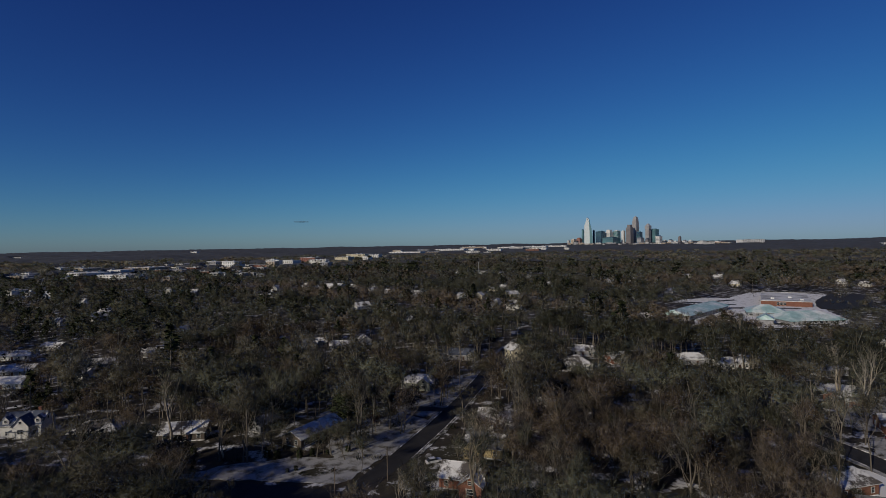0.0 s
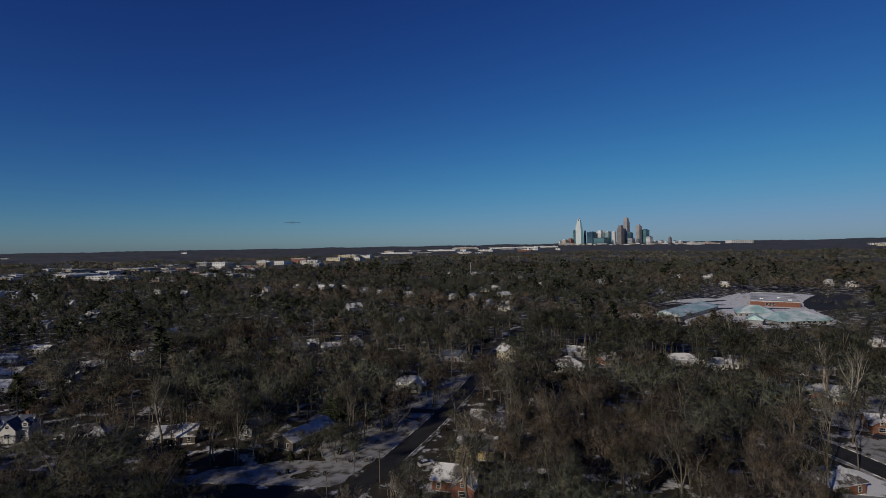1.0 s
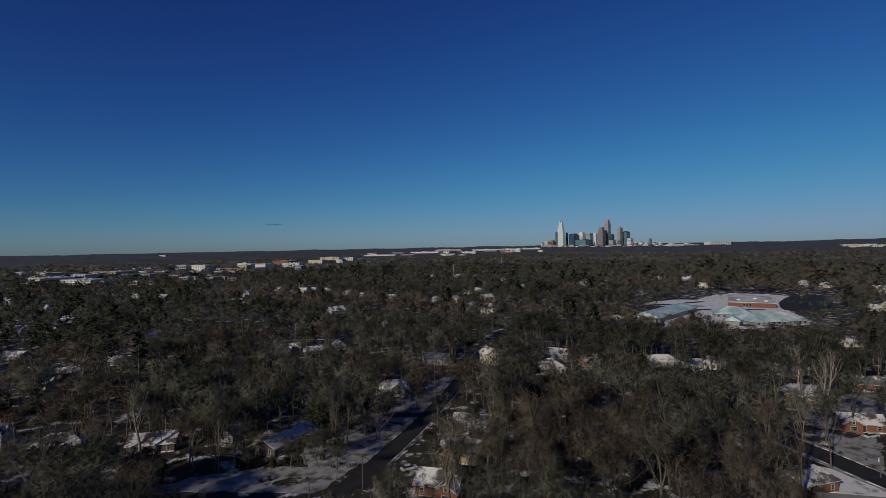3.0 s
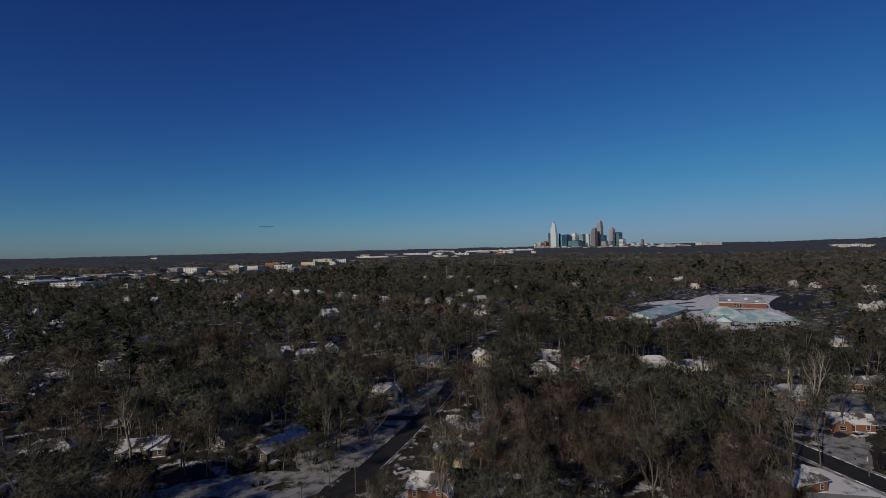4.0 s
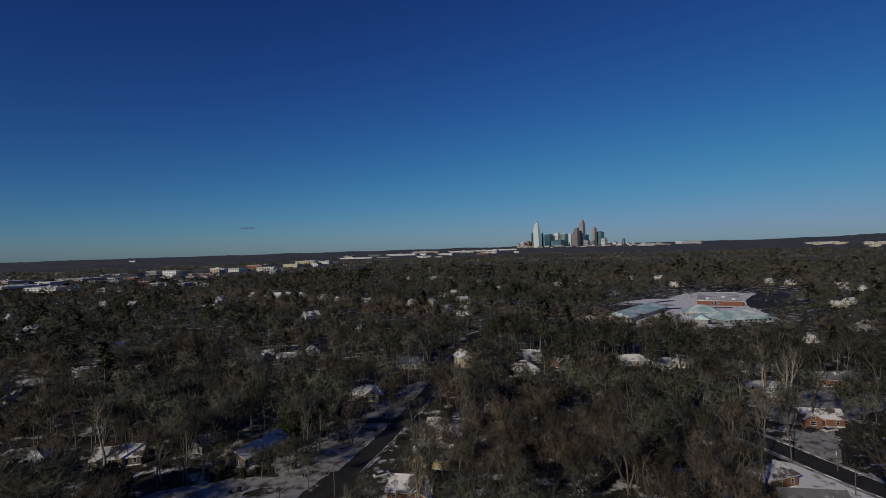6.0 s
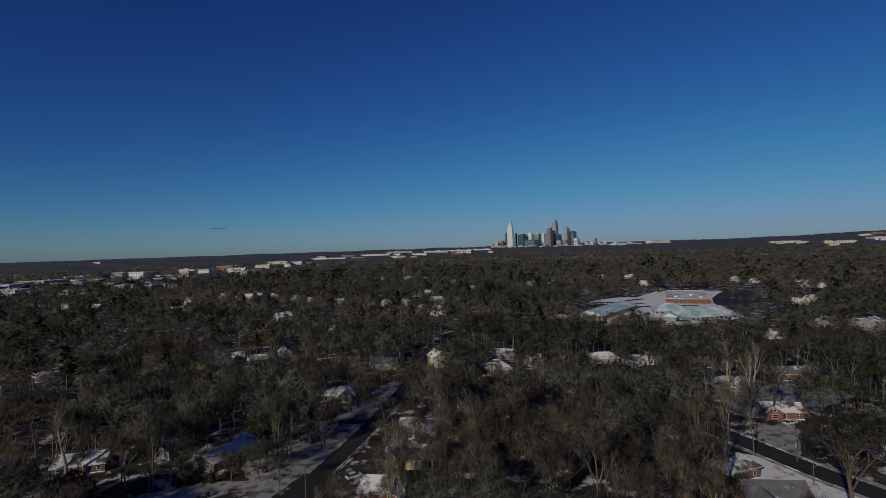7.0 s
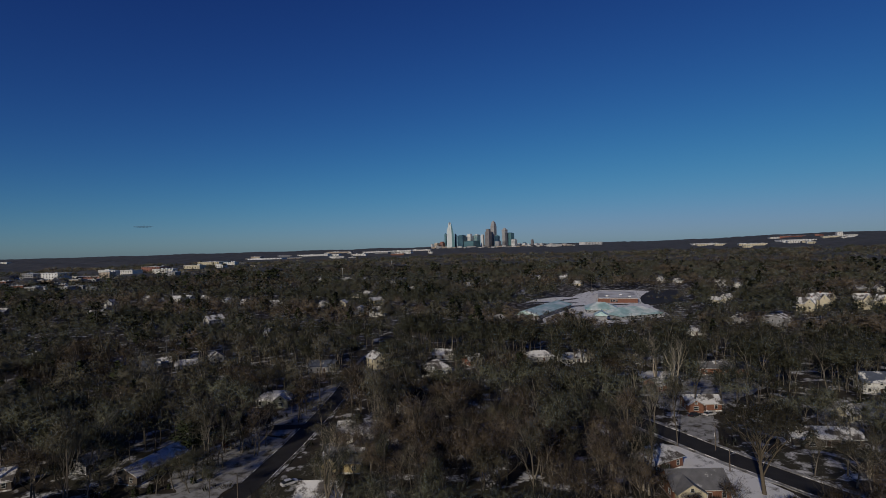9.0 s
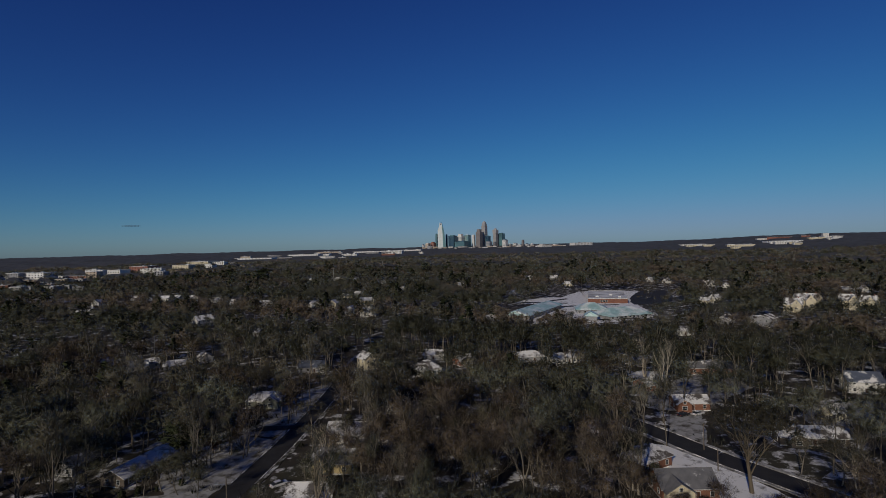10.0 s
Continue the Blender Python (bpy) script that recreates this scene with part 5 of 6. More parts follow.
def grow(seed, h, spread, bole, kids, twigs, twig_w, sides, twig_len=1.7, droop=0.0, leader=0.5, first_blade=9, stout=1.0):
    """Trunk and limb triangles, and twig triangles, of one bare tree of height h."""
    rng = np.random.default_rng(seed)
    wood_v, wood_f, twig_v, twig_f = [], [], [], []
    top = len(kids)

    def tube(p, q, r0, r1, n):
        d = unit(q - p)
        a = side_of(d, rng)
        b = np.cross(d, a)
        k = len(wood_v)
        for c, r in ((p, r0), (q, r1)):
            for i in range(n):
                w = i * math.tau / n
                wood_v.append(c + (a * math.cos(w) + b * math.sin(w)) * r)
        for i in range(n):
            j = (i + 1) % n
            wood_f.append((k + i, k + j, k + n + j))
            wood_f.append((k + i, k + n + j, k + n + i))

    def blade(p, q, w):
        d = unit(q - p)
        a = side_of(d, rng) * w / 2
        k = len(twig_v)
        twig_v.extend((p - a, p + a, q))
        twig_f.append((k, k + 1, k + 2))

    def branch(p, d, length, r, lvl):
        n = 3 if lvl == 0 else 2 if lvl < 3 else 1
        pts = [p]
        rad = [r]
        for i in range(n):
            d = unit(d + rng.normal(0, 0.10 if lvl == 0 else 0.20, 3) + np.array((0, 0, 0.10 if lvl else 0.2)))
            p = p + d * length / n
            pts.append(p)
            rad.append(r * (1 - 0.55 * (i + 1) / n))
        for i in range(n):
            if lvl < first_blade:
                tube(pts[i], pts[i + 1], rad[i], rad[i + 1], sides[min(lvl, len(sides) - 1)])
            else:
                blade(pts[i], pts[i + 1], rad[i] * 1.7)
        at = lambda u: (pts[min(n - 1, int(u * n))] + (pts[min(n - 1, int(u * n)) + 1] - pts[min(n - 1, int(u * n))]) * (u * n - min(n - 1, int(u * n))))
        if lvl < top:
            k = kids[lvl]
            turn = rng.uniform(0, math.tau)
            base = side_of(d, rng)
            other = np.cross(d, base)
            for i in range(k):
                u = bole + (1 - bole) * (i + 0.7) / k if lvl == 0 else 0.35 + 0.65 * (i + 0.6) / k
                w = turn + i * 2.4 + rng.normal(0, 0.3)
                out = base * math.cos(w) + other * math.sin(w)
                ang = (0.75 - 0.35 * u + rng.normal(0, 0.10)) * spread
                nd = unit(d * math.cos(ang) + out * math.sin(ang) + np.array((0, 0, 0.12 - droop * lvl)))
                branch(at(min(u, 0.999)), nd, length * (leader if lvl == 0 else 0.62) * rng.uniform(0.8, 1.15), r * (0.40 if lvl == 0 else 0.50), lvl + 1)
        if lvl >= top - 1:
            for i in range(twigs):
                u = rng.uniform(0.15, 0.999)
                q = at(u)
                nd = unit(d * 0.6 + side_of(d, rng) * rng.uniform(0.3, 1.2) + np.array((0, 0, 0.12)))
                blade(q, q + nd * twig_len * rng.uniform(0.5, 1.25), twig_w * rng.uniform(0.6, 1.3))

    branch(np.zeros(3), np.array((0, 0, 1.0)), h * 0.62, (h * 0.012 + 0.04) * stout, 0)
    tv = np.array(twig_v)
    wv = np.array(wood_v)
    k = h / max(tv[:, 2].max(), 1)
    return wv * k, np.array(wood_f), tv * k, np.array(twig_f)


def crowned(seed, tree, h, n, wide, long, thick, lumps=11, low=0.36, dense=0.8, limb=0.9):
    """A bare tree with the haze of its finest twigs: fans that thin out to their rims, in rounded clumps over a dome."""
    g = np.random.default_rng(seed)
    wv, wf, tv, tf = tree
    mid, rz, rxy = h * (low + 1.0) / 2, h * (1 - low) / 2 * 0.8, h * wide * 0.8
    c = g.normal(size=(lumps, 3))
    c = c / np.linalg.norm(c, axis=1)[:, None] * g.uniform(0.45, 0.85, (lumps, 1))
    c[:, 2] = np.abs(c[:, 2]) * 1.15 - 0.35
    cen = c * (rxy, rxy, rz) + (0, 0, mid)
    k = g.integers(0, lumps, n)
    d = g.normal(size=(n, 3))
    d /= np.linalg.norm(d, axis=1)[:, None]
    p = cen[k] + d * g.uniform(0.15, 1.0, (n, 1)) ** 0.5 * (rxy * 0.5, rxy * 0.5, rz * 0.42) * g.uniform(0.7, 1.1, (n, 1))
    p[:, 2] = np.clip(p[:, 2], h * low * 0.9, h)
    out = d
    lump = d + (p - (0, 0, h * 0.5)) / (rxy, rxy, rz) * 0.6
    d = out * 0.3 + g.normal(size=(n, 3)) * 0.5 + (0, 0, 0.2)
    d = d / np.linalg.norm(d, axis=1)[:, None] * long * g.uniform(0.55, 1.3, (n, 1))
    s = np.cross(d / long, out + g.normal(size=(n, 3)) * 0.35)
    s = s / np.linalg.norm(s, axis=1)[:, None] * thick * g.uniform(0.6, 1.3, (n, 1))
    p = p - d * 0.4
    v = np.stack([p, p + d + s, p + d - s], 1).reshape(-1, 3)
    cover = np.concatenate([np.full(len(tv), limb), np.tile((dense, 0.03, 0.03), n)])
    if len(tv):
        lump = np.concatenate([(tv[tf].mean(1) - (0, 0, h * 0.45)) / (rxy, rxy, rz), lump])
        tf = np.concatenate([tf, np.arange(3 * n).reshape(n, 3) + len(tv)])
        v = np.concatenate([tv, v])
    else:
        tf = np.arange(3 * n).reshape(n, 3)
    return wv, wf, v, *rounded(v, tf, lump, g), cover


def pine(seed, h, crown, n, size, bole=0.35, width=0.22):
    """An evergreen: straight trunk and ragged whorls of needle clumps."""
    rng = np.random.default_rng(seed)
    wood = Shape().tube((0, 0, 0), (0, 0, h * 0.95), h * 0.013 + 0.04, 0.04, 5)
    wv, wf = np.array(wood.v), np.array([(a, b, c) for f in wood.f if len(f) == 4 for a, b, c in ((f[0], f[1], f[2]), (f[0], f[2], f[3]))])
    u = rng.uniform(0, 1, n) ** 0.8
    z = h * (bole + (1 - bole) * u)
    lob = 1 + 0.35 * np.sin(rng.uniform(0, 6.28) + z * 1.7)
    r = h * width * crown(u) * lob * rng.uniform(0.35, 1.1, n)
    a = rng.uniform(0, math.tau, n)
    c = np.stack([r * np.cos(a), r * np.sin(a), z + rng.normal(0, 0.3, n)], 1)
    out = np.stack([np.cos(a), np.sin(a), rng.uniform(-0.3, 0.5, n)], 1)
    t = rng.normal(size=(n, 3))
    s = size * rng.uniform(0.6, 1.4, (n, 1))
    tv = np.stack([c + out * s, c - out * s * 0.5 + t * s * 0.38, c - out * s * 0.5 - t * s * 0.38], 1).reshape(-1, 3)
    return wv, wf, tv, *rounded(tv, np.arange(3 * n).reshape(n, 3), out + (0, 0, 0.35), rng), np.ones(3 * n)


cone = lambda u: (1 - u) ** 0.8 + 0.06
oval = lambda u: np.sqrt(np.clip(1 - (2 * u - 1) ** 2, 0.03, 1))

NEAR = [crowned(21 + i, grow(11 + i, 20, s, b, (5, 4, 3), 6, 0.05, (6, 5, 3, 3), 1.6, 0.0, ld), 20, int(n * 1.1), wd * 1.05, 1.7, 0.30, 12, lo, 0.42) for i, (s, b, ld, wd, lo, n) in enumerate(((1.0, 0.32, 0.62, 0.30, 0.36, 760), (0.8, 0.4, 0.5, 0.24, 0.42, 620), (1.15, 0.28, 0.66, 0.35, 0.34, 860), (0.62, 0.45, 0.42, 0.18, 0.48, 420), (0.95, 0.35, 0.55, 0.28, 0.38, 720), (0.72, 0.22, 0.6, 0.22, 0.34, 600)))]
SPARSE = [crowned(25 + i, grow(11 + k, 20, s, b, (5, 4, 3), 10, 0.05, (6, 5, 3, 3), 1.7, 0.0, ld, 9, 1.5), 20, 300, 0.28, 1.7, 0.3, 12, 0.4, 0.14) for i, (k, s, b, ld) in enumerate(((0, 1.0, 0.32, 0.62), (2, 1.15, 0.28, 0.66), (3, 0.62, 0.45, 0.42)))]
SECOND = [crowned(41 + i, grow(31 + i, 18, s, b, (5, 4), 4, 0.06, (4, 3), 1.8, 0.0, ld, 2), 18, 250, wd * 1.12, 2.2, 0.5, 10, lo, 0.52, 0.5) for i, (s, b, ld, wd, lo) in enumerate(((1.0, 0.3, 0.62, 0.30, 0.26), (0.75, 0.38, 0.5, 0.23, 0.3), (1.15, 0.28, 0.66, 0.36, 0.22), (0.9, 0.33, 0.55, 0.28, 0.26)))]
MID = [crowned(61 + i, grow(51 + i, 17, s, 0.35, (4,), 2, 0.11, (3, 3), 2.4, 0.0, 0.6, 1), 17, 72, wd * 1.2, 3.0, 1.0, 8, lo, 0.58, 0.4) for i, (s, wd, lo) in enumerate(((1.0, 0.32, 0.16), (0.8, 0.26, 0.2), (1.15, 0.38, 0.12), (0.95, 0.32, 0.18), (0.7, 0.24, 0.2)))]
FAR = [crowned(81 + i, grow(71 + i, 16, s, 0.45, (2,), 1, 0.4, (3,), 3.0, 0.0, 0.6, 0), 16, 38, wd * 1.2, 3.2, 1.6, 6, 0.14, 0.55, 0.3) for i, (s, wd) in enumerate(((1.0, 0.36), (1.15, 0.42), (0.85, 0.3)))]
FARTHEST = [crowned(86 + i, grow(76 + i, 16, 1.0, 0.45, (1,), 1, 0.4, (3,), 2.0, 0.0, 0.6, 0), 16, 15, wd * 1.15, 4.6, 3.0, 5, 0.4, 0.6) for i, wd in enumerate((0.4, 0.46, 0.34))]
PINE_NEAR = [pine(91, 20, oval, 1300, 0.5, 0.4, 0.2), pine(92, 15, cone, 1300, 0.42, 0.06, 0.26), pine(93, 18, oval, 1300, 0.5, 0.5, 0.22)]
PINE_MID = [pine(95, 18, oval, 210, 0.95, 0.35, 0.22), pine(96, 15, cone, 210, 0.85, 0.08, 0.26)]
PINE_FAR = [pine(98, 17, oval, 46, 1.8, 0.35, 0.24)]

ROADS = [(a, b, w) for line, w in ((ROAD_A, 4.6), (ROAD_B, 4.4), (ROAD_C, 5.2)) for a, b in zip(line, line[1:])]
OPEN = [(-46, 141, 11), (-62, 140, 7), (-31, 138, 6), (-17, 156, 3), (-8, 178, 3), (3, 210, 4), (8, 228, 4), (105, 104, 7), (106, 116, 7), (104, 128, 6), (128, 146, 8), (134, 152, 6), (133, 113, 8), (143, 113, 7), (-5, 138, 7), (-2, 150, 5), (-110, 152, 10), (-88, 148, 9), (-128, 156, 9), (156, 206, 7),
        (225, 372, 26), (250, 400, 40), (205, 415, 45), (300, 420, 45), (300, 480, 45), (330, 540, 60), (395, 520, 45), (280, 370, 25), (180, 385, 28), (235, 450, 30), (258, 508, 24)]


# the streets and open yards show between the trees
SIGHT.extend(((122, 100, 0.2, 7, 0.95), (119, 112, 0.2, 7, 0.95), (116, 124, 0.2, 6, 0.95), (114, 136, 0.2, 6, 0.9), (106, 106, 0.2, 6, 0.85), (104, 122, 0.2, 6, 0.8), (130, 148, 0.2, 6, 0.85),
              (-16, 142, 0.2, 5, 0.9), (-9, 158, 0.2, 5, 0.85), (-1, 176, 0.2, 5, 0.85), (8, 202, 0.2, 4, 0.85), (14, 222, 0.2, 4, 0.85), (-44, 140, 0.2, 10, 0.8), (-60, 139, 0.2, 7, 0.75), (-28, 137, 0.2, 6, 0.85), (156, 206, 0.2, 5, 0.6), (-5, 140, 0.2, 6, 0.75), (-3.6, 144.5, 0.8, 3, 0.95), (160, 186, 0.2, 9, 0.42), (180, 196, 0.2, 8, 0.42), (150, 178, 0.2, 7, 0.42), (205, 175, 0.2, 8, 0.55), (190, 140, 0.2, 9, 0.55), (-100, 150, 0.2, 14, 0.7), (-124, 156, 0.2, 11, 0.75), (-138, 168, 1.5, 8, 0.85), (-70, 160, 0.2, 8, 0.4), (-150, 215, 0.2, 9, 0.35), (-190, 222, 0.2, 10, 0.35), (-110, 205, 0.2, 8, 0.3), (30, 258, 0.2, 7, 0.5), (256, 508, 0.2, 20, 0.8), (75, 243, 0.2, 8, 0.35)))


def height_limit(x, y, chance):
    """How tall a tree may be so that houses, roofs and towers stay in sight over it."""
    lim = np.full(len(x), 99.0)
    r = np.hypot(x, y)
    for (tx, ty, tz_, hw, share) in SIGHT:
        D = math.hypot(tx, ty)
        ux, uy = tx / D, ty / D
        along = x * ux + y * uy
        across = np.abs(x * -uy + y * ux) * D / np.maximum(along, 1)
        front = (along < D + 5) & (along > 20) & (across < hw + 1.0) & (chance < share)
        line = 60 + (tz_ - 60) * along / D
        lim = np.where(front, np.minimum(lim, line - gz(x, y)), lim)
        near = np.hypot(x - tx, y - ty) < hw * 0.7 + 2
        lim = np.where(near, 0, lim)
    sx, sy, rise = math.sin(radians(SUN_AZ)), math.cos(radians(SUN_AZ)), math.tan(radians(SUN_EL))
    for lx, ly, hw, share in LIT:
        s = (x - lx) * sx + (y - ly) * sy
        across = np.abs((x - lx) * -sy + (y - ly) * sx)
        lim = np.where((s > 0) & (s < 60) & (across < hw) & (chance < share), np.minimum(lim, 1.5 + s * rise), lim)
    return lim


def free(x, y):
    ok = np.ones(len(x), bool)
    for a, b, w in ROADS:
        dx, dy = b[0] - a[0], b[1] - a[1]
        t = np.clip(((x - a[0]) * dx + (y - a[1]) * dy) / (dx * dx + dy * dy), 0, 1)
        ok &= np.hypot(x - a[0] - t * dx, y - a[1] - t * dy) > w
    for cx, cy, r in OPEN:
        ok &= np.hypot(x - cx, y - cy) > r
    return ok


def scatter(rng, r0, r1, a0, a1, per_m2):
    n = int((r1 * r1 - r0 * r0) / 2 * radians(a1 - a0) * per_m2)
    r, a = np.sqrt(rng.uniform(r0 * r0, r1 * r1, n)), np.radians(rng.uniform(a0, a1, n))
    return r * np.sin(a), r * np.cos(a)


def patchy(x, y, k, s):
    return 0.5 + 0.25 * np.sin(x / k + s) * np.cos(y / k * 1.3 - s) + 0.25 * np.sin((x + y) / k * 0.6 + 2 * s)


def plant(name, templates, x, y, h, rng, twig_mat, wood_mat, label, base_h, skip_wood=False):
    """Many trees joined: one mesh of wood, one of twigs."""
    pick = rng.integers(0, len(templates), len(x))
    turn = rng.uniform(0, math.tau, len(x))
    z = gz(x, y) - 0.2
    holder = None
    sets = ((2, 3, twig_mat, "crowns"), (0, 1, wood_mat, "trunks"))
    for vi, fi, m, nm in sets[:1] if skip_wood else sets:
        vs, fs, ns, cs, k = [], [], [], [], 0
        for t in range(len(templates)):
            sel = np.where(pick == t)[0]
            v, f = templates[t][vi], templates[t][fi]
            if len(v) == 0 or len(sel) == 0:
                continue
            s = (h[sel] / base_h[t])[:, None]
            c, sn = np.cos(turn[sel])[:, None], np.sin(turn[sel])[:, None]
            wide = s * rng.uniform(0.9, 1.2, (len(sel), 1))
            X = (v[None, :, 0] * c - v[None, :, 1] * sn) * wide + x[sel][:, None]
            Y = (v[None, :, 0] * sn + v[None, :, 1] * c) * wide + y[sel][:, None]
            Z = v[None, :, 2] * s + z[sel][:, None]
            vs.append(np.stack([X, Y, Z], -1).reshape(-1, 3))
            if vi == 2:
                w = templates[t][4]
                ns.append(np.stack([w[None, :, 0] * c - w[None, :, 1] * sn, w[None, :, 0] * sn + w[None, :, 1] * c, w[None, :, 2] + 0 * c], -1).reshape(-1, 3))
                cs.append(np.tile(templates[t][5], len(sel)))
            fs.append((f[None] + (np.arange(len(sel)) * len(v))[:, None, None]).reshape(-1, 3) + k)
            k += len(sel) * len(v)
        if not vs:
            continue
        me = raw_mesh(nm, np.concatenate(vs), np.concatenate(fs), m, *((np.concatenate(ns), np.concatenate(cs)) if ns else ()))
        if holder is None:
            holder = tagged(new(name, me), label, "woods", kind="stuff")
        else:
            ob = new(nm, me)
            ob.parent = holder
            tagged(ob, kind="stuff")
    return holder


def tree_master(name, arrays, twig, wood, label, h0):
    ob = thing(name, pose(0, 0, 0), label, "tree", "trees")
    part("trunk", raw_mesh("trunk", arrays[0], arrays[1], M[wood]), None, ob)
    part("crown", raw_mesh("crown", arrays[2], arrays[3], M[twig], arrays[4], arrays[5]), None, ob)
    ob["made_height"] = h0
    return ob


rng = np.random.default_rng(5)
TWIGS = (("twig_brown", "bark_grey", "tall bare tree with brown twigs and grey bark"), ("twig_grey", "bark_grey", "bare grey-twigged deciduous tree in winter"), ("twig_red", "bark_grey", "bare tree with a reddish-brown twig crown"))
masters = [[tree_master("bare_tree", NEAR[i], tw, bk, lb, 20) for i in range(6)] for tw, bk, lb in TWIGS]
pale = [tree_master("sycamore_tree", SPARSE[i], "twig_grey", "bark_pale", "tall bare sycamore with pale limbs", 20) for i in range(3)]
big = [tree_master("oak_tree", crowned(150 + i, grow(140 + i, 24, 1.1, 0.3, (6, 5, 3), 5, 0.06, (7, 5, 3, 3), 1.6, 0.0, 0.62), 24, 2100, 0.38, 1.8, 0.34, 18, 0.34, 0.36), tw, "bark_grey", "broad bare oak with a dense dome of fine twigs", 24) for i, tw in enumerate(("twig_brown", "twig_grey"))]
willow = tree_master("willow_oak_tree", crowned(161, grow(160, 24, 0.9, 0.10, (9, 5, 3), 6, 0.05, (8, 5, 3, 3), 1.5, 0.0, 0.72, 9, 2.0), 24, 4600, 0.50, 1.7, 0.30, 34, 0.44, 0.17), "twig_brown", "bark_tan", "broad willow oak with tan limbs and dense fine twigs", 24)
leafy = tree_master("oak_tree", PINE_NEAR[0], "oak_leaf", "bark_grey", "small oak still holding its rust-brown dead leaves", 20)
green = [tree_master("evergreen_tree", PINE_NEAR[i], "needle", "bark_grey", lb, b) for i, lb, b in ((0, "dark green pine with a bare lower trunk", 20), (1, "dark green conical evergreen", 15), (2, "tall dark pine above the bare woods", 18))]
shrub = tree_master("evergreen_shrub", pine(99, 4, oval, 520, 0.36, 0.03, 0.5), "needle", "bark_grey", "broad dark evergreen shrub in a snowy garden", 4)
used = set()


def set_tree(master, x, y, h, wide=1.0, turn=None):
    s = h / master["made_height"]
    m = pose(x, y, float(gz(x, y)) - 0.15, 0, 0, rng.uniform(0, 360) if turn is None else turn) @ Matrix.Diagonal((s * wide, s * wide, s, 1))
    if master in used:
        return copy_thing(master, m)
    used.add(master)
    master.matrix_basis = m
    return master


set_tree(willow, 107.6, 102.6, 26, 1.1)
set_tree(pale[0], 81.6, 113.2, 18, 1.1)
set_tree(pale[2], 153.0, 205.7, 21, 1.1)
set_tree(pale[0], 164.7, 204.4, 22, 1.05)
set_tree(masters[0][1], 108.4, 134.3, 25, 0.7)
set_tree(pale[1], 129.4, 93.3, 13, 1.2)
set_tree(green[1], 98.1, 104.5, 4.5, 1)
set_tree(pale[0], 82.3, 119.0, 15, 0.9)
set_tree(masters[1][3], -45.1, 187.5, 22, 0.8)
set_tree(pale[2], -83.8, 160.3, 24, 0.8)
set_tree(masters[1][3], -81.6, 162.5, 21, 0.5)
set_tree(masters[1][1], -79.2, 164.7, 17, 0.6)
set_tree(masters[0][3], -30.2, 162.4, 20, 0.8)
set_tree(masters[1][1], -12.3, 206.2, 17, 0.9)
set_tree(masters[1][0], -4.6, 205.8, 15, 0.9)
set_tree(masters[2][5], -93.2, 156.3, 17, 1.2)
set_tree(pale[1], 4.4, 123.3, 12, 1.2)
set_tree(green[1], -73.5, 139.4, 9, 1.5)
set_tree(green[1], -67.4, 139.2, 10, 1.5)
set_tree(green[0], -73.4, 143.7, 9, 1.6)
set_tree(leafy, -22.7, 169.4, 8, 0.9)
set_tree(leafy, -5.1, 270.5, 13, 1)
set_tree(leafy, 144.2, 180.3, 11, 1.1)
set_tree(green[1], 24.9, 119.9, 11, 1.6)
set_tree(green[1], 27.9, 119.0, 10, 1.6)
set_tree(green[0], 21.9, 121.3, 9, 1.6)
set_tree(green[1], -0.8, 213.4, 6, 1.4)
set_tree(green[1], -6.3, 203.6, 5, 1.6)
set_tree(green[0], 180.8, 123.7, 15, 1.4)
set_tree(green[1], 193.9, 133.8, 12, 1.5)
set_tree(green[0], 371.6, 308.3, 18, 1.4)
set_tree(green[0], 403.5, 311.5, 17, 1.5)
set_tree(green[2], 344.1, 338.2, 16, 1.4)
set_tree(green[0], 349.4, 354.8, 16, 1.4)
set_tree(leafy, 502.1, 494.2, 13, 1.8)
set_tree(leafy, 512.3, 488.5, 12, 1.6)
set_tree(masters[2][0], 51.9, 129.4, 20, 1.1)
set_tree(masters[2][5], 45.2, 128.2, 20, 1)
set_tree(masters[2][2], 38.9, 127.7, 19, 1.1)
set_tree(masters[2][5], 45.8, 121.5, 18, 1.1)
set_tree(leafy, -1.6, 243.0, 9, 1.4)
set_tree(masters[1][2], 235.0, 275.4, 20, 1.2)
set_tree(pale[2], 159.8, 288.0, 20, 0.9)
set_tree(pale[0], 174.2, 325.9, 15, 1.2)
set_tree(masters[0][2], 124.7, 315.6, 16, 1.2)
set_tree(masters[1][0], 135.0, 319.8, 15, 1.2)
set_tree(masters[1][4], 123.8, 334.0, 16, 1.2)
set_tree(masters[0][4], 143.4, 320.6, 14, 1.2)
set_tree(masters[0][0], 140.9, 346.2, 13, 1.2)
set_tree(masters[0][0], 212.5, 379.2, 13, 1.2)
set_tree(masters[1][2], 202.5, 384.1, 12, 1.2)
set_tree(masters[0][4], 176.4, 351.7, 14, 1.1)
set_tree(masters[1][0], 189.2, 345.7, 14, 1.2)
set_tree(masters[0][2], 316.8, 540.6, 9, 1.2)
set_tree(masters[1][4], 209.0, 325.5, 12, 1.1)
set_tree(masters[0][5], 214.0, 312.8, 13, 1.1)
set_tree(masters[1][5], 252.8, 381.7, 8, 1.1)
set_tree(masters[0][4], 359.4, 450.2, 12, 1.2)
set_tree(big[1], -116.0, 279.2, 24, 1.2)
set_tree(big[0], -143.4, 202.9, 24, 1.2)
set_tree(big[0], -110.5, 191.0, 23, 1.2)
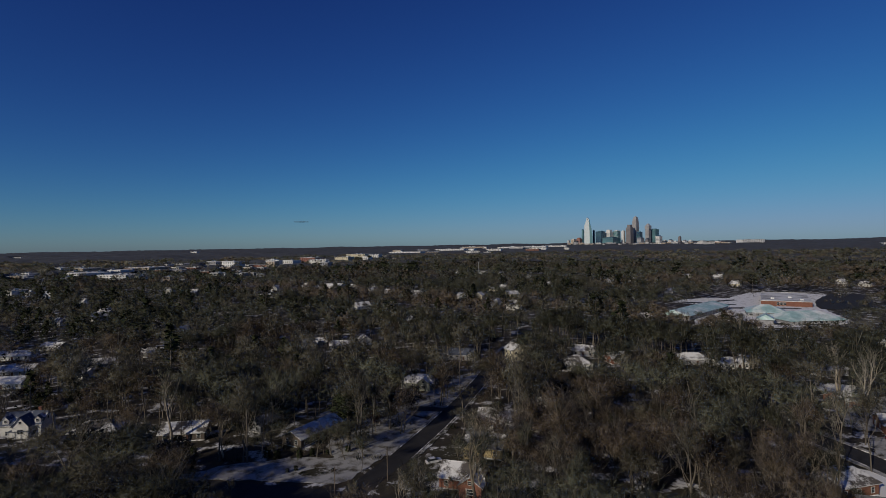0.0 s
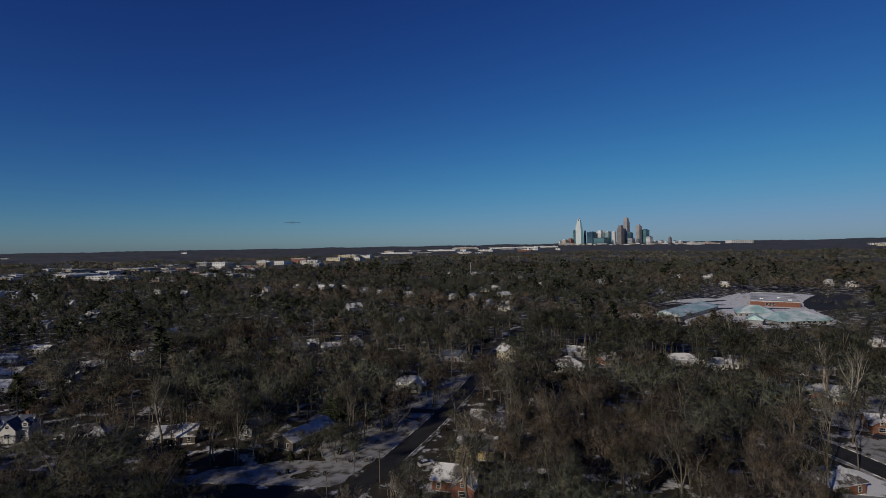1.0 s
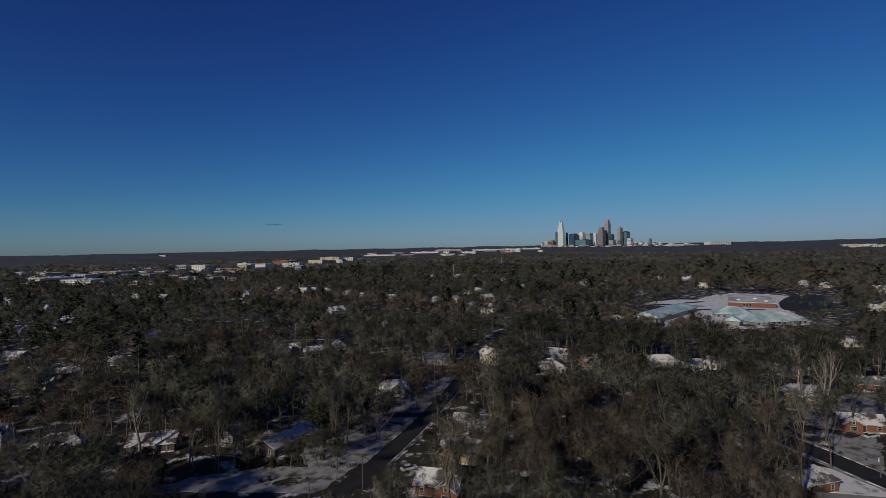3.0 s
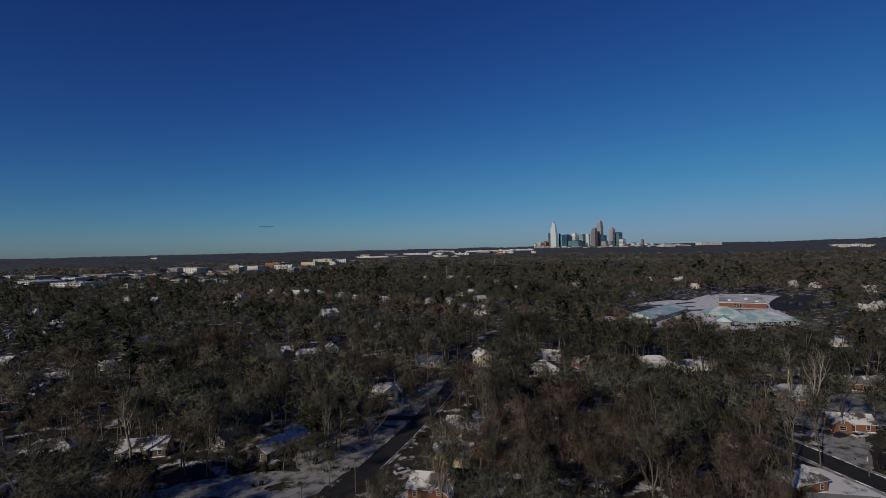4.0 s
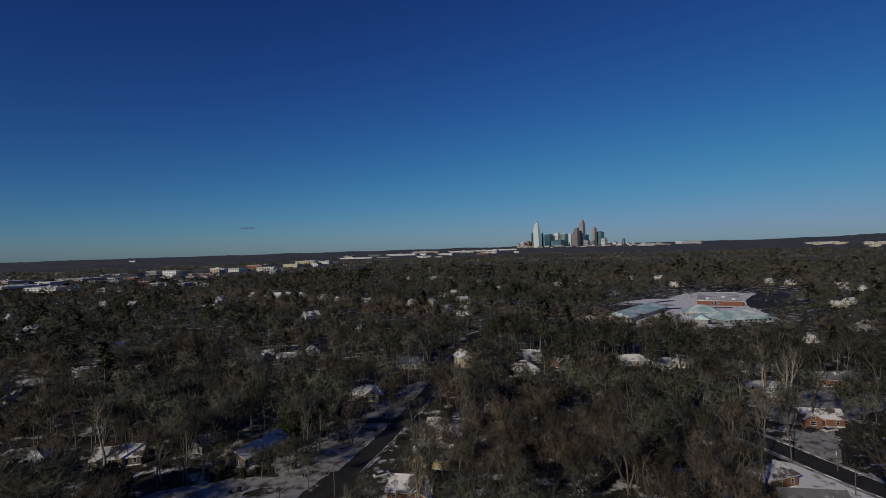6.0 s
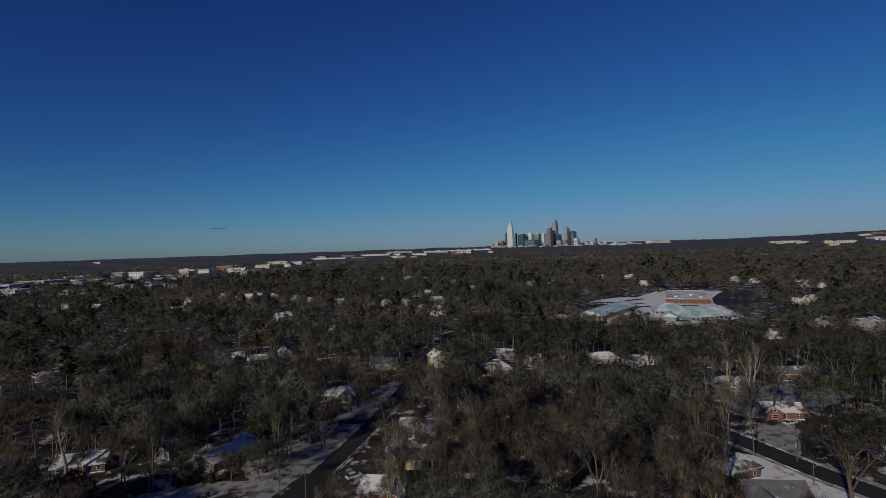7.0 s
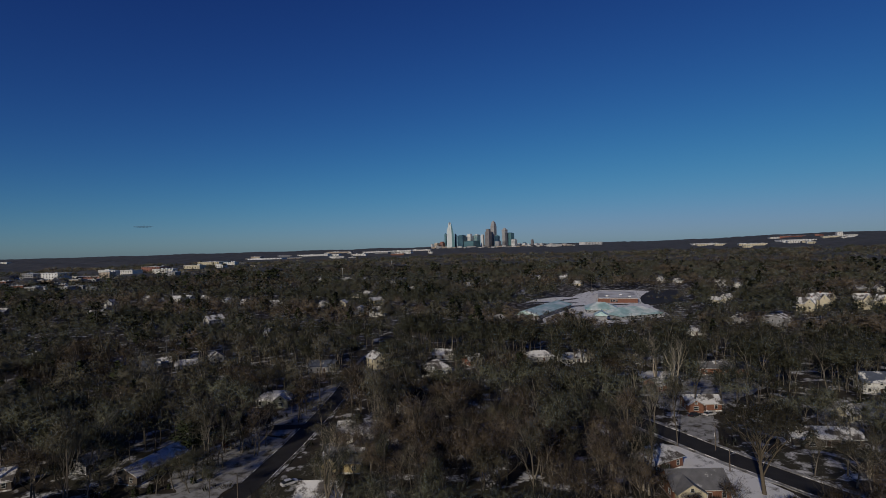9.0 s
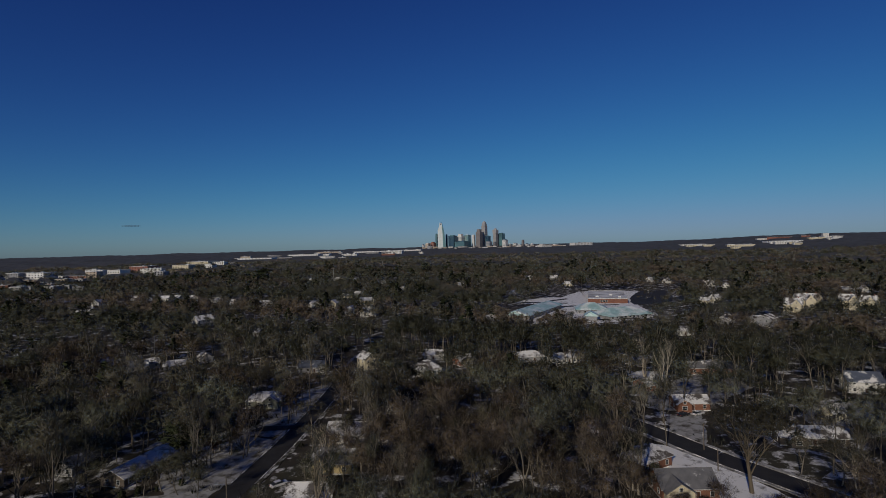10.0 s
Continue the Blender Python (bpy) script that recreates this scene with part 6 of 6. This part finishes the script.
set_tree(big[1], -131.3, 267.5, 23, 1.2)
set_tree(big[0], -14.2, 227.3, 17, 1)
set_tree(big[0], -54.1, 220.9, 20, 1)
set_tree(big[1], 202.4, 164.7, 22, 1.1)
set_tree(big[0], 210.8, 216.9, 22, 1.1)
set_tree(big[0], 131.3, 98.8, 14, 1.2)
set_tree(masters[1][1], -120.5, 145.6, 12, 1.0)
set_tree(masters[0][3], -91.0, 134.2, 13, 1.0)
set_tree(big[1], 38.0, 207.0, 20, 1.1)
set_tree(big[0], 18.2, 208.2, 18, 1.1)
set_tree(masters[0][4], 76.3, 112.5, 13, 1)
set_tree(masters[1][0], 88.0, 112.9, 11, 1)
set_tree(pale[0], 78.1, 116.3, 14, 1.1)
set_tree(pale[2], 8.9, 151.8, 13, 1.2)
set_tree(pale[0], 12.1, 165.2, 13, 1.1)
set_tree(masters[1][0], 8.9, 140.3, 12, 1.1)
set_tree(pale[1], 13.0, 155.9, 12, 1.1)
set_tree(pale[0], 6.5, 136.9, 11, 1.2)
set_tree(masters[1][4], 16.5, 170.0, 14, 1)
set_tree(masters[1][3], 178.7, 216.7, 23, 0.8)
set_tree(masters[0][3], 195.8, 223.1, 22, 0.8)
set_tree(masters[1][3], 195.0, 210.1, 20, 0.9)
set_tree(masters[0][1], 181.4, 201.2, 18, 0.9)
set_tree(masters[0][4], 149.2, 176.3, 17, 0.9)
set_tree(masters[1][1], 144.6, 186.9, 19, 0.9)
set_tree(pale[2], 141.4, 179.3, 20, 0.9)
set_tree(leafy, 138.2, 189.3, 10, 1.2)
set_tree(masters[0][1], 211.2, 203.6, 20, 0.9)
set_tree(masters[0][3], 202.8, 189.3, 21, 0.9)
set_tree(masters[1][5], 1.2, 128.3, 11, 1.15)
set_tree(masters[1][0], 8.2, 129.8, 12, 1.15)
set_tree(masters[1][2], 11.8, 136.0, 13, 1.15)
set_tree(masters[0][4], 5.9, 135.3, 12, 1.15)
set_tree(masters[1][5], 15.6, 140.0, 14, 1.15)
set_tree(masters[1][0], 10.7, 143.8, 13, 1.15)
set_tree(masters[0][5], 18.6, 151.4, 14, 1.15)
set_tree(masters[1][5], 16.3, 160.2, 13, 1.15)
set_tree(masters[0][5], 4.6, 146.0, 11, 1.15)
set_tree(masters[0][2], 10.0, 156.0, 12, 1.15)
set_tree(masters[0][1], -26.8, 155.5, 21, 0.9)
set_tree(masters[0][1], -57.1, 147.5, 19, 1.1)
set_tree(masters[1][1], -34.1, 167.4, 20, 1)
set_tree(masters[1][3], -22.7, 163.0, 19, 0.9)
set_tree(masters[1][4], -18.4, 171.8, 20, 0.9)
set_tree(masters[1][3], -17.8, 186.0, 18, 1)
set_tree(masters[0][3], -27.7, 172.2, 21, 0.9)
for ax, ay, bx, by, n in ((-53, 149.5, -37, 150.5, 4), (-36, 151, -24, 157, 3), (-84, 151, -69, 147, 5), (-82, 157, -72, 153, 3)):
    for i in range(n):
        u = (i + rng.uniform(0.2, 0.8)) / n
        set_tree(shrub, ax + (bx - ax) * u + rng.normal(0, 0.5), ay + (by - ay) * u + rng.normal(0, 0.8), rng.uniform(1.8, 3.8), rng.uniform(0.9, 1.3))

# young trees round the ranch house, and tall ones across the street that shade the corner lawn
rng_street = np.random.default_rng(8)
for tx, ty, th in ((-54, 151, 10), (-49, 150, 7), (-43, 150.5, 6), (-37, 150, 11), (-33, 151, 13), (-29, 153, 14), (-58, 153, 12), (-26, 158, 12), (-31, 157, 12), (-24, 164, 13), (-19, 172, 13), (-62, 150, 9)):
    set_tree(masters[rng_street.integers(0, 2)][(0, 2, 4)[rng_street.integers(0, 3)]], tx, ty, th, 1.3, 53 * th)
for tx, ty, th in ((-38.4, 138.9, 1.1), (-36.6, 137.9, 0.9), (-33.0, 138.6, 1.0), (-30.4, 140.2, 1.3), (-35.4, 141.6, 0.9), (-40.5, 141.0, 2.0), (-42.5, 140.2, 1.6)):
    set_tree(shrub, tx, ty, th, 1.1, 90 * th)
for tx, ty, th in ((-88, 190, 17), (-80, 184, 18), (-75, 194, 16), (-68, 188, 17), (-86, 205, 16), (-78, 210, 17), (-92, 200, 15)):
    set_tree(pale[rng_street.integers(0, 3)], tx, ty, th, 0.8, 71 * th)
for tx, ty, th in ((-150, 197, 14), (-142, 201, 15), (-136, 206, 13), (-156, 203, 13)):
    set_tree(green[0], tx, ty, th, 1.7, 61 * th)
for tx, ty, th in ((-72, 108, 17), (-62, 104, 17), (-54, 98, 17), (-46, 95, 17)):
    set_tree(big[rng_street.integers(0, 2)], tx, ty, th, 1.1, 37 * th)
for tx, ty, th in ((156, 379, 23), (149, 387, 22), (146, 376, 20), (163, 366, 15), (171, 370, 12), (180, 372, 12), (190, 374, 11), (158, 362, 15), (186, 366, 12), (150, 398, 20)):
    set_tree(masters[rng.integers(0, 2)][(0, 2, 4)[rng.integers(0, 3)]], tx, ty, th, 1.15)


set_tree(pale[0], 78.0, 113.1, 17, 1, 20)
set_tree(pale[2], 81.5, 110.7, 18, 0.9, 130)
set_tree(pale[1], 81.7, 115.1, 15, 1.1, 220)
set_tree(pale[2], 148.4, 185.4, 22, 0.9, 75)
set_tree(pale[0], 151.0, 202.2, 21, 1, 310)

# the trees that the camera passes nearest stand singly
x, y = scatter(rng, 88, 215, -60, 60, 1 / 30)
deep = ((x > 18) & (x < 108) & (y > 100) & (y < 300) & (x * 1.0 + 0 * y < 100))
dens = np.where(deep, 0.95, np.where(x < -45, 0.95, np.where(x < 0, 0.8, 0.6)))
keep = (rng.uniform(0, 1, len(x)) < dens * (0.6 + 0.5 * patchy(x, y, 19, 1.0))) & free(x, y)
x, y = x[keep], y[keep]
h = rng.normal(18.5, 3.5, len(x)).clip(9, 26)
lim = height_limit(x, y, rng.uniform(0, 1, len(x)))
ok = lim > 6
x, y, h = x[ok], y[ok], np.minimum(h, lim)[ok]
order = np.argsort(np.hypot(x, y))
x, y, h = x[order], y[order], h[order]
tone = patchy(x, y, 14, 3.0) + rng.normal(0, 0.16, len(x))
az = np.degrees(np.arctan2(x, y))
seen = (az > -44) & (az < 58) & (np.hypot(x, y) > 98)
order = np.argsort(~seen, kind="stable")
x, y, h, tone, az = x[order], y[order], h[order], tone[order], az[order]
single = min(int(seen.sum()), 290)
for i in range(single):
    q = rng.uniform()
    if q < 0.02 and np.hypot(x[i], y[i]) > 165:
        set_tree(green[rng.integers(0, 3)], x[i], y[i], h[i] * 0.8)
    elif 0.02 <= q < 0.13 and not (20 < x[i] < 95):
        set_tree(pale[rng.integers(0, 3)], x[i], y[i], h[i], rng.uniform(0.85, 1.15))
    else:
        if x[i] < -45 and q > 0.72:
            set_tree(big[rng.integers(0, 2)], x[i], y[i], h[i], rng.uniform(0.9, 1.2))
            continue
        k = 2 if tone[i] > (0.55 if 18 < x[i] < 110 else 0.66) else 1 if tone[i] < 0.40 else 0
        set_tree(masters[k][rng.integers(0, 6)], x[i], y[i], h[i], rng.uniform(0.85, 1.2))
rest = np.arange(len(x)) >= single
for nm, sel, tw in (("brown_woods", rest & (tone <= 0.62) & (tone >= 0.42), "twig_brown"), ("red_woods", rest & (tone > 0.62), "twig_red"), ("grey_woods", rest & (tone < 0.42), "twig_grey")):
    # includes unseen trees left of the view, added for the shade they cast
    s = sel & (az > -52) & (az < 60) & (np.hypot(x, y) > 86)
    plant(nm, SECOND, x[s], y[s], h[s], rng, M[tw], M["bark_grey"], "bare winter woods of tall thin trees", [18] * 4)

# woods and gardens farther off
for band, (r0, r1, per, tmpl, base, ptmpl, pbase, share) in enumerate(((215, 340, 1 / 50, SECOND, [18] * 4, PINE_MID, [18, 15], 0.02), (340, 760, 1 / 74, MID, [17] * 5, PINE_MID, [18, 15], 0.045), (760, 1280, 1 / 105, FAR, [16] * 3, PINE_FAR, [17], 0.05), (1280, 2100, 1 / 230, FARTHEST, [16] * 3, PINE_FAR, [17], 0.0))):
    x, y = scatter(rng, r0, r1, -44, 59, per)
    keep = free(x, y)
    x, y = x[keep], y[keep]
    h = (rng.normal(17, 3.0, len(x)) * (0.5 + 0.9 * patchy(x, y, 9 + 6 * band, 7.0))).clip(7, 27)
    lim = height_limit(x, y, rng.uniform(0, 1, len(x)))
    ok = lim > 4
    x, y, h = x[ok], y[ok], np.minimum(h, lim)[ok]
    tone = patchy(x, y, 45, 3.0 + band) + rng.normal(0, 0.16, len(x))
    ever = rng.uniform(0, 1, len(x)) < share * np.where(x < -40, 3.2, 2.0) * patchy(x, y, 90, 0.5)
    for nm, sel, tw in (("brown_woods", ~ever & (tone <= 0.74) & (tone >= 0.48), "twig_brown"), ("red_woods", ~ever & (tone > 0.74), "twig_red"), ("grey_woods", ~ever & (tone < 0.48), "twig_grey")):
        plant(nm, tmpl, x[sel], y[sel], h[sel], rng, M[tw], M["bark_grey"], "bare winter woods among far houses", base, band >= 1)
    plant("evergreen_woods", ptmpl, x[ever], y[ever], h[ever], rng, M["needle"], M["bark_grey"], "dark evergreens scattered through the bare woods", pbase, band >= 2)


# undergrowth and garden shrubs
def bush(seed, n, r, h, w):
    g = np.random.default_rng(seed)
    a, t = g.uniform(0, math.tau, n), g.uniform(0, 1, n) ** 0.5
    p = np.stack([r * 0.35 * t * np.cos(a), r * 0.35 * t * np.sin(a), np.zeros(n)], 1)
    q = np.stack([r * t * np.cos(a) + g.normal(0, 0.2, n), r * t * np.sin(a) + g.normal(0, 0.2, n), h * (1 - 0.5 * t * t) * g.uniform(0.6, 1.1, n)], 1)
    s = g.normal(size=(n, 3))
    s = s / np.linalg.norm(s, axis=1)[:, None] * w
    v = np.stack([p + (q - p) * 0.3 - s, p + (q - p) * 0.3 + s, q], 1).reshape(-1, 3)
    return np.zeros((0, 3)), np.zeros((0, 3), int), v, *rounded(v, np.arange(3 * n).reshape(n, 3), q + (0, 0, 0.5), g), np.full(3 * n, 0.7)


BUSH = [bush(121, 34, 1.5, 2.2, 0.10), bush(122, 34, 2.0, 1.8, 0.11), bush(123, 30, 1.0, 2.6, 0.09)]
x, y = scatter(rng, 105, 330, -45, 58, 1 / 26)
keep = free(x, y) & (height_limit(x, y, np.zeros(len(x))) > 1.2) & (rng.uniform(0, 1, len(x)) < 0.35 + 0.5 * patchy(x, y, 9, 2.0))
x, y = x[keep], y[keep]
tone = rng.uniform(0, 1, len(x))
for sel, tw, lb in ((tone < 0.55, "twig_brown", "brown leafless shrubs and undergrowth"), ((tone >= 0.55) & (tone < 0.85), "twig_grey", "grey leafless shrubs and undergrowth"), (tone >= 0.85, "needle", "dark evergreen shrubs among the gardens")):
    plant("undergrowth", BUSH, x[sel], y[sel], rng.uniform(1.2, 3.2, sel.sum()), rng, M[tw], M["bark_grey"], lb, [2.2, 1.8, 2.6], True)


# a wisp of cloud low over the horizon
CLOUD_V, CLOUD_F = [], []
for i in range(40):
    u = (i + 0.5) / 40
    w = 70 * (2 * u - 1)
    t = 9.0 * (1 - (2 * u - 1) ** 2) ** 0.7 * (0.7 + 0.5 * math.sin(i * 2.3))
    for k in range(8):
        a = k * math.tau / 8
        CLOUD_V.append((w, 14 * math.cos(a) * (1 - (2 * u - 1) ** 2), t * math.sin(a)))
for i in range(39):
    for k in range(8):
        j = (k + 1) % 8
        CLOUD_F += [(i * 8 + k, i * 8 + j, i * 8 + 8 + j), (i * 8 + k, i * 8 + 8 + j, i * 8 + 8 + k)]
vapour = mat("thin_grey_vapour", (0.12, 0.14, 0.18), 1.0, (0.16, 0.18, 0.22), 0.02, 0.1, 0.0)
vapour.node_tree.nodes["Principled BSDF"].inputs["Alpha"].default_value = 0.26
tagged(new("cloud", raw_mesh("cloud", np.array(CLOUD_V), np.array(CLOUD_F), vapour)), "thin grey wisp of cloud low over the horizon", "cloud", kind="structure").matrix_basis = pose(-1215, 4540, 275, 0, 0, 14)


# ---- far woods to the ridge ----
def crowns(r, a, g):
    bumps = g.uniform(0, 1, r.shape) * 1.25
    return 9 + 3.0 * bumps * bumps + 2.0 * np.sin(r * 0.013 + 3 * np.sin(a * 21)) + 2.0 * np.sin(a * 57 + r * 0.004)


def kept_low(r, a, g):
    """Crowns, but low in front of what rises out of the woods."""
    x, y = (r * np.sin(a)).ravel(), (r * np.cos(a)).ravel()
    lim = height_limit(x, y, np.zeros(len(x))).reshape(r.shape)
    return np.minimum(crowns(r, a, g), np.maximum(lim, 0.5))


# one sheet of crowns; its bluish cast is haze put into the colour
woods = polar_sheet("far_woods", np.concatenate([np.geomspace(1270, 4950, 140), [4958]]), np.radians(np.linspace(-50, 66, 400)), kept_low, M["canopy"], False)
tagged(woods, "bare woods tinted cool like haze, rolling away to the horizon ridge", "woods", kind="stuff")
